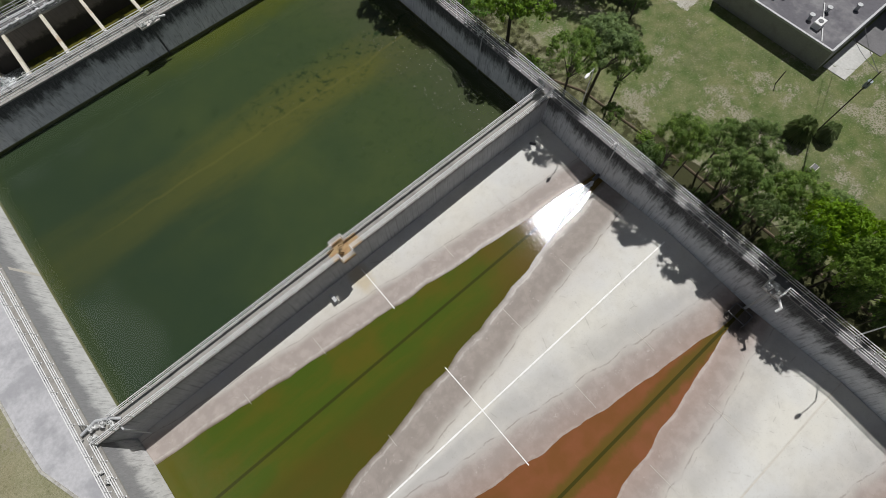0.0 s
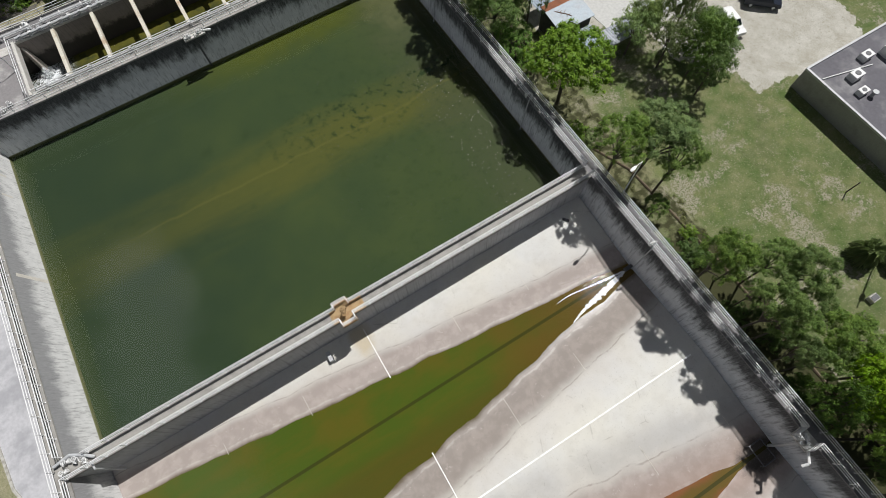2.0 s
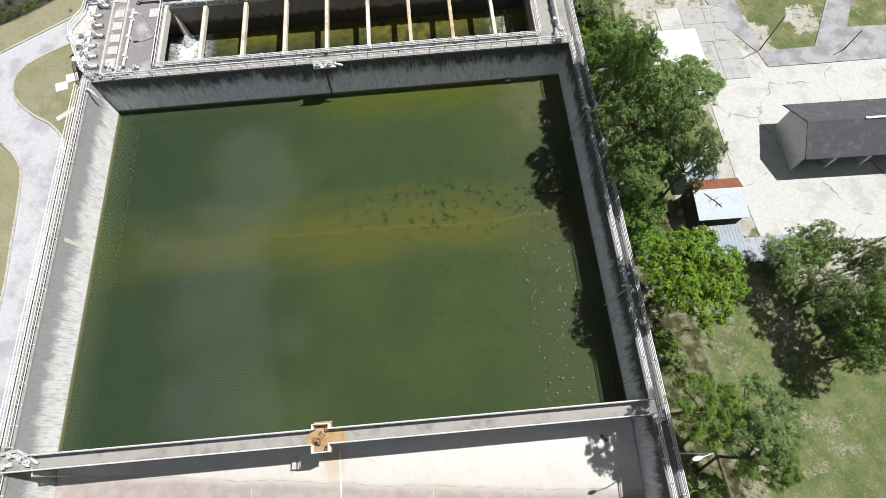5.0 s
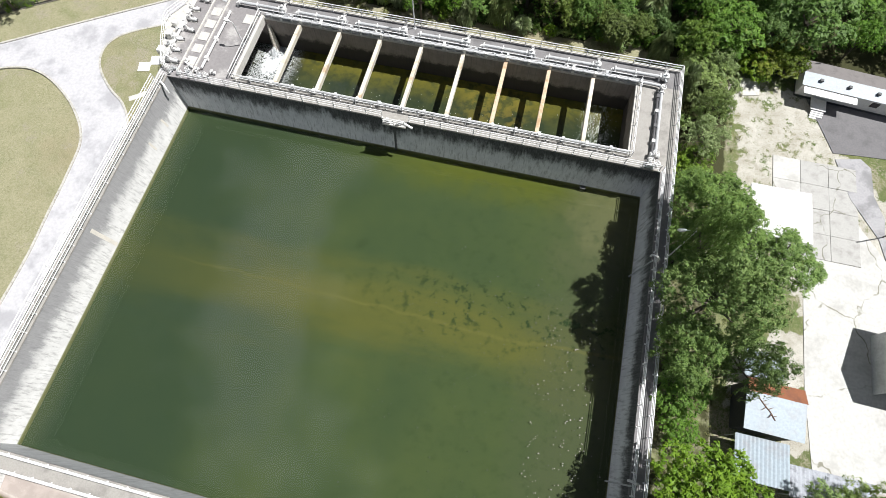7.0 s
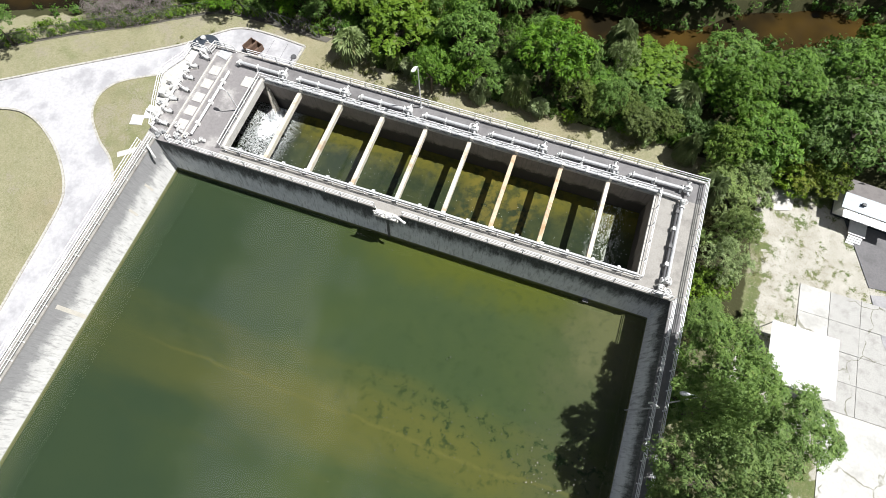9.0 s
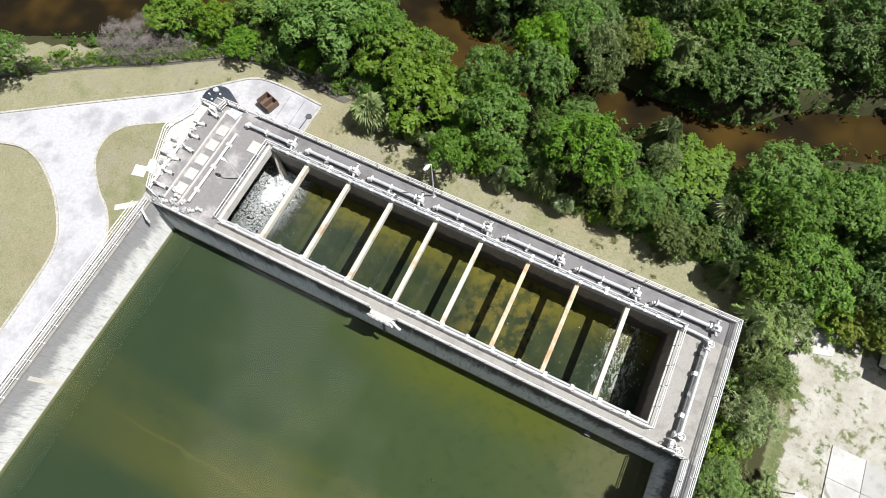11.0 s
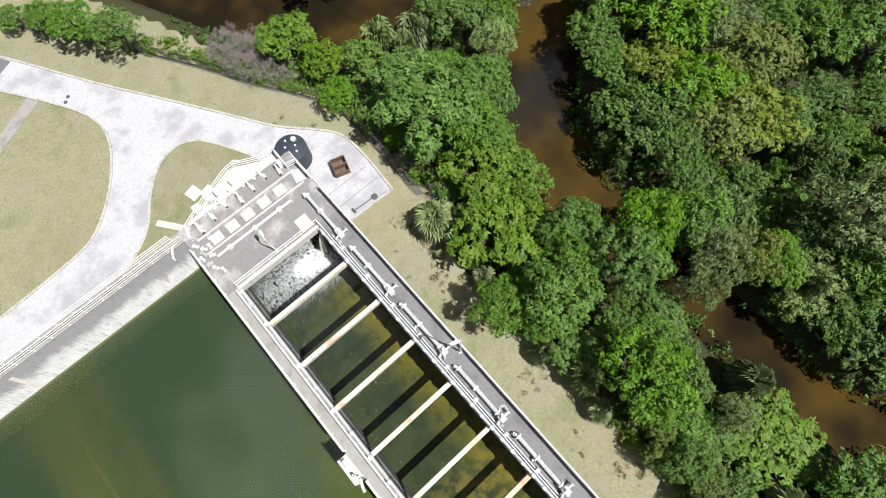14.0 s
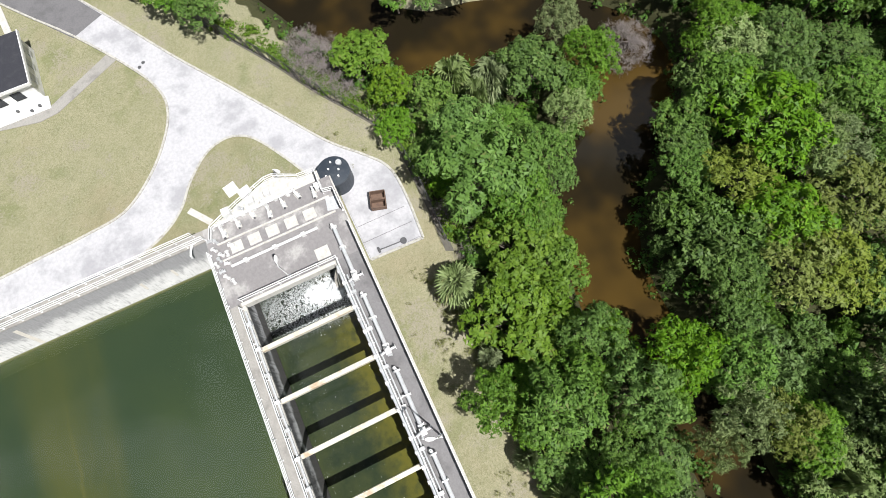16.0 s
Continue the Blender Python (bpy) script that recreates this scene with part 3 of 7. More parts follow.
# ---- geometry helpers ----
class Geo:
    def __init__(self):
        self.v, self.f = [], []

    def add(self, v, f):
        n = len(self.v)
        self.v += [tuple(a) for a in v]
        self.f += [tuple(i + n for i in q) for q in f]
        return self

    def box(self, x0, x1, y0, y1, z0, z1, bev=0.0):
        if bev <= 0:
            v = [(x, y, z) for z in (z0, z1) for y in (y0, y1) for x in (x0, x1)]
            return self.add(v, [(0, 2, 3, 1), (4, 5, 7, 6), (0, 1, 5, 4), (2, 6, 7, 3), (0, 4, 6, 2), (1, 3, 7, 5)])
        v = [(x, y, z0) for x, y in ((x0, y0), (x1, y0), (x1, y1), (x0, y1))]
        v += [(x, y, z1 - bev) for x, y in ((x0, y0), (x1, y0), (x1, y1), (x0, y1))]
        v += [(x, y, z1) for x, y in ((x0 + bev, y0 + bev), (x1 - bev, y0 + bev), (x1 - bev, y1 - bev), (x0 + bev, y1 - bev))]
        f = [(3, 2, 1, 0), (8, 9, 10, 11)]
        for k in range(4):
            j = (k + 1) % 4
            f += [(k, j, 4 + j, 4 + k), (4 + k, 4 + j, 8 + j, 8 + k)]
        return self.add(v, f)

    def tube(self, p, q, r, n=8, r2=None):
        p, q = Vector(p), Vector(q)
        d = (q - p).normalized()
        a = d.orthogonal().normalized()
        b = d.cross(a)
        r2 = r if r2 is None else r2
        ring = [(math.cos(2 * math.pi * k / n), math.sin(2 * math.pi * k / n)) for k in range(n)]
        v = [p + (a * c + b * s) * r for c, s in ring] + [q + (a * c + b * s) * r2 for c, s in ring]
        f = [(k, (k + 1) % n, n + (k + 1) % n, n + k) for k in range(n)] + [tuple(range(n - 1, -1, -1)), tuple(range(n, 2 * n))]
        return self.add(v, f)

    def run(self, pts, r, n=8):
        for p, q in zip(pts, pts[1:]):
            self.tube(p, q, r, n)
        return self

    def prism(self, pts, z0, z1):
        n = len(pts)
        v = [(x, y, z0) for x, y in pts] + [(x, y, z1) for x, y in pts]
        return self.add(v, [tuple(range(n - 1, -1, -1)), tuple(range(n, 2 * n))] + [(k, (k + 1) % n, n + (k + 1) % n, n + k) for k in range(n)])

    def mesh(self, name, mat, smooth=False):
        me = bpy.data.meshes.new(name)
        me.from_pydata(self.v, [], self.f)
        me.materials.append(mat)
        if smooth:
            me.polygons.foreach_set("use_smooth", [True] * len(me.polygons))
        me.update()
        return me


def part(name, geo, mat, parent=None, label="", at=None, smooth=False):
    """Links a mesh under a thing. geo: a Geo or a ready mesh; at: its pose under the thing."""
    ob = new(name, geo if isinstance(geo, bpy.types.Mesh) else geo.mesh(name, mat, smooth))
    if parent:
        ob.parent = parent
    if at is not None:
        ob.matrix_basis = at
    return tagged(ob, label)


def thing(name, label, category, group="", kind="", at=(0, 0, 0)):
    ob = new(name)
    ob.location = at
    ob.empty_display_size = 0.2
    return tagged(ob, label, category, group, kind)


def solid(name, geo, mat, label, category, kind="structure", smooth=False):
    return tagged(part(name, geo, mat, smooth=smooth), label, category, kind=kind)


# ---- ground: one sheet, with the river's bed and the tanks' pit ----
def spline(pts, n=8):
    out = []
    for k in range(len(pts) - 1):
        a, b, c, d = (np.array(pts[max(0, min(len(pts) - 1, k + j))], float) for j in (-1, 0, 1, 2))
        for s in np.arange(n) / n:
            out.append(0.5 * (2 * b + (c - a) * s + (2 * a - 5 * b + 4 * c - d) * s * s + (3 * b - a - 3 * c + d) * s ** 3))
    out.append(np.array(pts[-1], float))
    return out


RIVER = spline([(-130, 40), (-95, 62), (-72, 78), (-56, 86), (-46, 90), (-39.5, 97), (-37.5, 105), (-33, 114), (-26, 118.5), (-19.5, 114),
                (-14, 107.3), (-6, 102.8), (1, 101.3), (8, 101.5), (15, 102.2), (20, 102), (25, 102.3), (29, 101.9), (32.3, 102.8), (35.6, 104.8), (39, 108), (45, 110.2), (51, 112), (75, 112), (130, 122)])
RIVER_NP = np.array(RIVER)


def river_gap(x, y):
    return np.sqrt(((RIVER_NP[:, 0] - x) ** 2 + (RIVER_NP[:, 1] - y) ** 2).min())


def river_half(x, y):
    if x < -30:
        return 4.6
    return 4.4 if x < -8 else 3.6 if x < 4 else 2.7


SANDS = [(66, 36, 11), (72, 28, 8), (58, 58, 8), (50, 72, 7), (46, 80, 4.5), (47, 46, 4), (63, 25, 3), (80, 50, 18), (44, 62, 3), (48, 67, 5), (53, 60, 5), (56, 66, 6), (51, 80, 4), (66.5, 70, 2.6), (49.6, 44, 3.2), (46.5, 47.5, 2.6), (50, 50, 3)]


def meadow(x, y):
    """The grassy tongue of land inside the river's western bend."""
    return -62 < x < -38.5 and y - 90 > (x + 50) * 1.3 and y < 130 and y > 88


def ground_sheet():
    xs, ys = np.arange(-130, 131, 1.0), np.arange(-80, 191, 1.0)
    xs = np.sort(np.concatenate([xs[(xs != -24) & (xs != 34)], [-24.4, 34.9]]))
    ys = np.sort(np.concatenate([ys[ys != 79], [79.2]]))
    nx, ny = len(xs), len(ys)
    v, dry, sand, litter = [], [], [], []
    for y in ys:
        for x in xs:
            d = river_gap(x, y) if y > 35 else 99
            w = river_half(x, y)
            k = min(1.0, max(0.0, (d - w + 0.6) / 3.0))
            z = GROUND - 2.8 * (1 - k * k * (3 - 2 * k))
            z += -0.03 + 0.04 * noise.noise((x * 0.08, y * 0.08, 3)) if (x < -34 or x > 37 or y > 84) else 0.0
            v.append((x, y, z))
            wood = 1.0 if (y > 86.2 + 0.8 * math.sin(x * 0.5) and x > -12) or (y > 88.5 and x > -26) or (d < w + 3.5 and y > 60) or (y > 92 and x > -36) else 0.0
            if 36 < x < 43 and y > -30:
                wood = max(wood, 1.0 if y < 13 and x < 42.5 else 0.55 if y < 66 else 0.75)
            if meadow(x, y):
                wood = 0.0
            litter.append(wood)
            dry.append(0.92 if x < -24 else (0.95 if (y > 78 and x < 38) else 0.22 + (0.35 if x < 43 else 0)))
            sand.append((0.66 if y > 65 else 1.0) if any((x - a) ** 2 + (y - b) ** 2 < r * r for a, b, r in SANDS) else 0.0)
    f = []
    for j in range(ny - 1):
        for i in range(nx - 1):
            if xs[i] >= -24.45 and xs[i + 1] <= 34.95 and ys[j] >= -40.5 and ys[j + 1] <= 79.25:
                continue
            a = j * nx + i
            f.append((a, a + 1, a + nx + 1, a + nx))
    b0 = len(v)
    R = 2500
    for x, y in ((-R, -R), (R, -R), (R, R), (-R, R)):
        v.append((x, y, GROUND))
        dry.append(0.4), sand.append(0.0), litter.append(0.6)
    bottom, top = list(range(nx)), [(ny - 1) * nx + i for i in range(nx)]
    left, right = [j * nx for j in range(ny)], [j * nx + nx - 1 for j in range(ny)]
    f += [tuple([b0, b0 + 1] + bottom[::-1]), tuple([b0 + 1, b0 + 2] + right[::-1]), tuple([b0 + 2, b0 + 3] + top), tuple([b0 + 3, b0] + left)]
    me = bpy.data.meshes.new("ground")
    me.from_pydata(v, [], f)
    me.materials.append(M_GROUND)
    for name, vals in (("dry", dry), ("sand", sand), ("litter", litter)):
        at = me.attributes.new(name, "FLOAT", "POINT")
        at.data.foreach_set("value", vals)
    me.update()
    return tagged(new("ground", me), "patchy green and dry grass with sandy bare spots", "ground", kind="structure")


ground_sheet()


def river_sheet(z=-4.15, cell=2.0, reach=9.0):
    index, v, f = {}, [], []

    def corner(i, j):
        if (i, j) not in index:
            index[i, j] = len(v)
            v.append((i * cell, j * cell, z))
        return index[i, j]
    for i in range(-65, 65):
        for j in range(18, 66):
            if river_gap((i + 0.5) * cell, (j + 0.5) * cell) < reach:
                f.append((corner(i, j), corner(i + 1, j), corner(i + 1, j + 1), corner(i, j + 1)))
    return Geo().add(v, f)


solid("river", river_sheet(), M_RIVER, "tea-brown shallow river winding through the trees", "river")


# ---- basins ----
TANK = -2.9


def floor_z(x, y):
    yc = 13.2 - 21.1 * round((13.2 - y) / 21.1)
    d = min(abs(y - yc), 10.55)
    wob = 0.024 * noise.noise((x * 0.33, y * 0.33, 5)) + 0.007 * noise.noise((x * 1.1, y * 1.1, 9))
    return wob - 3.40 - 0.0115 * (X1 - x) + (0.105 if y > 13.2 else 0.072) * d - (0.16 if d < 0.16 else 0.0) - (0.012 * min(1.0, max(0.0, (x - 24.5) / 4.0)) if yc > 0 else 0.0)


def south_floor():
    g = Geo()
    xs = np.linspace(X0, X1, 141)
    ys = sorted(set([round(a, 2) for a in np.arange(YS, YD0, 0.4)] + [YD0] + [round(c + d, 2) for c in (13.2, -7.9, -29.0) for d in (-0.17, -0.15, 0.15, 0.17)]))
    v = [(x, y, floor_z(x, y)) for y in ys for x in xs]
    n = len(xs)
    return g.add(v, [(j * n + i, j * n + i + 1, (j + 1) * n + i + 1, (j + 1) * n + i) for j in range(len(ys) - 1) for i in range(n - 1)])


solid("floor_south", south_floor(), M_FLOOR, "bleached concrete basin floor sloping to shallow drainage channels", "basin floor")
solid("floor_north", Geo().box(X0, X1, YD1, YN0, -4.6, -3.2), M_BED, "submerged basin floor under green silt and algae", "basin floor")
solid("floor_tank", Geo().box(TX0 - 4, TX1, YN1, YN2, -5.0, -4.6), M_FLOOR, "submerged concrete tank floor", "tank floor")


def joint(x0, x1, y0, y1, mat=None, name="joint_strip"):
    g = Geo()
    n = max(2, int(max(x1 - x0, y1 - y0) / 0.4))
    v = []
    for k in range(n + 1):
        s = k / n
        if x1 - x0 > y1 - y0:
            x = x0 + (x1 - x0) * s
            v += [(x, y0, floor_z(x, y0) + 0.06), (x, y1, floor_z(x, y1) + 0.06)]
        else:
            y = y0 + (y1 - y0) * s
            v += [(x1, y, floor_z(x1, y) + 0.02), (x0, y, floor_z(x0, y) + 0.02)]
    g.add(v, [(2 * k, 2 * k + 2, 2 * k + 3, 2 * k + 1) for k in range(n)])
    return part(name, g, mat or M_JOINT, JOINTS)


JOINTS = thing("floor_joints", "pale sealant strips between the floor slabs", "joint", kind="structure")
joint(5.05, 5.16, 16.4, 22.3, M_JOINTWHITE)
joint(5.05, 5.16, -4.2, 9.2, M_JOINTWHITE)
joint(5.05, 5.16, -30, -12.5, M_JOINTWHITE)
joint(X0 + 1, X1 - 1.2, 2.46, 2.63, M_JOINTWHITE)
joint(X0 + 1, X1, -18.63, -18.47)
for x in (-12.1, -3.4, 13.8, 22.4, 31.0):
    for y0, y1 in ((16.8, 19.6), (-4.6, -1.6), (5.6, 8.8), (-15.5, -11.5)):
        joint(x - 0.022, x + 0.022, y0, y1)

for name, a, b in (("pool_green", 3.5, YD0), ("pool_rusty", -17.5, 1.6), ("pool_far", YS, -19.0)):
    zw = POOL if name == "pool_green" else POOL - 0.065
    solid(name, Geo().add([(X0, a, zw), (X1, a, zw), (X1, b, zw), (X0, b, zw)], [(0, 1, 2, 3)]), M_POOL,
          "shallow green pool over the concrete floor" if name == "pool_green" else "shallow rusty orange pool with a green gutter", "water")
solid("water_basin", Geo().add([(X0, YD1, WATER), (X1, YD1, WATER), (X1, YN0, WATER), (X0, YN0, WATER)], [(0, 1, 2, 3)]), M_BWATER,
      "still green water over a silted basin floor", "water")
solid("water_tank", Geo().add([(TX0 - 4, YN1, TANK), (TX1, YN1, TANK), (TX1, YN2, TANK), (TX0 - 4, YN2, TANK)], [(0, 1, 2, 3)]), M_TWATER,
      "rippled dark green water with foam and algae", "water")

CAP = 0.16
FOOT = -3.3


def leaning(low, high):
    """A wall upright below FOOT, leaning back above it to the top outline."""
    v = [(x, y, -5.2) for x, y in low] + [(x, y, FOOT) for x, y in low] + [(x, y, RIM - CAP) for x, y in high]
    f = [(3, 2, 1, 0), (8, 9, 10, 11)]
    for a in (0, 4):
        f += [(a + k, a + (k + 1) % 4, a + 4 + (k + 1) % 4, a + 4 + k) for k in range(4)]
    return Geo().add(v, f)


for name, g in (
        ("wall_west", leaning([(XW, YS), (X0, YS), (X0, YN0), (XW, YN0)], [(XW, YS), (RX0, YS), (RX0, RYN), (XW, RYN)])),
        ("wall_east", leaning([(X1, YS), (XE, YS), (XE, YN0), (X1, YN0)], [(RX1, YS), (XE, YS), (XE, RYN), (RX1, RYN)])),
        ("wall_south", Geo().box(XW, XE, YS - 1.2, YS, -5.2, RIM - CAP)),
        ("wall_divider", Geo().box(RX0, RX1, YD0, YD1, -5.2, RIM - CAP)),
        ("wall_north", leaning([(XW, YN0), (XE, YN0), (XE, YN1), (XW, YN1)], [(XW, RYN), (XE, RYN), (XE, YN1), (XW, YN1)])),
        ("wall_tank_north", Geo().box(XW, XE, YN2, YN3, -5.2, RIM - CAP)),
        ("wall_tank_east", Geo().box(TX1, XE, YN1, YN2, -5.2, RIM - CAP)),
        ("wall_tank_west", Geo().box(XW, TX0 - 4, YN1, YN2, -5.2, RIM - CAP))):
    solid(name, g, M_WALLPALE if name == "wall_west" else M_DIVIDER if name == "wall_divider" else M_TANKWALL if "tank" in name else M_WALL, "tall concrete tank wall with " + ("brown waterline stains" if "tank" in name else "faint dark stains" if "divider" in name else "black mildew streaks"), "wall")
for name, mat, g in (
        ("walkway_west", M_DECK, Geo().box(XW - 0.1, RX0 + 0.04, YS, RYN - 0.06, RIM - CAP, RIM)),
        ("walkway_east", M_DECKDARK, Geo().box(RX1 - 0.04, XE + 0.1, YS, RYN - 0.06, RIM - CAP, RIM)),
        ("walkway_divider", M_DECK, Geo().box(RX0 + 0.04, RX1 - 0.04, YD0 - 0.13, YD1 + 0.05, RIM - CAP, RIM)),
        ("walkway_north", M_DECK, Geo().box(TX0 - 0.35, XE + 0.1, RYN - 0.06, YN1 - 0.3, RIM - CAP, RIM)),
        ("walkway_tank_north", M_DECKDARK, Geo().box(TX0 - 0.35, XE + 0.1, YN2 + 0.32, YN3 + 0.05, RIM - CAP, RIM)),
        ("walkway_tank_east", M_DECK, Geo().box(TX1 + 0.3, XE + 0.1, YN1 - 0.3, YN2 + 0.32, RIM - CAP, RIM)),
        ("deck_northwest", M_DECKNW, Geo().box(XW - 0.1, TX0 - 0.35, RYN - 0.06, YN3 + 0.05, RIM - CAP, RIM))):
    solid(name, g, mat, "worn grey concrete walkway slab on the tank wall", "walkway")
solid("tank_kerb", Geo().box(TX0 - 0.35, TX0 + 0.02, YN1 - 0.3, YN2 + 0.32, RIM - 0.7, RIM + 0.30, 0.03), M_KERB, "pale concrete kerb along the tank's end", "kerb")
g = Geo().box(TX0 + 0.02, TX1 + 0.3, YN1 - 0.3, YN1 + 0.02, RIM - CAP, RIM + 0.12, 0.02).box(TX0 + 0.02, TX1 + 0.3, YN2 - 0.02, YN2 + 0.32, RIM - CAP, RIM + 0.12, 0.02)
solid("tank_coping", g.box(TX1 - 0.02, TX1 + 0.3, YN1 + 0.02, YN2 - 0.02, RIM - CAP, RIM + 0.12, 0.02), M_KERB, "pale concrete coping round the open tank", "coping")
g = Geo().box(XW, XE + 0.1, YN3 + 0.05, YN3 + 0.2, RIM - 0.4, RIM + 0.1, 0.02)
solid("edge_kerb", g, M_KERB, "pale concrete edge beam along the outer walkway", "kerb")

# beams across the tank
BEAM_XS = [-10.55 + 5.138 * k for k in range(8)]
for k, x in enumerate(BEAM_XS):
    b = solid("tank_beam", Geo().box(x - 0.22, x + 0.22, YN1, YN2, RIM - 0.62, RIM + 0.05, 0.04), M_RUSTBEAM if k in (5, 6) else M_BEAM,
              "long concrete strut across the tank, " + ("orange with rust" if k in (5, 6) else "cream painted and rust flecked"), "beam", kind="")
    tagged(b, group="struts across the tank")

# ---- rails ----
POST = Geo().tube((0, 0, 0), (0, 0, 1.07), 0.042, 6).box(-0.07, 0.07, -0.07, 0.07, 0.0, 0.02).mesh("post", M_RAIL)


def railing(pts, label="galvanised three-bar guard rail along the walkway", gap=1.85, base=RIM, mat=M_RAIL, bars=(0.36, 0.72, 1.07)):
    pts = [Vector((*p, base)) if len(p) == 2 else Vector(p) for p in pts]
    rail = thing("guard_rail", label, "railing", "guard rails", at=pts[0])
    o = pts[0]
    for h in bars:
        part("rail", Geo().run([p - o + Vector((0, 0, h)) for p in pts], 0.05 if h == bars[-1] else 0.042, 6), mat, rail)
    for p, q in zip(pts, pts[1:]):
        n = max(1, round((q - p).length / gap))
        for k in range(n + (q == pts[-1])):
            part("post", POST, None, rail, at=Matrix.Translation(p.lerp(q, k / n) - o))
    return rail


railing([(XW + 0.16, YS), (XW + 0.16, 24.0)])
railing([(XW + 0.16, 24.0), (XW + 0.16, YN0)])
railing([(RX0 - 0.1, YS), (RX0 - 0.1, YD0 - 0.03), (3.8, YD0 - 0.03)])
railing([(RX0 - 0.1, RYN), (RX0 - 0.1, YD1 + 0.75)])
railing([(3.8, YD0 - 0.03), (3.8, 22.2), (5.25, 22.2), (5.25, YD0 - 0.03), (RX1 + 0.1, YD0 - 0.03), (RX1 + 0.1, -6.9)])
railing([(X0 + 1.2, YD1 - 0.08), (3.8, YD1 - 0.08), (3.8, YD1 + 0.35), (5.25, YD1 + 0.35), (5.25, YD1 - 0.08), (RX1 + 0.1, YD1 - 0.08), (RX1 + 0.1, RYN)])
railing([(RX1 + 0.1, -8.6), (RX1 + 0.1, YS)])
railing([(XE - 0.05, YS), (XE - 0.05, 20.0)])
railing([(XE - 0.05, 20.0), (XE - 0.05, YN3 + 0.02), (6.0, YN3 + 0.02)])
railing([(6.0, YN3 + 0.02), (-18.5, YN3 + 0.02)])
railing([(RX1 - 0.2, RYN + 0.05), (6.2, RYN + 0.05)])
railing([(3.1, RYN + 0.05), (-21.5, RYN + 0.05)])
railing([(TX0 + 0.2, YN1 - 0.4), (TX1 + 0.4, YN1 - 0.4), (TX1 + 0.4, YN2 + 0.42)], bars=(0.5, 1.0))
railing([(TX0 - 0.5, YN1 - 0.2), (TX0 - 0.5, YN2 + 0.42), (TX1 - 0.3, YN2 + 0.42)], bars=(0.5, 1.0))
railing([(-22.7, 66.3), (-24.0, 66.7), (-25.4, 69.8), (-26.7, 73.3), (-26.7, 74.2), (-25.5, 76.5), (-25.4, 78.3), (-22.8, 78.2), (-22.6, 79.3), (-20.2, 79.3)], "white-painted guard rail round the pump platform", 1.2, mat=M_WHITE)

# platform at the middle of the divider
solid("valve_platform", Geo().box(3.7, 5.35, 22.1, 24.8, RIM - 0.14, RIM + 0.02), M_TAN, "rust-stained concrete valve platform on the divider wall", "platform", kind="")
solid("walkway_patch", Geo().box(3.1, 3.7, YD0 - 0.08, YD1, RIM - 0.02, RIM + 0.012), M_TAN, "rust-stained stretch of walkway", "walkway")
solid("walkway_patch_long", Geo().box(5.35, 6.6, YD0 - 0.08, YD1, RIM - 0.02, RIM + 0.012), M_TAN, "rust-stained stretch of walkway", "walkway")


def valve(at, mat, turn=0, scale=1.0, label="cast valve with a hand wheel on a pipe stub"):
    v = thing("gate_valve", label, "valve", "valves")
    part("body", Geo().tube((-0.35, 0, 0.35), (0.35, 0, 0.35), 0.16, 10).tube((-0.4, 0, 0.35), (-0.3, 0, 0.35), 0.25, 10).tube((0.3, 0, 0.35), (0.4, 0, 0.35), 0.25, 10).tube((0, 0, 0), (0, 0, 0.35), 0.14, 8), mat, v)
    part("stem", Geo().tube((0, 0, 0.35), (0, 0, 0.85), 0.05, 6).box(-0.12, 0.12, -0.12, 0.12, 0.5, 0.66), mat, v)
    wheel = Geo()
    ring = [Vector((0.24 * math.cos(a), 0.24 * math.sin(a), 0.85)) for a in np.linspace(0, 2 * math.pi, 11)]
    wheel.run(ring, 0.03, 5).tube((-0.24, 0, 0.85), (0.24, 0, 0.85), 0.02, 5).tube((0, -0.24, 0.85), (0, 0.24, 0.85), 0.02, 5)
    part("hand_wheel", wheel, mat, v)
    v.matrix_basis = Matrix.Translation(at) @ Matrix.Rotation(radians(turn), 4, "Z") @ Matrix.Scale(scale, 4)
    return v


valve((4.45, 23.4, RIM + 0.02), M_TAN, 60, 1.2, "rust-stained valve with a hand wheel on the platform")


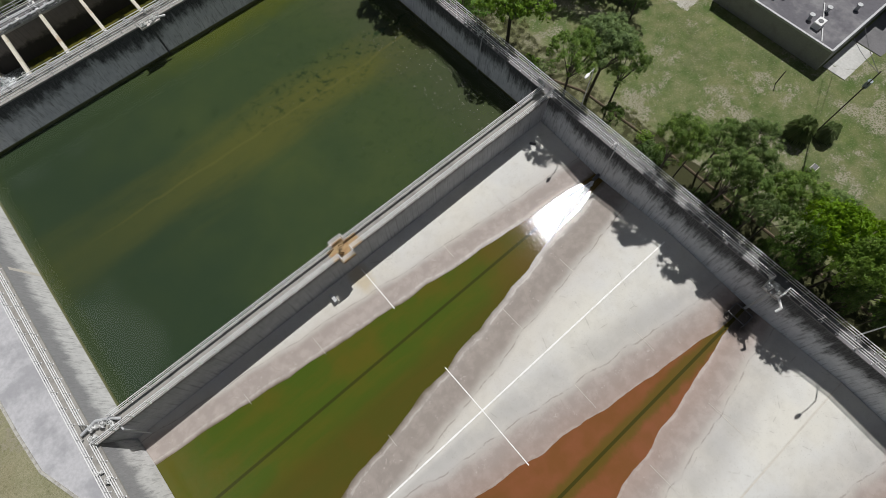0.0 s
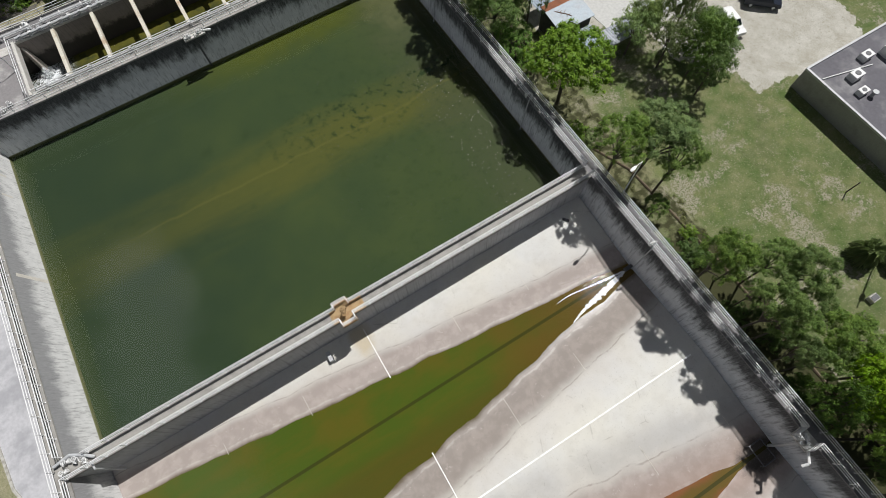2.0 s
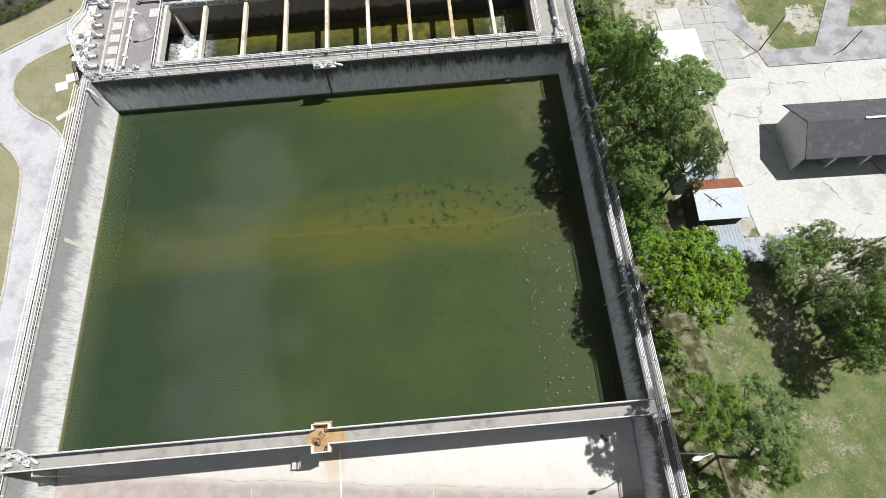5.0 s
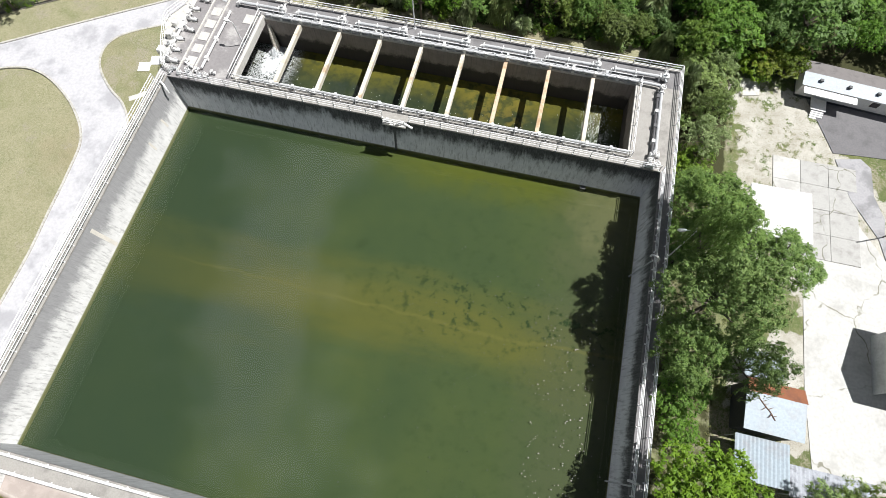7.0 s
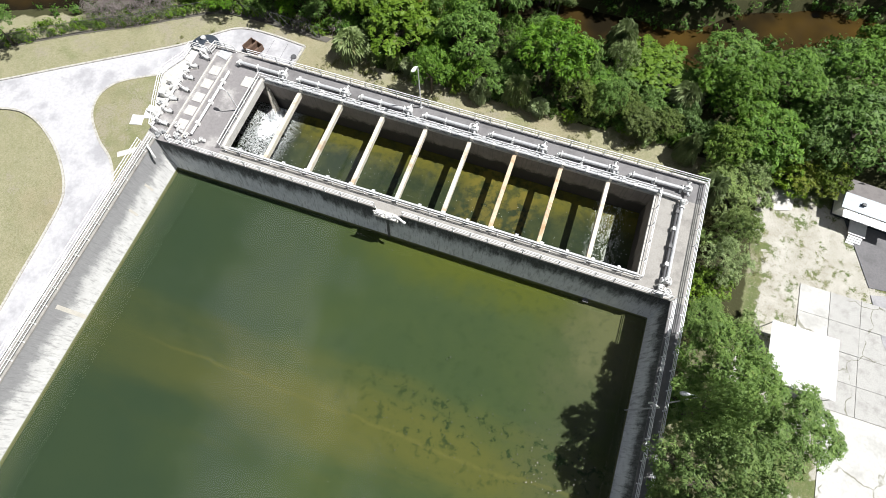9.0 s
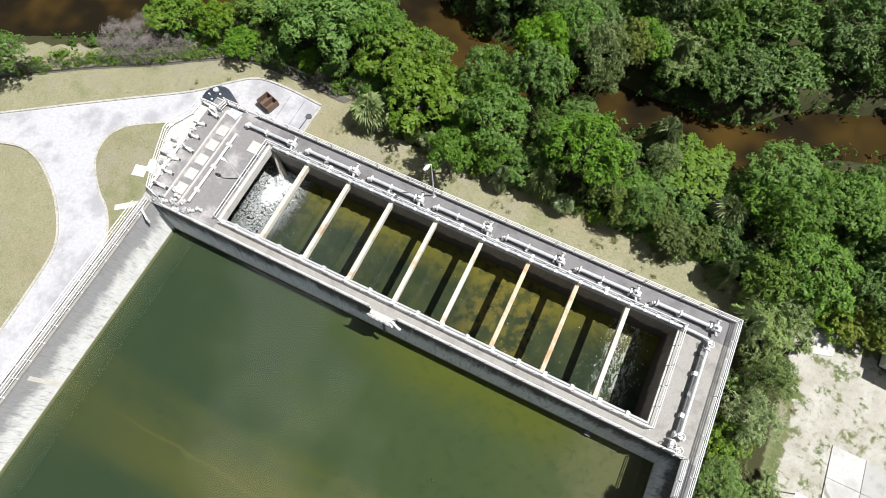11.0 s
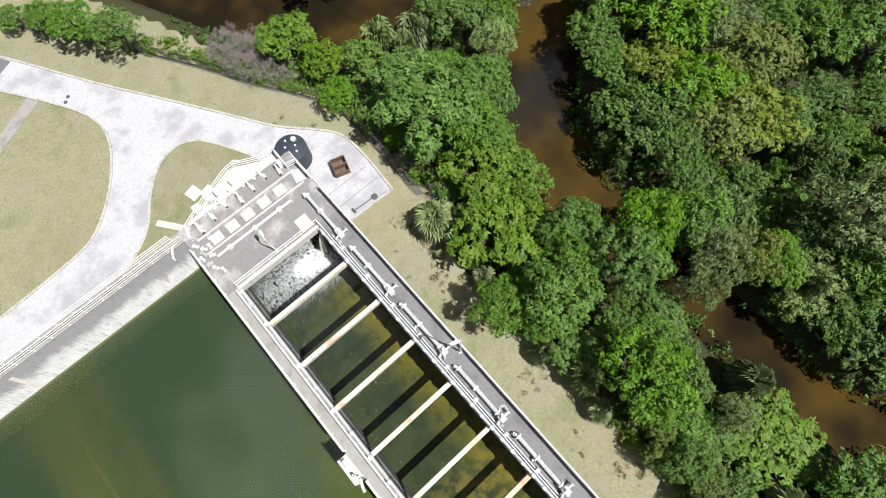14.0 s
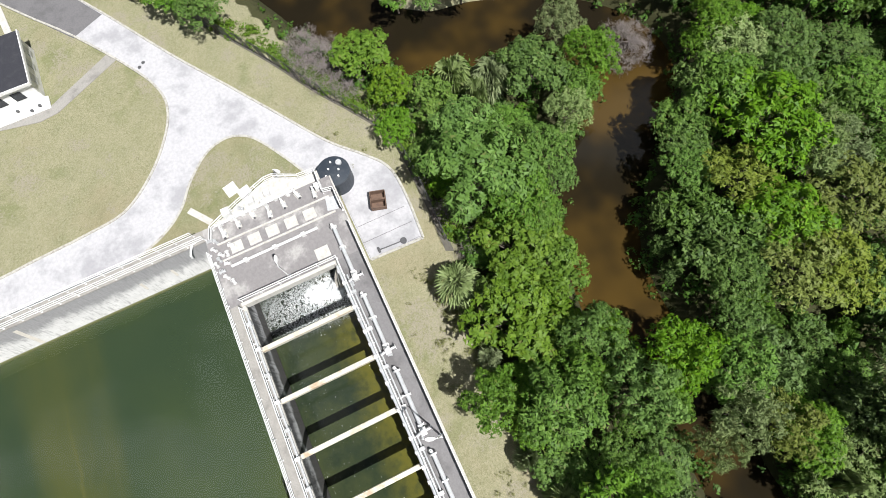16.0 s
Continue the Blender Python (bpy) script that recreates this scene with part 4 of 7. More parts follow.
# pipe runs along the north walkway
def pipe_set(x, length=5.5, mat=M_WHITE):
    p = thing("pipe_run", "white-painted pipe with flange and actuator on stands", "pipe", "pipe runs on the walkway", at=(x, 77.8, RIM))
    part("pipe", Geo().tube((0, 0, 0.5), (length, 0, 0.5), 0.19, 10), M_PIPE if mat is M_WHITE else mat, p, smooth=False)
    part("flange", Geo().tube((-0.06, 0, 0.5), (0.08, 0, 0.5), 0.34, 12), mat, p)
    part("elbow", Geo().run([(0.0, 0, 0.5), (-0.32, -0.1, 0.5), (-0.38, -0.2, 0.0)], 0.16, 8), mat, p)
    for k in (0.42, 0.93):
        part("pipe_stand", Geo().box(length * k - 0.1, length * k + 0.1, -0.3, 0.3, 0.0, 0.34).box(length * k - 0.06, length * k + 0.06, -0.26, 0.26, 0.34, 0.75), mat, p)
    a = part("actuator", Geo().box(length - 0.15, length + 0.55, -0.28, 0.28, 0.25, 0.85, 0.06).tube((length + 0.2, 0, 0.85), (length + 0.2, 0, 1.15), 0.16, 8).tube((length + 0.2, 0.28, 0.55), (length + 0.2, 0.75, 0.6), 0.11, 8), M_WHITE, p)
    part("hand_wheel", Geo().tube((length + 0.2, 0.75, 0.6), (length + 0.2, 0.8, 0.6), 0.25, 10), M_WHITE, a)
    part("motor", Geo().tube((length + 0.2, -0.28, 0.5), (length + 0.35, -0.75, 0.55), 0.14, 8), M_PIPE, a)
    return p


PIPES = pipe_set(-18.7)
for k in range(1, 7):
    copy_thing(PIPES, Matrix.Translation((-18.7 + 7.72 * k, 77.8, RIM)))


def header(name, pts, r, mat, label, gap=2.1, side=(0, 0.2)):
    p = thing(name, label, "pipe", "header pipes", at=pts[0])
    o = Vector(pts[0])
    part("pipe", Geo().run([Vector(q) - o for q in pts], r, 10), mat, p)
    a, b = Vector(pts[0]), Vector(pts[1])
    for k in range(int((b - a).length / gap)):
        q = a.lerp(b, (k + 0.5) * gap / (b - a).length) - o
        part("bracket", Geo().box(q.x - 0.16, q.x + 0.16, q.y - 0.2, q.y + 0.2, -0.34, 0.24), M_WHITE if k % 2 else mat, p)
    return p


header("header_pipe", [(TX0 + 0.4, YN2 + 0.18, RIM + 0.45), (31.5, YN2 + 0.18, RIM + 0.45), (32.9, YN2 + 0.1, RIM + 0.45), (33.1, YN2 - 0.6, RIM + 0.45), (33.1, 67.4, RIM + 0.45)], 0.17, M_PIPE,
       "grey header pipe with brackets along the tank edge", 1.28)
header("header_pipe", [(-14.5, YN1 - 0.1, RIM + 0.4), (TX1, YN1 - 0.1, RIM + 0.4)], 0.12, M_PIPE, "thin grey pipe with bolted blocks along the coping", 2.6)
header("header_pipe", [(TX0 + 1.5, 77.12, RIM + 0.22), (31.0, 77.12, RIM + 0.22)], 0.08, M_PIPE, "thin grey pipe on low blocks along the walkway", 3.86)
for k in range(12):
    valve((-12.6 + 3.86 * k, 77.3 + 0.25 * (k % 3), RIM), M_WHITE if k % 2 else M_PIPE, 37 * k, 0.55)
header("header_pipe", [(32.75, 76.0, RIM + 0.35), (32.75, 67.0, RIM + 0.35)], 0.13, M_DARKPIPE, "dark pipe on the end walkway", 2.0)
for at, turn in (((33.1, 76.0, RIM), 90), ((33.0, 67.2, RIM), 0), ((32.6, 66.2, RIM), 90), ((33.2, 66.0, RIM), 45)):
    valve(at, M_WHITE, turn, 1.25)
# gate platform on the basin's north wall
solid("gate_platform", Geo().box(3.3, 6.0, RYN - 0.85, RYN - 0.06, RIM - 0.14, RIM + 0.03), M_KERB, "pale concrete gate platform jutting over the basin", "platform", kind="")
for x, y, turn in ((3.9, 65.1, 0), (5.3, 65.1, 30)):
    valve((x, y, RIM + 0.03), M_WHITE, turn, 0.8)
railing([(3.4, RYN - 0.78), (5.9, RYN - 0.78)], "white-painted guard rail on the gate platform", 1.0, mat=M_WHITE)
solid("overflow_pipe", Geo().run([(5.7, 65.3, RIM + 0.14), (6.5, 65.0, RIM + 0.12), (6.8, 64.95, RIM + 0.05)], 0.14, 8), M_WHITE, "short white overflow pipe bent over the basin", "pipe", kind="")
solid("gate_guide", Geo().tube((4.5, YN0 - 0.1, -4.3), (4.5, RYN - 0.12, RIM - 0.15), 0.16, 4), M_DARKPIPE, "dark steel gate guide down the wall", "gate guide", kind="")
solid("walkway_bracket", Geo().box(26.6, 27.2, YN0 - 0.4, YN0, WATER - 0.1, WATER + 0.25, 0.02), M_DARKPIPE, "small dark bracket at the waterline", "bracket", kind="")

# north-west deck: panels, troughs and pumps
solid("deck_grate", Geo().box(-0.75, 0.75, -0.6, 0.6, RIM, RIM + 0.07, 0.02), M_PIPE, "grey steel grate set askew on the deck", "grate", kind="").matrix_basis = pose(-21.4, 78.6, 0, 0, 0, -12)
for y in (68.3, 70.2, 72.1, 74.1, 76.1):
    tagged(solid("hatch_cover", Geo().box(-21.9, -20.75, y - 0.62, y + 0.62, RIM, RIM + 0.06, 0.02), M_KERB, "pale steel hatch cover on the deck", "hatch", kind=""), group="hatches on the deck")
for x, h in ((-20.42, 0.16), (-22.28, 0.16)):
    solid("deck_kerb", Geo().box(x - 0.09, x + 0.09, 66.6, 78.6, RIM, RIM + h, 0.02), M_KERB, "low pale kerb across the deck", "kerb")
header("deck_pipe", [(-19.42, 67.3, RIM + 0.35), (-19.42, 76.3, RIM + 0.35)], 0.14, M_WHITE, "white-painted pipe across the deck", 3.0)
solid("deck_slab", Geo().box(-17.5, -15.9, 75.1, 76.5, RIM, RIM + 0.08, 0.02), M_KERB, "pale concrete pad on the deck", "pad", kind="")
solid("pump_platform", Geo().prism([(-22.5, 66.1), (-22.5, 78.4), (-25.6, 78.5), (-25.7, 76.5), (-26.9, 74.2), (-26.9, 73.2), (-25.6, 69.7), (-24.1, 66.5)], RIM - 0.2, RIM - 0.02), M_KERB, "pale pump platform beside the deck", "platform", kind="")
for k, (x, y) in enumerate(((-25.2, 69.9), (-26.4, 73.6), (-25.2, 77.6), (-24.1, 68.0))):
    solid("platform_column", Geo().box(x - 0.15, x + 0.15, y - 0.15, y + 0.15, GROUND - 0.1, RIM - 0.2), M_KERB, "pale concrete column under the pump platform", "column", kind="")


def pump(label="white-painted pump and motor with pipework"):
    p = thing("pump", label, "pump", "pumps on the platform")
    part("base", Geo().box(-0.55, 0.55, -0.35, 0.35, 0.0, 0.14, 0.02), M_KERB, p)
    m = part("motor", Geo().tube((-0.1, 0, 0.45), (0.6, 0, 0.45), 0.24, 12).tube((0.6, 0, 0.45), (0.68, 0, 0.45), 0.19, 10), M_WHITE, p)
    part("junction_box", Geo().box(0.1, 0.35, 0.18, 0.4, 0.4, 0.65), M_PIPE, m)
    part("fan_cover", Geo().tube((0.68, 0, 0.45), (0.86, 0, 0.45), 0.17, 10, 0.13), M_DARKPIPE, m, "dark fan cover")
    part("casing", Geo().tube((-0.45, -0.16, 0.45), (-0.45, 0.16, 0.45), 0.33, 12), M_WHITE, p)
    part("pipe", Geo().run([(-0.45, 0, 0.7), (-0.45, 0, 1.15), (-0.75, 0, 1.2), (-0.95, 0, 0.8), (-0.95, 0, 0.02)], 0.11, 8), M_WHITE, p)
    part("valve", Geo().tube((-0.75, 0.3, 1.2), (-0.75, 0.35, 1.2), 0.18, 10).tube((-0.75, 0, 1.2), (-0.75, 0.3, 1.2), 0.05, 6), M_WHITE, p)
    return p


PUMP = pump()
PUMP.matrix_basis = pose(-23.1, 67.6, RIM - 0.02) @ Matrix.Scale(0.85, 4)
for k in range(1, 7):
    copy_thing(PUMP, pose(-23.1 - 0.35 * (k % 3), 67.6 + 1.62 * k, RIM - 0.02, 0, 0, 12 * (k % 3) - 8) @ Matrix.Scale(0.85, 4))
for k, (x, y, t) in enumerate(((-20.6, 66.4, 20), (-19.9, 67.0, 70), (-20.9, 67.3, 0), (-19.3, 66.3, 90), (-21.8, 66.2, 45), (-24.6, 72.2, 0), (-24.9, 70.0, 60), (-24.3, 74.8, 30), (-17.9, 67.0, 10), (-22.6, 66.6, 30), (-21.6, 67.9, 75), (-20.2, 66.0, 15), (-22.9, 66.1, 80), (-21.0, 66.7, 50), (-18.6, 66.5, 40))):
    valve((x, y, RIM if x > -22.4 else RIM - 0.02), M_WHITE if k % 3 else M_PIPE, t, 0.75)
header("manifold_pipe", [(-24.2, 67.0, RIM + 0.35), (-24.4, 75.6, RIM + 0.35)], 0.15, M_WHITE, "white-painted manifold pipe along the pump platform", 1.2)
for x, y, w in ((-25.2, 71.2, 0.35), (-25.3, 73.0, 0.3), (-25.0, 68.6, 0.4), (-23.6, 78.0, 0.35)):
    solid("control_box", Geo().box(x - w, x + w, y - w, y + w, RIM - 0.02, RIM + 2.2 * w, 0.03), M_WHITE, "white-painted control box on the pump platform", "box", kind="")
# pipework at the divider's west end
for x, y, t in ((-22.9, 24.2, 0), (-22.0, 24.0, 40), (-21.4, 23.6, 80), (-23.3, 23.4, 20)):
    valve((x, y, RIM), M_WHITE, t, 0.9)
solid("corner_pipe", Geo().run([(-24.0, 24.4, RIM + 0.3), (-22.4, 24.6, RIM + 0.5), (-21.2, 23.9, RIM + 0.5), (-20.6, 23.4, RIM + 0.2)], 0.15, 8), M_PIPE, "bent grey pipe on the wall corner", "pipe", kind="")
solid("corner_pipe", Geo().run([(-20.9, 23.1, RIM + 0.4), (-20.9, 22.4, RIM + 0.2), (-20.9, 22.3, -2.6)], 0.09, 8), M_PIPE, "thin grey pipe down the divider wall", "pipe", kind="")
for x, y, t in ((-24.2, 20.4, 0), (-23.8, 19.4, 50)):
    valve((x, y, RIM), M_WHITE, t, 0.75, "white-painted valve on the walkway")
# gate and outlet over the second channel
solid("outlet_platform", Geo().box(X1 - 0.55, RX1 + 0.3, -8.6, -6.9, RIM - 0.15, RIM + 0.02), M_KERB, "pale outlet platform jutting over the empty basin", "platform", kind="")
railing([(RX1 + 0.1, -6.95), (X1 - 0.45, -6.95), (X1 - 0.45, -7.5)], "white-painted guard rail on the outlet platform", 0.9, mat=M_WHITE)
railing([(X1 - 0.45, -8.1), (X1 - 0.45, -8.55), (RX1 + 0.1, -8.55)], "white-painted guard rail on the outlet platform", 0.9, mat=M_WHITE)
for x, y, t in ((33.1, -7.2, 0), (33.7, -7.7, 60), (33.2, -8.2, 20), (34.2, -6.8, 80)):
    valve((x, y, RIM), M_WHITE, t, 0.8)
solid("outlet_pipe", Geo().run([(33.0, -7.8, RIM + 0.2), (32.9, -7.9, -1.0), (32.9, -7.9, -3.2)], 0.15, 10), M_PIPE, "grey outlet pipe down the wall", "pipe", kind="")
solid("overflow_pipe", Geo().run([(32.9, -8.6, RIM + 0.3), (32.2, -9.3, RIM + 0.4), (31.7, -9.2, RIM + 0.1)], 0.13, 8), M_WHITE, "white bent overflow arm", "pipe", kind="")
# goosenecks with drop pipes on the east wall
solid("overflow_pipe", Geo().run([(-23.5, 64.6, RIM + 0.1), (-23.3, 64.4, RIM + 0.35), (-22.8, 64.1, RIM + 0.3), (-22.5, 63.8, RIM - 0.1), (-22.45, 63.7, RIM - 0.6)], 0.12, 8), M_WHITE, "white pipe bent over the basin wall", "pipe", kind="")
for y in (13.2, 34.6, 55.3):
    g = thing("drop_pipe", "white gooseneck pipe dropping down the tank wall", "pipe", "drop pipes on the east wall", at=(RX1 - 0.1, y, RIM))
    part("gooseneck", Geo().run([(0.5, 0, 0), (0.5, 0, 0.8), (0.2, 0, 1.15), (-0.25, 0.1, 1.1), (-0.3, 0.1, 0.7)], 0.11, 8), M_WHITE, g)
    part("drop", Geo().run([(0.05, -0.25, 0.5), (-0.12, -0.28, 0.2), (-0.66, -0.28, -4.8)], 0.075, 8), M_PIPE, g)
solid("drain_pipe", Geo().tube((X1 - 0.9, 13.2, -3.15), (X1 + 0.1, 13.2, -3.05), 0.22, 10), M_DARKPIPE, "dark drain pipe at the foot of the wall", "pipe", kind="")
solid("steel_grate", Geo().run([(31.0, -6.9, -2.6), (31.0, -8.9, -2.6), (32.4, -8.9, -2.6), (32.4, -6.9, -2.6), (31.0, -6.9, -2.6)], 0.06, 6).tube((31.0, -6.9, -3.3), (31.0, -6.9, -2.6), 0.06, 6).tube((31.0, -8.9, -3.3), (31.0, -8.9, -2.6), 0.06, 6),
      M_DARKPIPE, "dark steel frame over the channel's outlet", "grate", kind="")
solid("wall_step", Geo().box(0.6, 1.0, 21.0, 22.1, -3.0, -2.35, 0.02), M_PIPE, "small grey box at the foot of the divider wall", "box", kind="")
def leaning_strip(y, w, z0, z1):
    at = [X0 + (RX0 - X0) * (z - FOOT) / (RIM - CAP - FOOT) + 0.015 for z in (z0, z1)]
    return Geo().add([(at[0], y - w, z0), (at[0], y + w, z0), (at[1], y + w, z1), (at[1], y - w, z1)], [(0, 1, 2, 3)])


for y, w in ((45.6, 0.22), (57.5, 0.14), (60.8, 0.14)):
    solid("wall_patch", leaning_strip(y, w, -1.6 if w < 0.2 else -2.7, -0.3 if w < 0.2 else 0.9), M_JOINT, "pale repair strip on the tank wall", "repair strip")


def lamp(at, turn, h=6.4, arm=1.5):
    p = thing("street_lamp", "slender grey lamp post with a white cobra head", "street lamp", "lamp posts", at=at)
    part("pole", Geo().tube((0, 0, 0), (0, 0, h), 0.085, 8, 0.05), M_RAIL, p)
    part("base_plate", Geo().box(-0.2, 0.2, -0.2, 0.2, 0, 0.06), M_PIPE, p)
    a = part("arm", Geo().run([(0, 0, h - 0.15), (arm * 0.5, 0, h + 0.12), (arm, 0, h + 0.15)], 0.04, 6), M_RAIL, p)
    head = Geo()
    v = []
    for k, (x, w, z0, z1) in enumerate(((0.0, 0.07, 0.0, 0.09), (0.25, 0.17, -0.05, 0.12), (0.55, 0.19, -0.06, 0.11), (0.8, 0.09, -0.02, 0.06))):
        v += [(arm + x, -w, h + 0.12 + z0), (arm + x, w, h + 0.12 + z0), (arm + x, w * 0.8, h + 0.12 + z1), (arm + x, -w * 0.8, h + 0.12 + z1)]
    head.add(v, [(3, 2, 1, 0), (12, 13, 14, 15)] + [(4 * k + i, 4 * k + (i + 1) % 4, 4 * k + 4 + (i + 1) % 4, 4 * k + 4 + i) for k in range(3) for i in range(4)])
    part("lamp_head", head, M_WHITE, a)
    p.rotation_euler = (0, 0, radians(turn))
    return p


lamp((3.4, 79.0, RIM), 250, 6.6, 0.15)
lamp((-16.1, 72.0, RIM), 172, 3.3, 0.3)
lamp((35.6, 19.5, GROUND), 190, 10.1, 0.9)
lamp((35.6, 56.2, GROUND), 190, 10.1, 0.9)
lamp((35.5, -15.5, GROUND), 172, 10.2, 1.9)
lamp((-28.6, 74.2, GROUND), 40, 2.7, 0.2)
bar = thing("post_lid", "dark round lid on a bent bar lying on the yard slab", "lid", at=(-16.1, 80.9, GROUND + 0.06))
part("bar", Geo().run([(0, 0, 0.1), (0.05, 0.5, 0.12), (0.15, 2.4, 0.12)], 0.06, 6), M_DARKPIPE, bar)
part("lid", Geo().tube((0.17, 2.75, 0.0), (0.17, 2.75, 0.14), 0.36, 14), M_DARKPIPE, bar)
part("clamp", Geo().box(-0.3, 0.3, -0.12, 0.12, 0.0, 0.2, 0.02), M_DARKPIPE, bar)
hose = thing("hose_coil", "coil of pale hose lying on the walkway", "hose", at=(9.7, 78.4, RIM))
part("hose", Geo().run([((0.42 - 0.01 * k) * math.cos(0.5 * k), (0.42 - 0.01 * k) * math.sin(0.5 * k), 0.03 + 0.004 * k) for k in range(26)], 0.03, 5), M_WHITE, hose)


# ---- roads and yards ----
def sheet(name, pts, z, mat, label, category="road"):
    return solid(name, Geo().prism(pts, z - 0.25, z), mat, label, category)


def bank(pts, n=5):
    return [tuple(p) for p in spline(pts, n)]


OUTER = [(-95, 38), (-78, 50), (-65.1, 59.3), (-51.3, 67.6), (-43.6, 72.6), (-36.4, 77.2), (-30.8, 80.8), (-27.1, 84.1), (-24.5, 85.8), (-20.6, 86.1), (-15.3, 85.7)]
LOBE = [(-31.2, 36), (-31.2, 42), (-31.6, 47), (-32.0, 52.5), (-32.8, 57.2), (-35.8, 60.9), (-39.5, 63.6), (-43.0, 65.1), (-46.3, 65.1), (-50.8, 63.1), (-59.6, 57.3), (-68.1, 50.6), (-92, 33)]
road = bank(OUTER) + [(-15.6, 79.6), (-24.6, 79.6), (-24.6, -45), (-28.0, -45), (-28.3, 20), (-30.6, 26), (-30.9, 31)] + bank(LOBE)
sheet("road", road, GROUND + 0.05, M_ROAD, "sun-bleached pale asphalt drive with dark patches")
ISLAND = bank([(-26.6, 56.5), (-28.1, 60.3), (-30.2, 63.0), (-33.0, 64.9), (-35.6, 67.5), (-36.5, 69.9), (-36.1, 71.9), (-34.7, 73.5), (-31.5, 75.4), (-28.3, 77.0), (-26.3, 78.0), (-25.6, 74)])
M_LAWN = M_GROUND
isl = solid("grass_island", Geo().prism(ISLAND, GROUND - 0.2, GROUND + 0.12), M_LAWN, "dry grass island between the drive and the tanks", "lawn")
at = isl.data.attributes.new("dry", "FLOAT", "POINT")
at.data.foreach_set("value", [0.8] * len(isl.data.vertices))


def kerb(pts, name="kerb", w=0.13):
    pts = [np.array(p, float) for p in pts]
    g, v, n = Geo(), [], len(pts)
    for k in range(n):
        d = pts[min(n - 1, k + 1)] - pts[max(0, k - 1)]
        d /= np.linalg.norm(d)
        s = np.array((-d[1], d[0])) * w
        for q, z in ((pts[k] - s, GROUND - 0.1), (pts[k] - s, GROUND + 0.17), (pts[k] + s, GROUND + 0.17), (pts[k] + s, GROUND - 0.1)):
            v.append((*q, z))
    g.add(v, [(4 * k + i, 4 * k + i + 1, 4 * k + 5 + i, 4 * k + 4 + i) for k in range(n - 1) for i in range(3)])
    return solid(name, g, M_ROADKERB, "low worn concrete kerb along the drive", "kerb")


kerb(bank(OUTER, 4))
kerb(bank(LOBE, 4))
kerb(ISLAND)
kerb([(-15.3, 85.7), (-15.5, 79.7)])
kerb([(-28.3, -20), (-28.3, 20), (-30.6, 26), (-31, 31), (-31.2, 36)])
sheet("asphalt_patch", [(-95, 37.9), (-78, 49.9), (-65.1, 59.1), (-61.3, 61.4), (-59.3, 57.2), (-68.1, 50.6), (-92, 33.2)], GROUND + 0.056, M_ASPHALT, "darker grey asphalt stretch of the drive")
sheet("footpath", [(-29.9, 64.05), (-27.4, 65.9), (-27.0, 65.3), (-29.5, 63.45)], GROUND + 0.14, M_KERB, "narrow concrete footpath to the tanks", "path")
sheet("footpath_house", [(-55.4, 61.4), (-50.65, 52.7), (-50.2, 50.8), (-51.2, 46.3), (-53.5, 38), (-52.2, 38), (-49.9, 46.1), (-48.9, 50.8), (-49.2, 53.1), (-53.9, 62.1)], GROUND + 0.04, M_DECK, "grey footpath to the white house", "path")
sheet("yard_slab", [(-21.5, 79.7), (-15.7, 79.7), (-15.6, 85.4), (-21.5, 85.4)], GROUND + 0.052, M_ASPHALT, "dark joints beneath the yard slabs", "yard")
for k in range(3):
    solid("yard_strip", Geo().box(-21.5 + 1.97 * k, -19.58 + 1.97 * k, 79.72, 85.4, GROUND - 0.1, GROUND + 0.066 + 0.006 * (k % 2), 0.01), M_ROAD, "pale concrete slab strip of the yard", "slab")
for x, y, a in ((-30.0, 68.8, 14), (-28.9, 70.1, 14)):
    tagged(solid("square_pad", Geo().box(-0.75, 0.75, -0.7, 0.7, 0, 0.25, 0.03), M_WHITE, "white square concrete pad set in the grass", "pad", kind=""), group="pads in the grass").matrix_basis = pose(x, y, GROUND - 0.02, 0, 0, a)
for x, y in ((-51.0, 63.7), (-51.5, 64.3)):
    solid("manhole_cover", Geo().tube((x, y, GROUND), (x, y, GROUND + 0.07), 0.24, 14), M_DARKPIPE, "round dark manhole cover in the drive", "manhole", kind="")

# blue-black tank, steel skips
t = thing("storage_tank", "squat blue-black steel tank with pipe fittings", "tank", at=(-25.6, 80.0, GROUND))
part("shell", Geo().tube((0, 0, 0), (0, 0, 2.5), 1.8, 28), M_BLUEBLACK, t)
part("lid", Geo().tube((0, 0, 2.5), (0, 0, 2.72), 1.8, 28, 0.5), M_BLUEBLACK, t)
part("hatch", Geo().tube((-0.6, 0.9, 2.5), (-0.6, 0.9, 2.85), 0.32, 14), M_PIPE, t, "grey round hatch")
for x, y in ((0.2, 0.6), (-0.3, -0.4), (0.9, 0.3), (0.4, -0.9), (-1.0, 0.1)):
    part("fitting", Geo().tube((x, y, 2.55), (x, y, 2.85), 0.11, 8), M_WHITE, t)
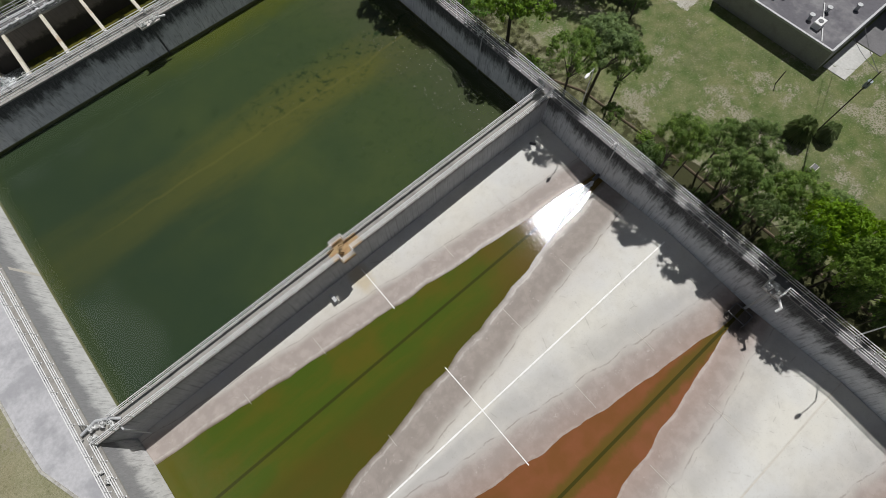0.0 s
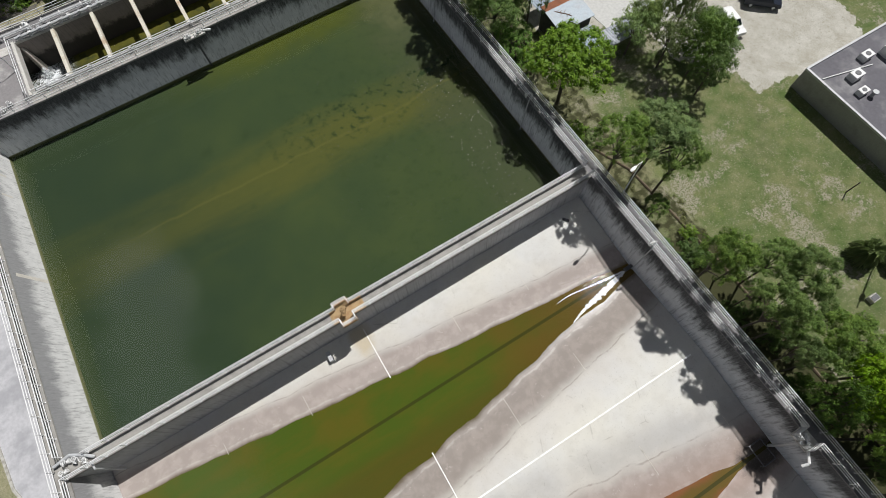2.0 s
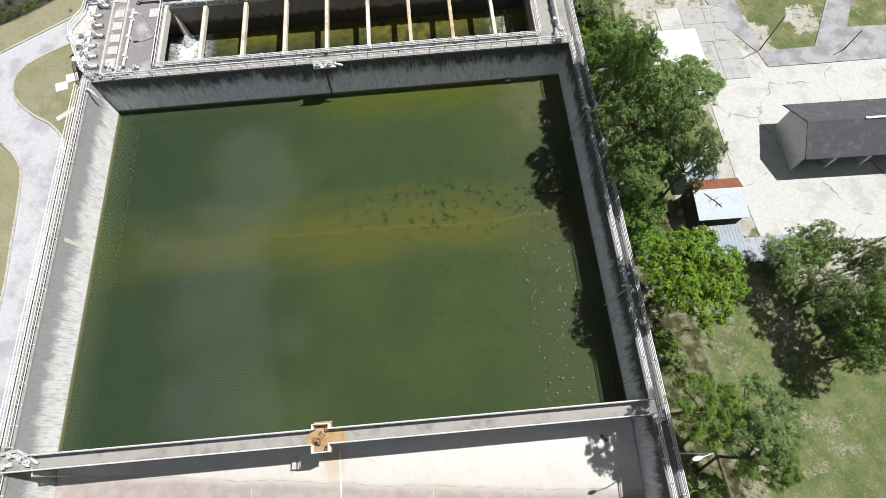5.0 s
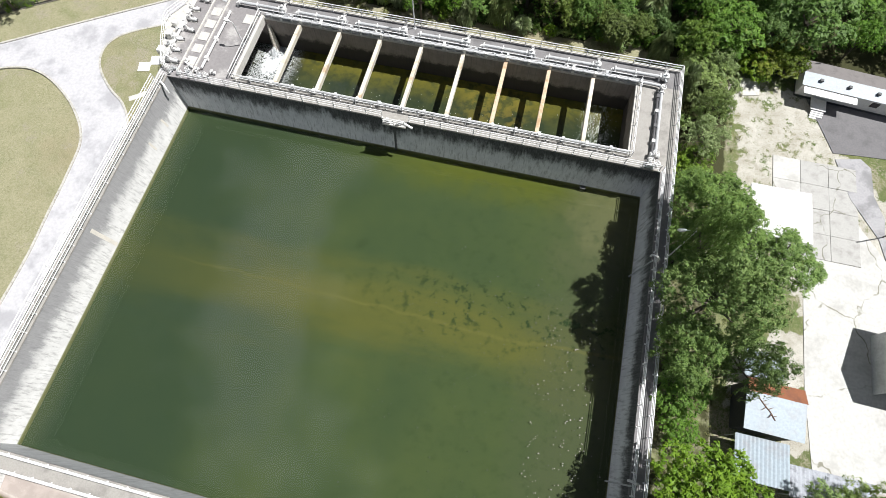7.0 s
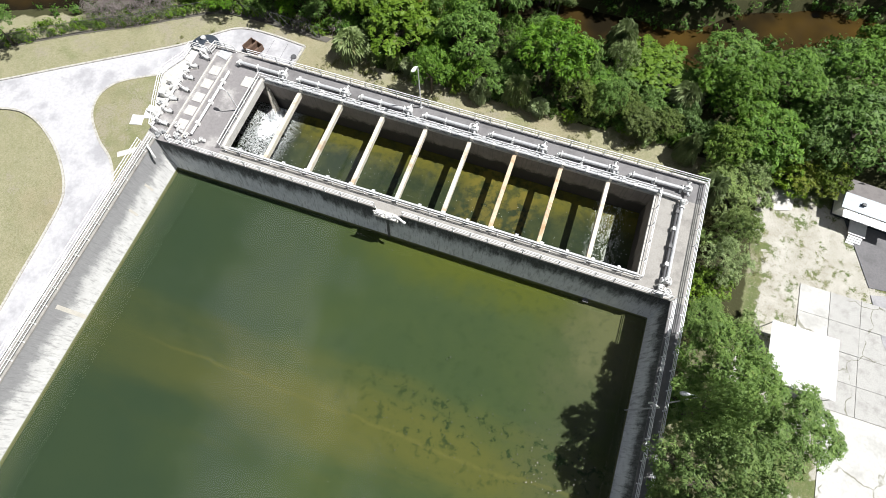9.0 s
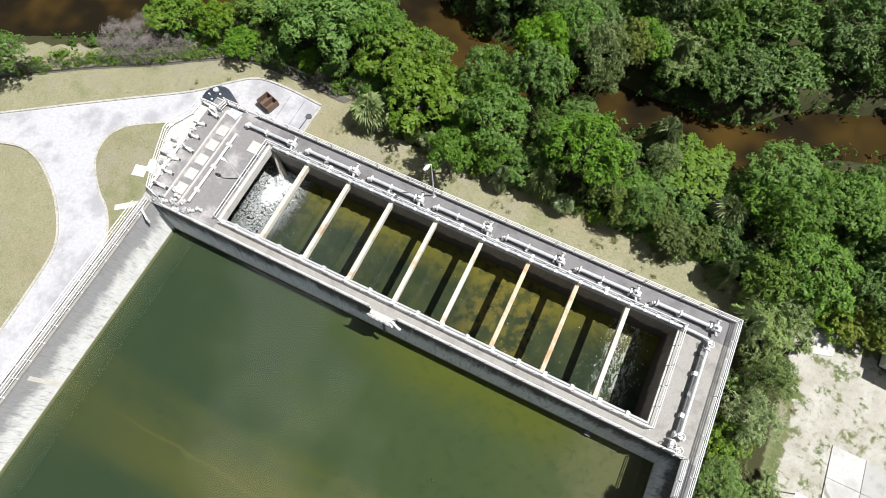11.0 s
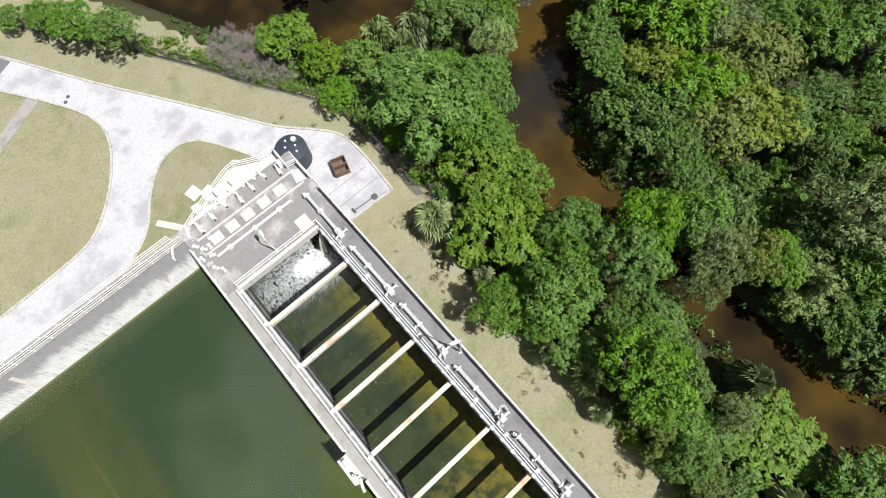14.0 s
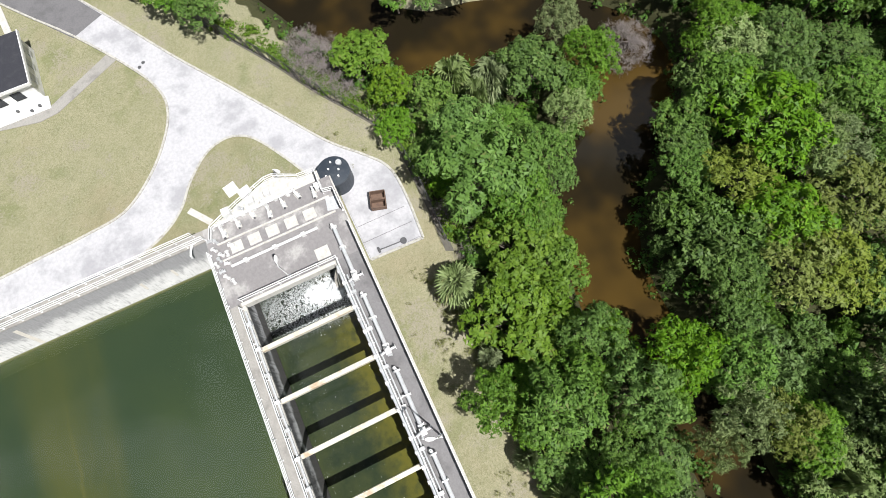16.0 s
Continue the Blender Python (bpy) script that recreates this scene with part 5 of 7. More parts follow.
for k in range(2):
    s = thing("steel_skip", "open rusty brown steel skip with bare sides", "skip", "skips on the yard slab", at=(-21.7 + 0.98 * k, 83.2 - 0.3 * k, GROUND + 0.07))
    s.rotation_euler = (0, 0, radians(-17))
    s.scale = (0.88, 0.92, 0.9)
    part("tub", Geo().box(-0.5, 0.5, -0.85, 0.85, 0.15, 0.22).box(-0.55, -0.47, -0.9, 0.9, 0.15, 1.0).box(0.47, 0.55, -0.9, 0.9, 0.15, 1.0).box(-0.47, 0.47, -0.9, -0.82, 0.15, 1.0).box(-0.47, 0.47, 0.82, 0.9, 0.15, 1.0), M_WOOD, s)
    part("rim", Geo().run([(-0.53, -0.88, 1.0), (0.53, -0.88, 1.0), (0.53, 0.88, 1.0), (-0.53, 0.88, 1.0), (-0.53, -0.88, 1.0)], 0.05, 6), M_WOOD, s)
    for x in (-0.4, 0.4):
        part("skid", Geo().box(x - 0.06, x + 0.06, -0.8, 0.8, 0, 0.15), M_DARKPIPE, s)

# chain-link fence along the wood
F_PTS = bank([(-75, 58.5), (-63, 66.3), (-51.9, 73.8), (-44.2, 78.6), (-37.5, 82.2), (-32.7, 85.2), (-28.2, 87.6), (-23.4, 88.0), (-18, 87.9), (-12.7, 87.6)], 3)
fence = thing("chain_link_fence", "weathered dark chain-link fence along the wood", "fence", at=(0, 0, GROUND))
M_MESH = worn("fence_wire", (0.10, 0.10, 0.10), (0.05, 0.05, 0.05), 0.6, 0.2)
solid("fence_verge", Geo().add([(x + s * 0.22, y + s * 0.4, GROUND + 0.035) for x, y in F_PTS for s in (-1, 1)], [(2 * k, 2 * k + 2, 2 * k + 3, 2 * k + 1) for k in range(len(F_PTS) - 1)]), worn("grey_verge_dirt", (0.13, 0.12, 0.10), (0.07, 0.065, 0.05), 0.95, scale=2.0, amount=0.8), "bare grey earth strip under the fence", "verge")
post = Geo().tube((0, 0, -0.2), (0, 0, 1.9), 0.04, 6).mesh("fence_post", M_MESH)
for (x, y), (x2, y2) in zip(F_PTS, F_PTS[1:]):
    part("fence_post", post, None, fence, at=Matrix.Translation((x, y, 0)))
    w = Geo().tube((x, y, 1.85), (x2, y2, 1.85), 0.03, 5)
    d = Vector((x2 - x, y2 - y, 0))
    n = int(d.length / 0.07)
    for k in range(n):
        for s in (-1, 1):
            a = Vector((x, y, 0)) + d * (k / n)
            b = a + d.normalized() * 1.4 * s
            if 0 <= (b - Vector((x, y, 0))).dot(d) <= d.length_squared:
                w.tube(a, b + Vector((0, 0, 1.8)), 0.009, 3)
    part("fence_wire", w, M_MESH, fence)


# ---- buildings ----
def turned(ob, x, y, z, a):
    ob.matrix_basis = pose(x, y, z, 0, 0, a)
    return ob


# long garage with open bays
gar = thing("garage_building", "long grey garage with dark shingle gable roof and open bays", "garage")
L, W, H, RH = 46.0, 5.9, 3.4, 5.2
part("back_wall", Geo().box(0.25, L, W - 0.2, W, 0, H), M_STUCCOPALE, gar)
gable = Geo().add([(0, 0, 0), (0, W, 0), (0, W, H), (0, W / 2, RH - 0.1), (0, 0, H), (0.2, 0, 0), (0.2, W, 0), (0.2, W, H), (0.2, W / 2, RH - 0.1), (0.2, 0, H)],
                  [(0, 4, 3, 2, 1), (5, 6, 7, 8, 9), (0, 1, 6, 5), (1, 2, 7, 6), (2, 3, 8, 7), (3, 4, 9, 8), (4, 0, 5, 9)])
part("gable_wall", gable, M_STUCCOPALE, gar)
for side in (0, 1):
    y0, y1 = (-0.5, W / 2) if side == 0 else (W + 1.1, W / 2)
    za, zb = H - (0.3 if side == 0 else 0.62), RH
    part("roof_slope", Geo().add([(-0.25, y0, za), (L + 0.2, y0, za), (L + 0.2, y1, zb), (-0.25, y1, zb), (-0.25, y0, za - 0.14), (L + 0.2, y0, za - 0.14), (L + 0.2, y1, zb - 0.14), (-0.25, y1, zb - 0.14)],
                                 [(0, 1, 2, 3) if side == 0 else (3, 2, 1, 0), (4, 7, 6, 5) if side == 0 else (5, 6, 7, 4), (0, 4, 5, 1), (0, 3, 7, 4), (1, 5, 6, 2)]), M_SHINGLE, gar, "dark grey shingles")
part("ridge_vent", Geo().box(6, 22, W / 2 - 0.12, W / 2 + 0.12, RH - 0.05, RH + 0.09), M_WHITE, gar, "white ridge vent strip")
for k in range(1, 12):
    part("bay_wall", Geo().box(0.1 + 3.9 * k, 0.28 + 3.9 * k, 0.35, W - 0.2, 0, H - 0.1), M_STUCCOPALE, gar)
    part("bay_post", Geo().box(0.05 + 3.9 * k, 0.33 + 3.9 * k, 0.05, 0.33, 0, H - 0.32), M_WHITE, gar)
turned(gar, 57.25, 48.05, GROUND + 0.02, -1.4)
sheet("garage_yard", [(51.5, 39.2), (100, 38.0), (100, 62.4), (59.5, 62.6), (56.8, 66.5), (56.85, 61.3), (50.9, 61.3), (50.9, 47)], GROUND + 0.03, M_SLAB, "cracked pale concrete yard round the garage", "yard")
sheet("lane", [(56.1, 69.6), (58.9, 65.1), (59.5, 62.7), (100, 62.4), (100, 67.4), (76.5, 67.8), (71.5, 68.0), (73.8, 72.5), (76.5, 79), (73.2, 79), (70.5, 72.8), (66.3, 65.3), (59.5, 65.25), (59.7, 67.7), (58.7, 70.5), (58.6, 74.1), (57.5, 75.2), (54.7, 74.5)], GROUND + 0.062, M_LANE, "patched grey asphalt lane")

# metal shed and lean-tos
shed = thing("metal_shed", "dark shed with a white and rust sheet-metal roof", "shed")
part("wall", Geo().box(0.2, 4.9, 0.2, 4.3, 0, 3.05), M_DARKWALL, shed)
part("roof_sheet", Geo().add([(0, 0, 2.95), (5.3, 0, 2.95), (5.3, 3.4, 3.3), (0, 3.4, 3.3), (0, 0, 3.03), (5.3, 0, 3.03), (5.3, 3.4, 3.38), (0, 3.4, 3.38)], [(3, 2, 1, 0), (4, 5, 6, 7), (0, 1, 5, 4), (1, 2, 6, 5), (2, 3, 7, 6), (3, 0, 4, 7)]), M_METAL, shed)
part("rusty_roof_sheet", Geo().add([(0.2, 3.4, 3.3), (5.4, 3.4, 3.3), (5.3, 4.7, 3.0), (0.2, 4.7, 3.0), (0.2, 3.4, 3.37), (5.4, 3.4, 3.37), (5.3, 4.7, 3.07), (0.2, 4.7, 3.07)], [(3, 2, 1, 0), (4, 5, 6, 7), (0, 1, 5, 4), (1, 2, 6, 5), (2, 3, 7, 6), (3, 0, 4, 7)]), M_RUST, shed, "rusted roof sheet")
turned(shed, 43.7, 41.5, GROUND, -1.0)
branch = thing("fallen_branch", "brown dead branch lying on the shed's white roof", "branch", at=(45.6, 43.6, 0.86))
part("limb", Geo().run([(-0.75, 0.85, 0.16), (-0.2, 0.25, 0.14), (0.3, -0.2, 0.08), (0.75, -0.85, 0.02)], 0.06, 6), M_WOOD, branch)
for k, (px, py, qx, qy) in enumerate(((-0.5, 0.55, -0.1, 0.75), (-0.1, 0.15, -0.5, -0.2), (0.1, 0.0, 0.55, 0.25), (0.4, -0.35, 0.1, -0.75), (0.55, -0.55, 0.85, -0.45), (-0.3, 0.35, 0.15, 0.5))):
    part("twig", Geo().tube((px, py, 0.12), (qx, qy, 0.16), 0.05, 5, 0.02), M_WOOD, branch)


def corrugated(w, d, n, h=0.05):
    g, v = Geo(), []
    for k in range(2 * n + 1):
        x = w * k / (2 * n)
        v += [(x, 0, h if k % 2 else 0), (x, d, h if k % 2 else 0)]
    return g.add(v, [(2 * k, 2 * k + 2, 2 * k + 3, 2 * k + 1) for k in range(2 * n)])


def canopy(name, x, y, a, w, d, h, mat, label):
    c = thing(name, label, "canopy", "sheet-metal canopies")
    part("roof_sheet", corrugated(w, d, int(w / 0.35)), mat, c, at=Matrix.Translation((0, 0, h)))
    for py in (0.1, d - 0.2):
        part("purlin", Geo().box(0, w, py, py + 0.1, h - 0.16, h - 0.03), M_PIPE, c)
    for px in (0.15, w - 0.15):
        for py in (0.15, d - 0.15):
            part("post", Geo().tube((px, py, 0), (px, py, h - 0.16), 0.05, 6), M_PIPE, c)
    turned(c, x, y, GROUND, a)


canopy("canopy", 43.4, 37.2, 0, 4.8, 3.9, 2.2, M_METAL, "white sheet-metal canopy beside the shed")
canopy("canopy", 48.2, 36.8, 0, 7.2, 2.7, 2.1, worn("weathered_corrugated", (0.36, 0.38, 0.42), (0.10, 0.10, 0.11), 0.5, 0.2, scale=1.4, amount=0.9), "weathered corrugated canopy in dappled shade")
canopy("canopy", 44.2, 61.6, 0, 6.3, 6.0, 2.4, M_WHITE, "wide white flat canopy under the trees")
canopy("canopy", 44.2, 46.6, 0, 3.6, 2.6, 2.0, M_METAL, "small white sheet-metal canopy")

# flat-roofed building
bld = thing("flat_building", "pale grey flat-roofed building with rooftop units", "building")
part("wall", Geo().box(0, 26, 0, 16, 0, 3.0), M_STUCCO, bld)
part("roof", Geo().box(0.2, 25.8, 0.2, 15.8, 3.0, 3.06), M_ROOFGREY, bld, "streaked grey membrane roof")
part("parapet", Geo().box(-0.06, 0.2, 0, 16, 2.95, 3.22).box(0.2, 26, 15.8, 16.06, 2.95, 3.22).box(0.2, 26, -0.06, 0.2, 2.95, 3.22).box(25.8, 26.06, 0.2, 15.8, 2.95, 3.22), M_PIPE, bld)
for x, y, s in ((3.6, 12.2, 0.75), (9.8, 12.6, 1.05), (2.6, 10.2, 0.6), (2.2, 3.6, 0.7), (6.8, 13.6, 0.7), (12.0, 4.0, 0.7)):
    u = part("rooftop_unit", Geo().box(x - s, x + s, y - s * 0.7, y + s * 0.7, 3.06, 3.06 + s * 1.1, 0.04), M_WHITE, bld, "white air-conditioning unit")
    part("fan", Geo().tube((x, y, 3.06 + s * 1.1), (x, y, 3.1 + s * 1.1), s * 0.45, 14), M_DARKPIPE, u)
for k, (x, y) in enumerate(((3.3, 9.3), (2.4, 4.9), (5.0, 4.2), (8.0, 2.0))):
    part("vent", Geo().tube((x, y, 3.06), (x, y, 3.7), 0.22, 10).tube((x, y, 3.7), (x, y, 3.85), 0.34, 10), M_PIPE, bld)
part("conduit", Geo().tube((0.4, 13.9, 3.15), (6.8, 12.4, 3.15), 0.07, 6), M_WHITE, bld)
part("conduit", Geo().tube((0.4, 1.8, 3.15), (6.0, 5.2, 3.15), 0.07, 6), M_WHITE, bld)
part("awning", Geo().box(13.0, 18.5, -1.2, -0.06, 2.6, 2.75), M_TEAL, bld, "teal awning")
turned(bld, 64.2, 5.3, GROUND, -0.5)
sheet("building_apron", [(65.35, 5.1), (65.4, 2.1), (71.7, 2.1), (71.7, 5.0)], GROUND + 0.05, M_SLAB, "pale concrete apron beside the building", "yard")

sheet("building_drive", [(71.9, 5.0), (71.9, 1.2), (110, -2), (110, 4.4)], GROUND + 0.05, M_ASPHALT, "grey asphalt drive beside the building")
# slabs of the north yard
slabs = thing("yard_slabs", "pale cracked concrete slabs with open joints", "yard", kind="structure")
for i in range(3):
    for j in range(4):
        x, y = 47.75 + 3.05 * i, 61.35 + 3.05 * j
        part("slab", Geo().box(x, x + 3.02, y, y + 3.02, GROUND - 0.1, GROUND + 0.04 + 0.012 * ((i * 5 + j * 3) % 4), 0.015), M_SLAB if i == 0 and j > 1 else M_YARD, slabs)
solid("pale_pad", Geo().prism([(43.8, 81.2), (46.0, 81.8), (46.2, 84.3), (43.7, 83.8)], GROUND - 0.1, GROUND + 0.08), M_KERB, "pale concrete pad at the wood's edge", "pad")
# mobile home
mob = thing("mobile_home", "white mobile home with pale blue metal roof and porch", "mobile home")
part("body", Geo().box(0, 16, 0, 4.0, 0.5, 2.7), M_WHITE, mob)
part("roof", Geo().add([(-0.2, -0.2, 2.75), (16.2, -0.2, 2.75), (16.2, 2.0, 3.2), (-0.2, 2.0, 3.2), (16.2, 2.0, 2.7), (-0.2, 2.0, 2.7)], [(0, 1, 2, 3), (3, 2, 4, 5), (0, 3, 5), (1, 4, 2), (0, 5, 4, 1)]), M_METAL, mob)
part("lean_to_roof", Geo().box(-0.1, 16, 2.02, 4.4, 2.95, 3.05), worn("weathered_boards", (0.20, 0.185, 0.18), (0.11, 0.10, 0.10), 0.9, scale=1.5), mob, "weathered grey board roof")
part("skirting", Geo().box(0.1, 15.9, 0.1, 3.9, 0, 0.5), M_DARKWALL, mob)
for x in (2.0, 6.0, 10.0):
    part("window", Geo().box(x, x + 1.1, -0.03, 0.02, 1.4, 2.3), M_GLASS, mob)
    part("roof_vent", Geo().box(x, x + 0.45, 0.7, 1.1, 3.05, 3.35), M_DARKPIPE, mob)
part("awning", corrugated(7.5, 1.3, 16), M_WHITE, mob, at=Matrix.Translation((0.2, -1.5, 2.55)))
porch = part("porch", Geo().box(2.4, 4.6, -2.2, -0.1, 0.5, 0.62), M_WHITE, mob)
for k in range(4):
    part("step", Geo().box(2.6, 4.4, -2.5 - 0.3 * k, -2.2 - 0.3 * k, 0.35 - 0.12 * k, 0.41 - 0.12 * k), M_WHITE, porch)
mob.matrix_basis = pose(50.0, 82.7, GROUND, 0, 0, -5) @ Matrix.Scale(0.8, 4)
sheet("trailer_drive", [(51.6, 82.6), (68, 81.2), (66, 76.2), (57.5, 75.6), (54.5, 75.3)], GROUND + 0.045, M_ASPHALT, "dark grey gravel drive before the mobile home")

# white house with dark flat roof, at the drive
house = thing("white_house", "small white house with a black flat roof", "house")
part("wall", Geo().box(0.3, 8.0, 0.3, 8.3, 0, 2.9), M_WHITE, house)
part("roof", Geo().box(0, 8.3, 0, 8.6, 2.9, 3.08, 0.03), worn("black_roof_felt", (0.035, 0.036, 0.045), (0.07, 0.07, 0.075), 0.8, scale=0.8), house, "black felt roof")
part("fascia", Geo().box(-0.05, 8.31, 8.61, 8.75, 2.75, 3.12).box(8.31, 8.45, -0.06, 8.75, 2.75, 3.12), M_WHITE, house)
for y in (1.2, 3.4, 5.6):
    part("window", Geo().box(8.0, 8.05, y, y + 1.2, 0.9, 2.1), M_GLASS, house)
    part("shutter", Geo().box(y, y + 1.0, 8.3, 8.38, 0.8, 2.2), M_PIPE, house)
part("terrace", Geo().box(8.02, 9.9, 0.3, 8.7, 0, 0.14), M_WHITE, house)
for x, y in ((9.2, 7.6), (9.5, 6.6), (8.8, 5.0)):
    part("terrace_pot", Geo().tube((x, y, 0.12), (x, y, 0.4), 0.14, 10, 0.2), M_DARKPIPE, house)
turned(house, -60.2, 43.9, GROUND, -0.5)
sheet("footpath_west", [(-69, 49.6), (-60.5, 50.6), (-60.5, 49.7), (-69, 48.7)], GROUND + 0.05, M_KERB, "narrow pale footpath to the white house", "path")


# ---- vehicles ----
def vehicle(label, mat, at, turn, estate=True):
    c = thing("car", label, "car", "parked vehicles")
    L, W = 4.7, 1.85
    prof = [(0, 0.45), (0.1, 0.85), (1.15, 1.02), (1.85, 1.62), (3.9, 1.64) if estate else (3.1, 1.62), (4.55, 1.05), (4.7, 0.85), (4.65, 0.4), (0.1, 0.35)]
    n = len(prof)
    v = [(x - L / 2, s * (W / 2 - (0.18 if z > 1.3 else 0)), z) for s in (-1, 1) for x, z in prof]
    body = part("body", Geo().add(v, [tuple(range(n)), tuple(range(2 * n - 1, n - 1, -1))] + [(k, n + k, n + (k + 1) % n, (k + 1) % n) for k in range(n)]), mat, c)
    part("windscreen", Geo().add([(-1.16, -0.8, 1.06), (-1.16, 0.8, 1.06), (-0.56, 0.66, 1.6), (-0.56, -0.66, 1.6)], [(0, 3, 2, 1)]), M_GLASS, body, at=Matrix.Translation((-0.02, 0, 0.012)))
    for s in (-1, 1):
        part("side_window", Geo().box(-0.5, 1.5, s * 0.80 - 0.02, s * 0.80 + 0.02, 1.12, 1.5), M_GLASS, body)
        part("headlight", Geo().box(-2.33, -2.2, s * 0.7 - 0.16, s * 0.7 + 0.16, 0.68, 0.84), M_WHITE, body)
        for x in (-1.45, 1.4):
            w = part("wheel", Geo().tube((x, s * 0.70, 0.33), (x, s * 0.93, 0.33), 0.33, 16), M_TYRE, c)
            part("rim", Geo().tube((x, s * 0.92, 0.33), (x, s * 0.945, 0.33), 0.2, 12), M_RAIL, w)
    c.matrix_basis = pose(*at, 0, 0, turn)
    return c


vehicle("dark blue estate car parked on sandy ground", M_CARBLUE, (70.9, 33.2, GROUND + 0.02), 136)
vehicle("white car parked beneath a spreading tree", M_WHITE, (64.6, 32.6, GROUND + 0.02), 80)


def scrap_heap():
    """Junk strewn along the yard's edge."""
    rng = random.Random(14)
    t = thing("scrap_heap", "heap of dark and white scrap strewn along the yard's edge", "scrap", at=(70.5, 39.2, GROUND + 0.03))
    part("pole", Geo().tube((-3.2, -1.2, 0.3), (3.6, 2.0, 0.35), 0.1, 7), M_PIPE, t)
    for k in range(9):
        x, y, w = -2.8 + 0.72 * k + rng.uniform(-0.2, 0.2), -0.7 + 0.30 * k + rng.uniform(-0.4, 0.4), rng.uniform(0.25, 0.5)
        turn = Matrix.Translation((x, y, 0)) @ Matrix.Rotation(rng.uniform(0, 3), 4, "Z")
        if k % 3 == 0:
            part("tyre", Geo().tube((0, 0, 0), (0, 0, 0.22), 0.36, 12), M_TYRE, t, at=turn)
        elif k % 3 == 1:
            part("panel", Geo().box(-w, w, -w * 0.7, w * 0.7, 0.05, 0.05 + 0.5 * w, 0.02), M_WHITE, t, "white metal panel", at=turn)
        else:
            part("crate", Geo().box(-w, w, -w * 0.6, w * 0.6, 0, w, 0.03), M_DARKWALL, t, at=turn)
        part("pipe", Geo().tube((-0.9, 0.1, 0.1), (0.9, -0.2, rng.uniform(0.2, 0.6)), 0.05, 6), M_WHITE if k % 4 == 0 else M_DARKPIPE, t, at=turn)


scrap_heap()
for x, y, h in ((58.8, 7.4, 2.2), (55.3, 0.0, 11.0), (59.3, 65.5, 5.4), (69.7, 64.4, 3.2), (63.8, 38.6, 7.0)):
    solid("utility_pole", Geo().tube((x, y, GROUND - 0.2), (x, y, GROUND + h), 0.075, 8, 0.06), M_BARK, "weathered wooden utility pole", "pole", kind="")
M_MUD = worn("bare_earth", (0.15, 0.115, 0.075), (0.08, 0.065, 0.04), 0.95, scale=1.2)
# drainage ditch edging and floating litter
solid("ditch_edge", Geo().run([(38.6, 27.0, GROUND + 0.02), (40.4, 22.6, GROUND + 0.02), (40.8, 16.5, GROUND + 0.02), (41.2, 8.0, GROUND + 0.02), (41.3, -20, GROUND + 0.02)], 0.16, 6), M_MUD, "low brown earth edge of a ditch in the grass", "ditch")


def flakes(name, n, where, z, mat, label, lo, hi, seed):
    rng, g = random.Random(seed), Geo()
    for _ in range(n):
        x, y = where(rng)
        r, a0 = rng.uniform(lo, hi), rng.uniform(0, 6)
        g.add([(x + r * rng.uniform(0.6, 1.2) * math.cos(a0 + a), y + r * rng.uniform(0.6, 1.2) * math.sin(a0 + a), z + 0.004) for a in (0, 1.2, 2.4, 3.7, 5.0)] + [(x, y, z + 0.03)],
              [(k, (k + 1) % 5, 5) for k in range(5)])
    return tagged(part(name, g, mat), label, "debris", kind="stuff")


flakes("floating_scum", 200, lambda r: (min(33.2, 25.5 + abs(r.gauss(0, 1)) * 1.0 + r.choice((0, 2.5, 4.5))), r.uniform(25, 50)), WATER, M_DECK, "pale scum flakes drifting on the basin water", 0.03, 0.085, 3)
flakes("floating_specks", 220, lambda r: (r.uniform(8, 30), r.choice((r.uniform(25, 45), r.gauss(46, 4), r.uniform(25, 63)))), WATER, M_DARKPIPE, "small dark specks of debris on the basin water", 0.03, 0.07, 4)
flakes("surface_foam", 260, lambda r: (max(-15.1, -14.2 + abs(r.gauss(0, 1.3)) * r.choice((-1, 1))), min(76.3, max(67.4, 73.8 - abs(r.gauss(0, 2.6)) + r.uniform(0, 1.6)))), TANK, M_FOAM, "white foam churned up by the inlet jet", 0.02, 0.06, 5)
flakes("surface_foam_core", 650, lambda r: (r.gauss(-14.7, 0.6), min(76.2, r.gauss(74.7, 0.9))), TANK, M_FOAM, "dense white foam below the inlet jet", 0.03, 0.09, 6)
flakes("tank_bubbles", 620, lambda r: (-15 + 45 * r.random() ** 1.7, 67.3 + abs(r.gauss(0, 2.6)) % 9), TANK, M_FOAM, "scattered small foam bubbles on the tank water", 0.015, 0.042, 7)
# white flakes standing in for sun sparkle and scum at the lit end
flakes("tank_scum", 420, lambda r: (r.gauss(27.2, 1.0), min(76.3, max(67.3, r.gauss(72.5, 2.2)))), TANK, M_FOAM, "streaky pale scum and sun sparkle near the tank's end", 0.02, 0.06, 8)
JET = [Vector((-15.0 + 0.05 * k, 76.45 - 0.11 * k, 0.9 - 0.11 * k - 0.055 * k * k)) for k in range(8)]
g = Geo()
for k, (p, q) in enumerate(zip(JET, JET[1:])):
    for dx, dy in ((0, 0), (0.13, 0.05), (-0.12, 0.06), (0.03, -0.11)):
        o = Vector((dx, dy, 0)) * (0.7 + 0.22 * k)
        g.tube(p + o, q + o * 1.2, 0.10 + 0.02 * k, 7, 0.12 + 0.02 * k)
rs, splash = random.Random(31), Geo()
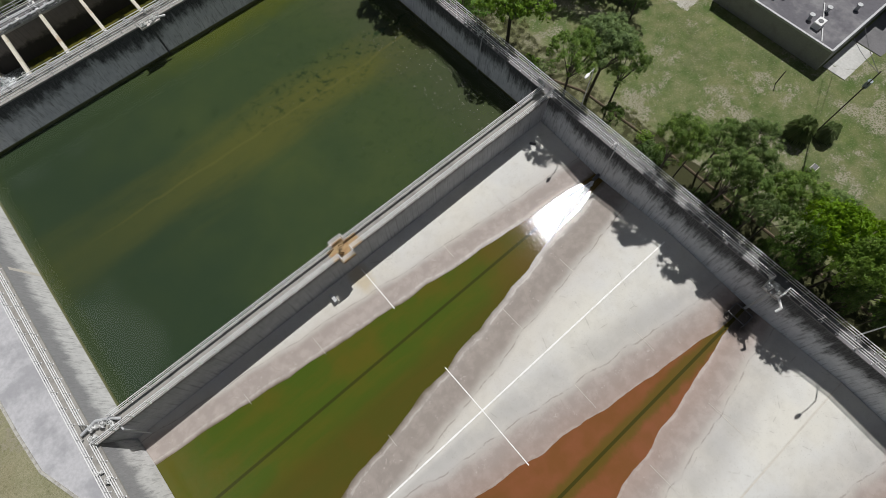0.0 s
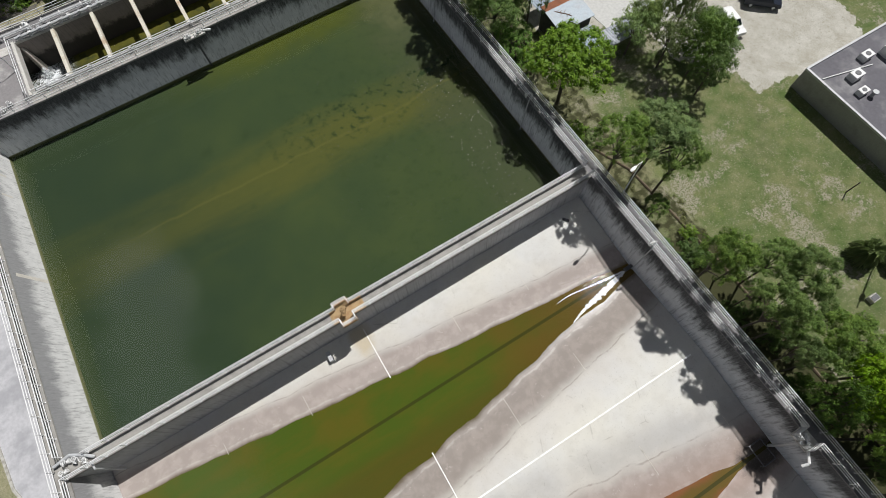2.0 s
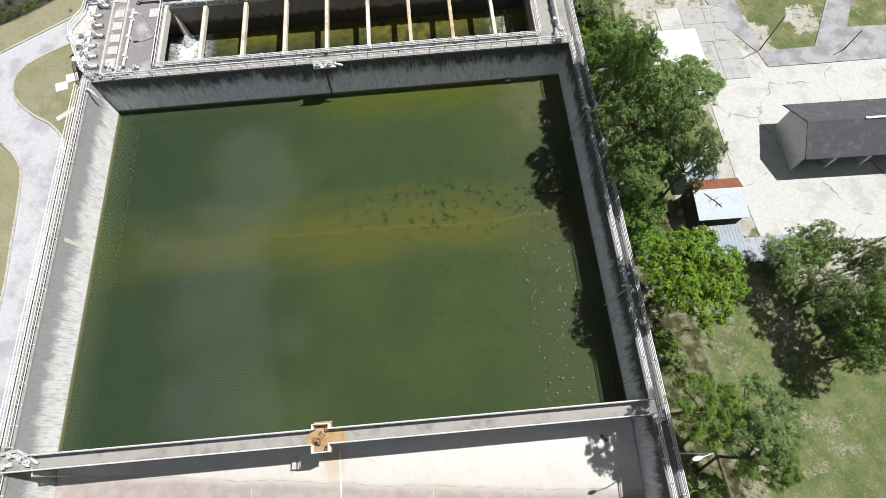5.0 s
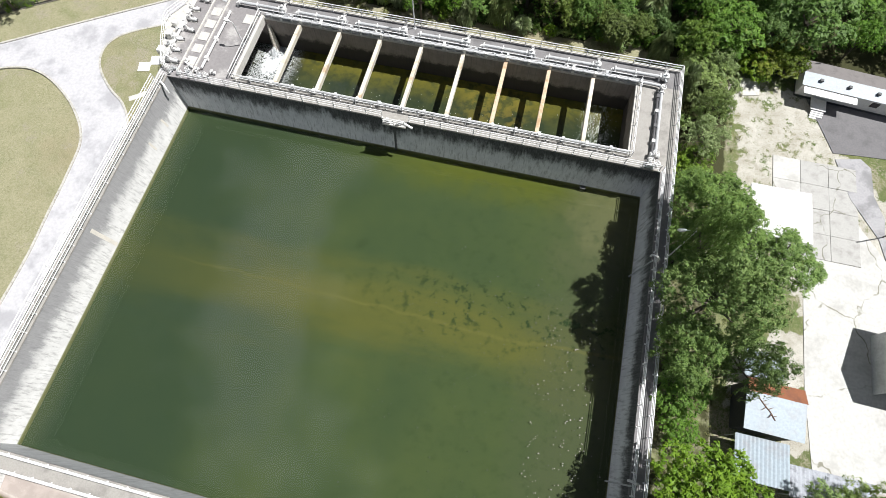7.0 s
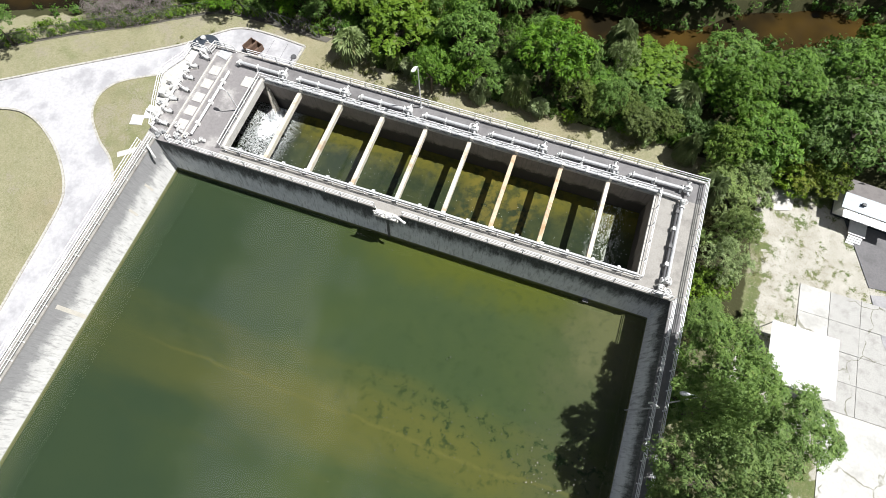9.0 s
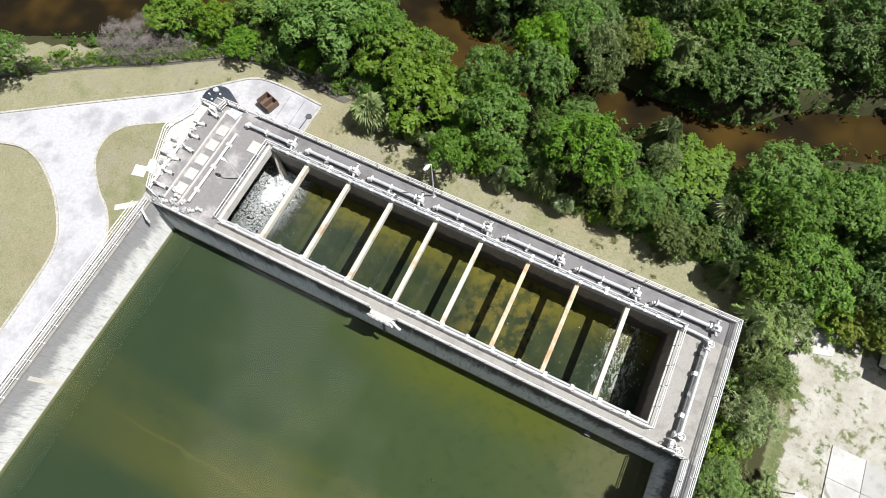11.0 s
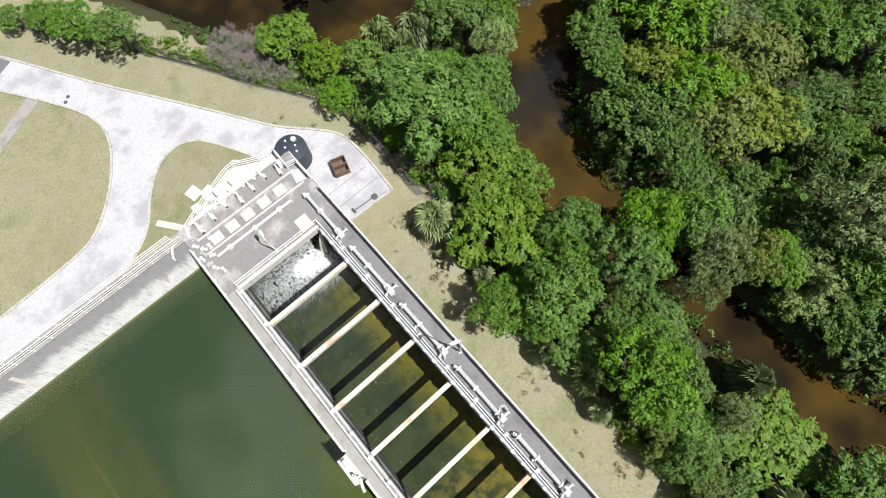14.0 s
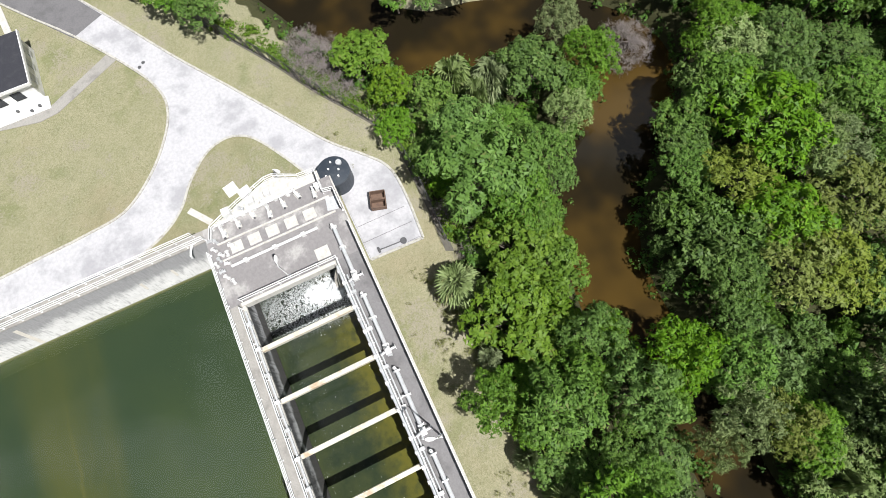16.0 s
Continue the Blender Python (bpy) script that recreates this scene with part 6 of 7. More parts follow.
for _ in range(420):
    r, a = abs(rs.gauss(0, 0.55)), rs.uniform(0, 6.283)
    q = Vector((-14.65 + r * math.cos(a), 75.45 + 1.5 * r * math.sin(a) - 0.2, TANK + 0.05 + max(0.0, 1.1 - 1.1 * r) * rs.random()))
    if q.y < 76.3:
        w = rs.uniform(0.03, 0.10)
        splash.tube(q, q + Vector((rs.gauss(0, 0.05), rs.gauss(0, 0.05), w)), w, 6, w * 0.5)
solid("inlet_splash", splash, M_FOAM, "mound of white spray where the stream lands", "spray", kind="stuff")
solid("inlet_jet", g, M_JET, "tan stream of water falling from the inlet", "water jet", kind="stuff")


def foam_ribbon(name, pts, widths, label, seed):
    """A streak of foam with ragged edges on the pool below the outlet."""
    rng, line, v, f = random.Random(seed), spline(pts, 40), [], []
    n = len(line)
    for k, p in enumerate(line):
        d = line[min(n - 1, k + 1)] - line[max(0, k - 1)]
        d = d / np.linalg.norm(d)
        w = float(np.interp(k / (n - 1), np.linspace(0, 1, len(widths)), widths))
        for side in (-1, 1):
            r = w * (0.72 + 0.5 * noise.noise((k * 0.16, side * 3.0, seed)) + rng.uniform(-0.14, 0.14)) * side
            x, y = p[0] - d[1] * r, p[1] + d[0] * r
            v.append((x, y, max(floor_z(x, y), POOL) + 0.03))
    f = [(2 * k, 2 * k + 2, 2 * k + 3, 2 * k + 1) for k in range(n - 1)]
    return tagged(part(name, Geo().add(v, f), M_FOAM), label, "foam", kind="stuff")


foam_ribbon("outfall_wash", [(32.5, 13.1), (30.6, 12.75), (28.2, 12.3), (26.2, 11.95), (24.4, 11.4)], (0.12, 0.42, 0.42, 0.22, 0.05), "bright white wash running down from the drain outlet", 10)
foam_ribbon("outfall_foam", [(32.4, 13.2), (30.2, 13.45), (28.0, 13.75), (25.8, 14.05), (24.2, 14.0)], (0.10, 0.20, 0.10, 0.07, 0.03), "thin white foam line below the drain outlet", 9)
solid("leaf_litter_mark", Geo().run([(30.2, 21.6, floor_z(30.2, 21.6) + 0.04), (30.7, 21.0, floor_z(30.7, 21.0) + 0.04)], 0.16, 6), M_DARKWALL, "dark clump of rubbish on the floor", "debris", kind="")

box = thing("utility_box", "small pale utility box standing in the lawn", "box", at=(51.5, -2.7, GROUND))
part("housing", Geo().box(-0.5, 0.5, -0.35, 0.35, 0, 0.55, 0.04), M_KERB, box)
part("lid", Geo().box(-0.42, 0.42, -0.27, 0.27, 0.55, 0.6, 0.02), M_DARKPIPE, box)
# transformer on the pole, wires
solid("transformer", Geo().tube((55.55, 0.0, 6.2), (55.55, 0.0, 7.1), 0.26, 12).box(55.2, 55.5, -0.08, 0.08, 6.5, 6.8), M_METAL, "pale blue transformer can on the utility pole", "transformer", kind="")
for k, (q, z) in enumerate((((66.0, 5.0), 2.4), ((68.5, 5.0), 2.4))):
    pts = [Vector((55.3, 0, 8.4)).lerp(Vector((*q, z)), s) - Vector((0, 0, 1.2 * s * (1 - s))) for s in np.linspace(0, 1, 9)]
    solid("power_cable", Geo().run(pts, 0.025, 4), M_DARKPIPE, "thin dark power cable slung to the building", "cable", kind="")


# ---- trees ----
def leaves(rng, centres, radii, count, size, lift=0.35, slim=0.8, top=-0.35, tuft=10):
    """Leaf clumps scattered over the skins of many small lobes."""
    k = rng.choice(len(centres), count, p=radii[:, 0] * radii[:, 1] / (radii[:, 0] * radii[:, 1]).sum())
    d = rng.normal(size=(count, 3))
    d /= np.linalg.norm(d, axis=1)[:, None]
    low = d[:, 2] < top
    d[low, 2] *= -1
    tufts = max(12, int(count / tuft))
    pick = rng.integers(0, tufts, count)
    d, k = d[:tufts][pick], k[:tufts][pick]
    core = centres[k] + d * radii[k] * (0.70 + 0.38 * rng.random((tufts, 1)))[pick]
    off = rng.normal(size=(count, 3)) * size * 1.5
    pos = core + off
    nrm = off / (size * 1.5) * 0.6 + d * 1.0 + rng.normal(size=(count, 3)) * 0.55 + np.array((0, 0, lift))
    nrm /= np.linalg.norm(nrm, axis=1)[:, None]
    a = np.cross(nrm, rng.normal(size=(count, 3)))
    a /= np.linalg.norm(a, axis=1)[:, None]
    b = np.cross(nrm, a)
    s = size * (0.55 + 0.9 * rng.random((count, 1)))
    v = np.stack([pos - a * s * slim - b * s * 0.8, pos + a * s * slim - b * s * 0.8, pos + b * s * 1.5], 1).reshape(-1, 3)
    return v, np.arange(count * 3).reshape(-1, 3)


def leaf_mesh(name, v, f, mat, shade=None):
    me = bpy.data.meshes.new(name)
    me.vertices.add(len(v))
    me.vertices.foreach_set("co", v.astype(np.float32).ravel())
    me.loops.add(len(f) * 3)
    me.loops.foreach_set("vertex_index", f.astype(np.int32).ravel())
    me.polygons.add(len(f))
    me.polygons.foreach_set("loop_start", np.arange(len(f), dtype=np.int32) * 3)
    me.materials.append(mat)
    if shade is not None:
        me.attributes.new("clump", "FLOAT", "POINT").data.foreach_set("value", shade.astype(np.float32))
    me.update(calc_edges=True)
    me.validate()
    return me


def clumps(rng, centres, radii, tufts, per, rho, size, slim=0.6, top=-0.25, wild=0.45):
    """Leaf sprays: domes of leaves sitting on the outer skins of the crown's lobes. Gives corners and one shade value a corner."""
    area = (radii[:, 0] * radii[:, 1]) ** 1.0
    k = rng.choice(len(centres), tufts * 6, p=area / area.sum())
    d = rng.normal(size=(tufts * 6, 3))
    d /= np.linalg.norm(d, axis=1)[:, None]
    d[d[:, 2] < top, 2] *= -1
    tc = centres[k] + d * radii[k] * (0.66 + 0.48 * rng.random((tufts * 6, 1)))
    buried = np.zeros(len(tc), bool)
    for c, r in zip(centres, radii):
        buried |= (((tc - c) / (r * 0.64)) ** 2).sum(1) < 1
    tc, d = tc[~buried][:tufts], d[~buried][:tufts]
    n = len(tc)
    pick = np.repeat(np.arange(n), per)
    ro = (rho * (0.6 + 0.8 * rng.random((n, 1))))[pick]
    u = d[pick] * 0.6 + np.array((0, 0, 0.35)) + rng.normal(size=(n * per, 3)) * 0.8
    u /= np.linalg.norm(u, axis=1)[:, None]
    pos = tc[pick] + u * ro * rng.random((n * per, 1)) ** 0.4
    nrm = u * 0.75 + d[pick] * 0.35 + np.array((0, 0, 0.4)) + rng.normal(size=(n * per, 3)) * wild
    nrm /= np.linalg.norm(nrm, axis=1)[:, None]
    a = np.cross(nrm, u + rng.normal(size=(n * per, 3)) * 0.6)
    a /= np.linalg.norm(a, axis=1)[:, None]
    b = np.cross(a, nrm)
    s = size * (0.6 + 0.8 * rng.random((n * per, 1)))
    v = np.stack([pos - a * s * slim - b * s * 0.8, pos + a * s * slim - b * s * 0.8, pos + b * s * 1.5], 1).reshape(-1, 3)
    return v, np.arange(n * per * 3).reshape(-1, 3), np.repeat(rng.random(n)[pick], 3)


def limbs(rng, h, ends, r=0.16, bark=None):
    g = Geo()
    fork = h * 0.45
    lean = Vector((rng.normal() * 0.2, rng.normal() * 0.2, fork))
    g.tube((0, 0, -0.3), lean, r, 7, r * 0.75)
    for e in ends:
        e = Vector(e)
        m = lean.lerp(e, 0.5) + Vector((rng.normal() * 0.15, rng.normal() * 0.15, 0.2))
        g.tube(lean, m, r * 0.5, 5, r * 0.35)
        g.tube(m, e, r * 0.35, 5, r * 0.12)
    return g


def tree(name, label, mat, h, rad, seed, lobes=16, tufts=320, per=15, rho=0.36, size=0.13, flat=0.75, slim=0.6, lob=(0.28, 0.5), group="trees", bark=None, spread=0.85, top=-0.25, thick=1.0, wild=0.45):
    rng = np.random.default_rng(seed)
    c, rr = [], []
    ch = rad * flat
    for k in range(lobes):
        a, d = k * 2.4 + rng.normal() * 0.35, math.sqrt((k + 0.5) / lobes) * rad * spread
        z = h - rad * 0.5 * sum(lob) * 0.9 - 1.5 * ch * (1 - math.sqrt(max(0.0, 1 - (d / rad) ** 2)) * (1 - 0.5 * rng.random() ** 1.5))
        c.append((d * math.cos(a), d * math.sin(a), z))
        s = rad * rng.uniform(*lob)
        rr.append((s, s * rng.uniform(0.8, 1.15), s * rng.uniform(0.75, 1.0)))
    c, rr = np.array(c), np.array(rr)
    t = thing(name, label, "tree", group)
    part("trunk", limbs(rng, h, [tuple(p) for p in c[rng.permutation(lobes)[:9]]], thick * (0.05 + 0.019 * h)), bark or M_BARK, t)
    v, f, shade = clumps(rng, c, rr, tufts, per, rho, size, slim, top, wild)
    part("crown", leaf_mesh("crown", v, f, mat, shade), None, t)
    return t


def palm(label, h, seed, n=30, reach=1.5):
    rng = np.random.default_rng(seed)
    t = thing("palm_tree", label, "palm", "palms")
    part("trunk", Geo().tube((0, 0, -0.3), (0.1, 0.05, h), 0.2, 8, 0.16), M_BARK, t)
    v, f = [], []
    for k in range(n):
        az, el = k * 2.39996 + rng.normal() * 0.8, math.radians(72 - 95 * (k / n) + rng.normal() * 12)
        out = Vector((math.cos(az) * math.cos(el), math.sin(az) * math.cos(el), math.sin(el)))
        side = Vector((-math.sin(az), math.cos(az), 0))
        up = out.cross(side) * -1
        hub = Vector((0.1, 0.05, h)) + out * reach * rng.uniform(0.3, 0.65)
        i = len(v)
        v += [tuple(Vector((0.1, 0.05, h)) + side * 0.02), tuple(Vector((0.1, 0.05, h)) - side * 0.02), tuple(hub)]
        f.append((i, i + 1, i + 2))
        for j in range(15):
            b = math.radians(-105 + 15 * j)
            d = out * math.cos(b) + side * math.sin(b)
            w = out * -math.sin(b) + side * math.cos(b)
            ln = reach * (0.62 + 0.28 * math.cos(b)) * rng.uniform(0.85, 1.1)
            mid, tip = hub + d * ln * 0.55 + w * 0, hub + d * ln - Vector((0, 0, rng.uniform(0.35, 0.95) * ln)) + up * 0.05
            i = len(v)
            v += [tuple(hub), tuple(mid + w * 0.16), tuple(tip), tuple(mid - w * 0.16)]
            f += [(i, i + 1, i + 2), (i, i + 2, i + 3)]
    part("crown", leaf_mesh("crown", np.array(v), np.array(f), L_PALM), None, t)
    return t


def stand(kind, x, y, z=GROUND, turn=0.0, s=1.0):
    return copy_thing(kind, pose(x, y, z, 0, 0, turn) @ Matrix.Scale(s, 4))


BROAD = [tree("broadleaf_tree", "broadleaf tree with a dense feathery green crown", L_BROAD, h, r, 10 + k, lobes=n, tufts=tf, group="trees of the wood", lob=lo, per=13, rho=0.34, size=0.118, wild=0.3)
         for k, (h, r, n, tf, lo) in enumerate(((7.5, 3.6, 44, 520, (0.16, 0.30)), (6.4, 3.0, 30, 400, (0.19, 0.34)), (8.6, 3.9, 50, 580, (0.15, 0.29)), (7.0, 3.4, 40, 490, (0.16, 0.31))))]
VIVID = [tree("vivid_green_tree", "broadleaf tree with a vivid bright green crown", L_VIVID, 6.6, 3.3, 25 + k, lobes=34, tufts=380, per=14, rho=0.34, size=0.14, slim=0.75, group="trees of the wood", lob=(0.16, 0.30)) for k in range(2)]
YELLOW = tree("yellow_green_tree", "tree with a pale yellow-green crown in the wood", L_YELLOW, 7.2, 3.2, 28, lobes=20, tufts=360, group="trees of the wood", lob=(0.22, 0.36), rho=0.32, size=0.12)
OLIVE = tree("olive_green_tree", "bushy olive-green tree at the wood's edge", L_OLIVE, 7.0, 3.2, 29, lobes=22, tufts=380, group="trees of the wood", lob=(0.22, 0.36), rho=0.3, size=0.115)
LARGE = [tree("large_leaved_tree", "dark tree with large glossy leaves beside the river", L_GLOSSY, 5.6, 3.5, 31 + k, lobes=36, lob=(0.14, 0.28), tufts=420, per=9, rho=0.38, size=0.18, slim=0.7, group="trees of the wood", wild=0.6) for k in range(2)]
GREY = [tree("willow_tree", "feathery grey-green tree at the water's edge", L_GREY, 6.4, 3.2, 41 + k, lobes=24, tufts=360, per=16, rho=0.34, size=0.12, slim=0.4, lob=(0.18, 0.34), group="trees of the wood", wild=0.6) for k in range(2)]
LIME = tree("lime_green_tree", "bright lime-green broadleaf tree beside the tank wall", L_LIME, 10.2, 4.2, 51, lobes=32, tufts=760, per=16, rho=0.36, size=0.13, lob=(0.2, 0.36), group="trees by the wall")
OAK = [tree("oak_tree", "tall dark green spreading tree beside the tank wall", L_OAK, h, r, 61 + k, lobes=26, tufts=950, per=20, rho=0.44, size=0.12, lob=(0.20, 0.36), group="trees by the wall", flat=1.2)
       for k, (h, r) in enumerate(((15.5, 5.0), (13.0, 5.6)))]
DARKOAK = tree("oak_tree", "dark green spreading tree crowding the tank wall", L_SHADE, 13.0, 5.2, 66, lobes=38, tufts=1100, per=15, rho=0.38, size=0.13, lob=(0.18, 0.34), group="trees by the wall", flat=1.1)
PINE = [tree("pine_tree", "tall pine with an open tufted crown", L_PINE, h, r, 71 + k, lobes=46, tufts=300, per=40, rho=0.42, size=0.125, slim=0.32, lob=(0.10, 0.19), group="pines by the wall", spread=0.98, flat=0.8, top=-0.1, thick=0.7, wild=0.4)
        for k, (h, r) in enumerate(((13.2, 3.5), (11.4, 3.0), (13.6, 3.8)))]
SHRUB = [tree("shrub", "low straggly green shrub", m, 2.2, 1.6, 81 + k, lobes=10, tufts=110, per=13, rho=0.28, size=0.11, group="shrubs", lob=(0.28, 0.45)) for k, m in enumerate((L_SHADE, L_GREY, L_LIME))]
DEAD = tree("bare_shrub", "leafless grey-brown thicket of bleached twigs", M_PALEBARK, 2.9, 2.6, 91, lobes=22, tufts=420, per=12, rho=0.5, size=0.24, slim=0.05, group="shrubs", bark=M_PALEBARK, top=-0.9, wild=1.5)
PALM = [palm("sabal palm with pale fan fronds at the wood's edge", h, 101 + k, n, r) for k, (h, n, r) in enumerate(((2.2, 64, 2.2), (3.0, 56, 1.9), (1.2, 50, 1.8)))]


def grow(kinds, rows, base=GROUND):
    """Puts trees at x, y with crown radius and height; the first use of a kind places the original itself."""
    for k, (x, y, r, h) in enumerate(rows):
        ob = kinds[k % len(kinds)]
        sr, sh = r / SIZE[ob.name][0], h / SIZE[ob.name][1]
        m = pose(x, y, base, 0, 0, 137 * k + 40 * x) @ Matrix.Diagonal((sr, sr, sh, 1))
        if ob.name in STOOD:
            copy_thing(ob, m)
        else:
            ob.matrix_basis = m
            STOOD.add(ob.name)
        placed.append((x, y, r))


def wood_edge(x):
    return float(np.interp(x, [-60, -50, -36, -28, -20, -12, -8, 0, 36, 42, 48, 90], [77, 80.5, 86.4, 89.0, 89.4, 89.0, 87.3, 87.0, 85.4, 87, 89, 89]))


def deep(x, y, r):
    """Stands well inside the wood, off the river and the lawn, where crowns close up."""
    return river_gap(x, y) > river_half(x, y) + 1.15 * r and y > wood_edge(x) + 0.9 * r


# crown radius and height of the kinds that grow in the wood
SIZE, STOOD, placed = {}, set(), []
for kinds, sizes in ((BROAD, ((3.6, 7.5), (3.0, 6.4), (3.9, 8.6), (3.4, 7.0))), (VIVID, ((3.3, 6.6),) * 2), ([YELLOW], ((3.2, 7.2),)), ([OLIVE], ((3.2, 7.0),)), (LARGE, ((3.5, 5.6),) * 2), (GREY, ((3.2, 6.4),) * 2), (PALM, ((3.3, 4.2), (2.9, 4.9), (2.7, 3.0)))):
    for ob, size in zip(kinds, sizes):
        SIZE[ob.name] = size
LIME_ROWS = [(-37.7, 88.5, 4.5, 4.8), (-32.5, 89.8, 3.2, 4.8), (-28.2, 93.1, 3.5, 5.8)]
W_F = [(-27.4, 88.2, 2.5, 4.3), (-26.1, 104.2, 3.3, 7.3), (-24.6, 110.6, 3.5, 7.3), (-22.8, 125.7, 3.2, 6.3), (-21.8, 99.2, 3.5, 7.8), (-21.7, 94.2, 2.7, 7.3), (-21.7, 107.5, 2.9, 7.3), (-21.7, 122.7, 2.1, 5.3), (-18.8, 104.6, 2.2, 6.3), (-17.1, 93.2, 3.8, 8.3), (-17.1, 130.7, 4.1, 7.3), (-16.8, 100.0, 3.8, 8.3), (-15.4, 90.5, 2.5, 6.3), (-14.1, 120.5, 3.6, 7.3), (-13.7, 100.5, 2.3, 6.8), (-13.6, 95.6, 3.8, 8.8), (-13.6, 137.9, 4.6, 7.3), (-13.4, 115.3, 2.6, 5.3), (-11.9, 114.1, 3.4, 6.3), (-10.9, 96.1, 2.5, 7.3), (-9.7, 115.8, 2.6, 6.3), (-9.5, 121.6, 3.9, 8.3)]
W_F2 = [(-9.4, 113.1, 3.3, 6.3), (-8.4, 134.8, 3.7, 6.3), (-0.7, 120.4, 2.8, 7.3), (-0.0, 117.5, 3.0, 6.3), (1.7, 96.7, 2.3, 7.8), (1.8, 95.2, 3.5, 8.3), (2.5, 86.7, 3.6, 8.3), (2.7, 84.1, 2.2, 6.8), (2.7, 110.4, 3.1, 7.3), (4.2, 92.5, 2.7, 8.3), (4.7, 97.5, 2.5, 8.8), (5.6, 89.5, 2.7, 8.3), (6.2, 108.2, 2.5, 6.3), (6.3, 100.7, 4.0, 10.3), (6.5, 86.9, 3.1, 8.3), (7.6, 96.1, 2.7, 8.8), (8.0, 121.0, 3.5, 7.3), (9.1, 97.9, 2.5, 8.8), (9.6, 95.0, 2.0, 8.3), (9.6, 104.6, 2.7, 7.3), (11.5, 91.9, 2.3, 6.3), (14.1, 93.5, 2.1, 6.3)]
W_F3 = [(14.7, 115.4, 3.4, 6.3), (15.8, 89.7, 2.9, 9.3), (16.9, 107.5, 3.7, 7.3), (23.3, 87.3, 2.4, 7.3), (31.2, 95.0, 2.4, 4.0), (35.3, 97.0, 2.8, 5.3), (35.6, 93.2, 3.4, 6.6), (37.1, 92.5, 3.4, 8.3), (41.0, 86.4, 2.5, 7.3), (41.0, 87.8, 3.2, 6.3), (42.6, 96.6, 3.7, 7.3), (46.0, 88.3, 3.4, 8.3), (46.9, 96.6, 4.3, 8.3), (49.5, 90.6, 4.1, 8.3), (50.2, 99.8, 4.0, 8.3)]
W_P = [(-30.2, 96.4, 3.0, 5.3), (-28.1, 100.1, 3.0, 5.3), (-27.3, 90.5, 1.9, 3.3), (-26.3, 97.3, 2.2, 4.8), (-8.6, 86.6, 2.7, 3.6), (-5.4, 86.6, 1.4, 2.2), (-3.2, 86.4, 1.4, 2.2), (-0.9, 86.2, 1.4, 2.2), (8.5, 85.2, 2.3, 3.2), (12.7, 86.3, 2.3, 3.2), (15.9, 85.4, 1.5, 2.2), (21.0, 107.6, 2.5, 5.8), (23.0, 97.2, 2.4, 4.0), (32.0, 91.4, 2.3, 4.0), (33.4, 84.8, 2.5, 4.0), (36.4, 80.3, 2.3, 3.5), (27.6, 86.2, 2.1, 3.4)]
W_W = [(-30.4, 110.3, 3.2, 6.3), (-19.7, 105.0, 2.7, 7.3), (-18.7, 126.0, 3.9, 6.3), (-5.7, 124.2, 4.1, 7.3), (-4.0, 126.5, 3.1, 7.3), (12.6, 102.7, 3.8, 8.3), (14.2, 99.9, 2.4, 7.3), (19.6, 115.8, 5.2, 10.3), (20.7, 108.9, 3.3, 5.3), (23.6, 93.5, 2.1, 5.3), (38.5, 81.4, 3.4, 4.3), (40.4, 83.3, 2.5, 4.3)]
W_V = [(-17.0, 119.5, 2.7, 6.3), (-8.6, 93.5, 3.9, 6.3), (-5.9, 89.3, 2.1, 6.3), (-5.8, 95.6, 2.1, 5.8), (-4.1, 94.3, 1.9, 5.8), (-3.2, 90.2, 3.2, 7.3), (19.2, 91.8, 2.5, 7.3), (27.4, 94.6, 2.8, 3.6), (36.7, 85.2, 3.2, 6.8)]
W_Y = [(-5.7, 116.5, 3.0, 7.3), (1.1, 125.2, 3.7, 7.3), (4.6, 115.4, 3.2, 7.8), (6.1, 118.5, 3.3, 7.8), (15.5, 106.1, 2.6, 7.3), (46.7, 86.4, 3.2, 3.8)]
W_D = [(-8.5, 131.1, 3.2, 5.3), (-5.9, 108.9, 2.0, 3.8), (-4.4, 111.3, 3.0, 5.3), (-3.2, 106.9, 2.4, 3.8), (-0.8, 114.2, 3.3, 6.3), (-0.5, 106.1, 2.1, 3.8), (-0.2, 109.8, 3.2, 6.3), (7.5, 110.7, 2.6, 6.8), (10.5, 108.1, 2.8, 6.3), (11.5, 117.0, 2.2, 5.3), (17.7, 113.1, 2.8, 6.3), (20.9, 106.3, 3.6, 5.3), (23.6, 113.0, 3.1, 6.8), (25.0, 109.4, 4.8, 6.3), (25.4, 107.4, 2.7, 4.3), (26.6, 119.0, 4.6, 6.8), (29.4, 108.4, 3.5, 5.3), (30.0, 112.3, 5.1, 6.3), (31.0, 117.5, 3.7, 6.3), (32.4, 88.7, 3.5, 6.3), (33.4, 111.2, 3.9, 5.3)]
W_O = [(18.6, 88.4, 2.2, 6.0), (22.0, 86.9, 2.9, 6.6), (25.2, 87.8, 2.5, 6.6), (27.6, 86.0, 3.1, 6.2), (30.4, 87.0, 2.4, 6.0), (48.5, 85.3, 2.8, 6.3)]
for kinds, rows in ((BROAD, W_F + W_F2 + W_F3), (VIVID, W_V), ([YELLOW], W_Y), ([OLIVE], W_O), (LARGE, W_D), (GREY, W_W)):
    grow(kinds, [(x, y, r * (1.14 if deep(x, y, r) else 0.97), h * (0.88 if y < 92 else 1.0)) for x, y, r, h in rows])
grow(PALM, W_P)
for x, y, r, h in LIME_ROWS:
    copy_thing(VIVID[0], pose(x, y, GROUND, 0, 0, 30 * x) @ Matrix.Diagonal((r / 3.3, r / 3.3, h / 6.6, 1)))
    placed.append((x, y, r))
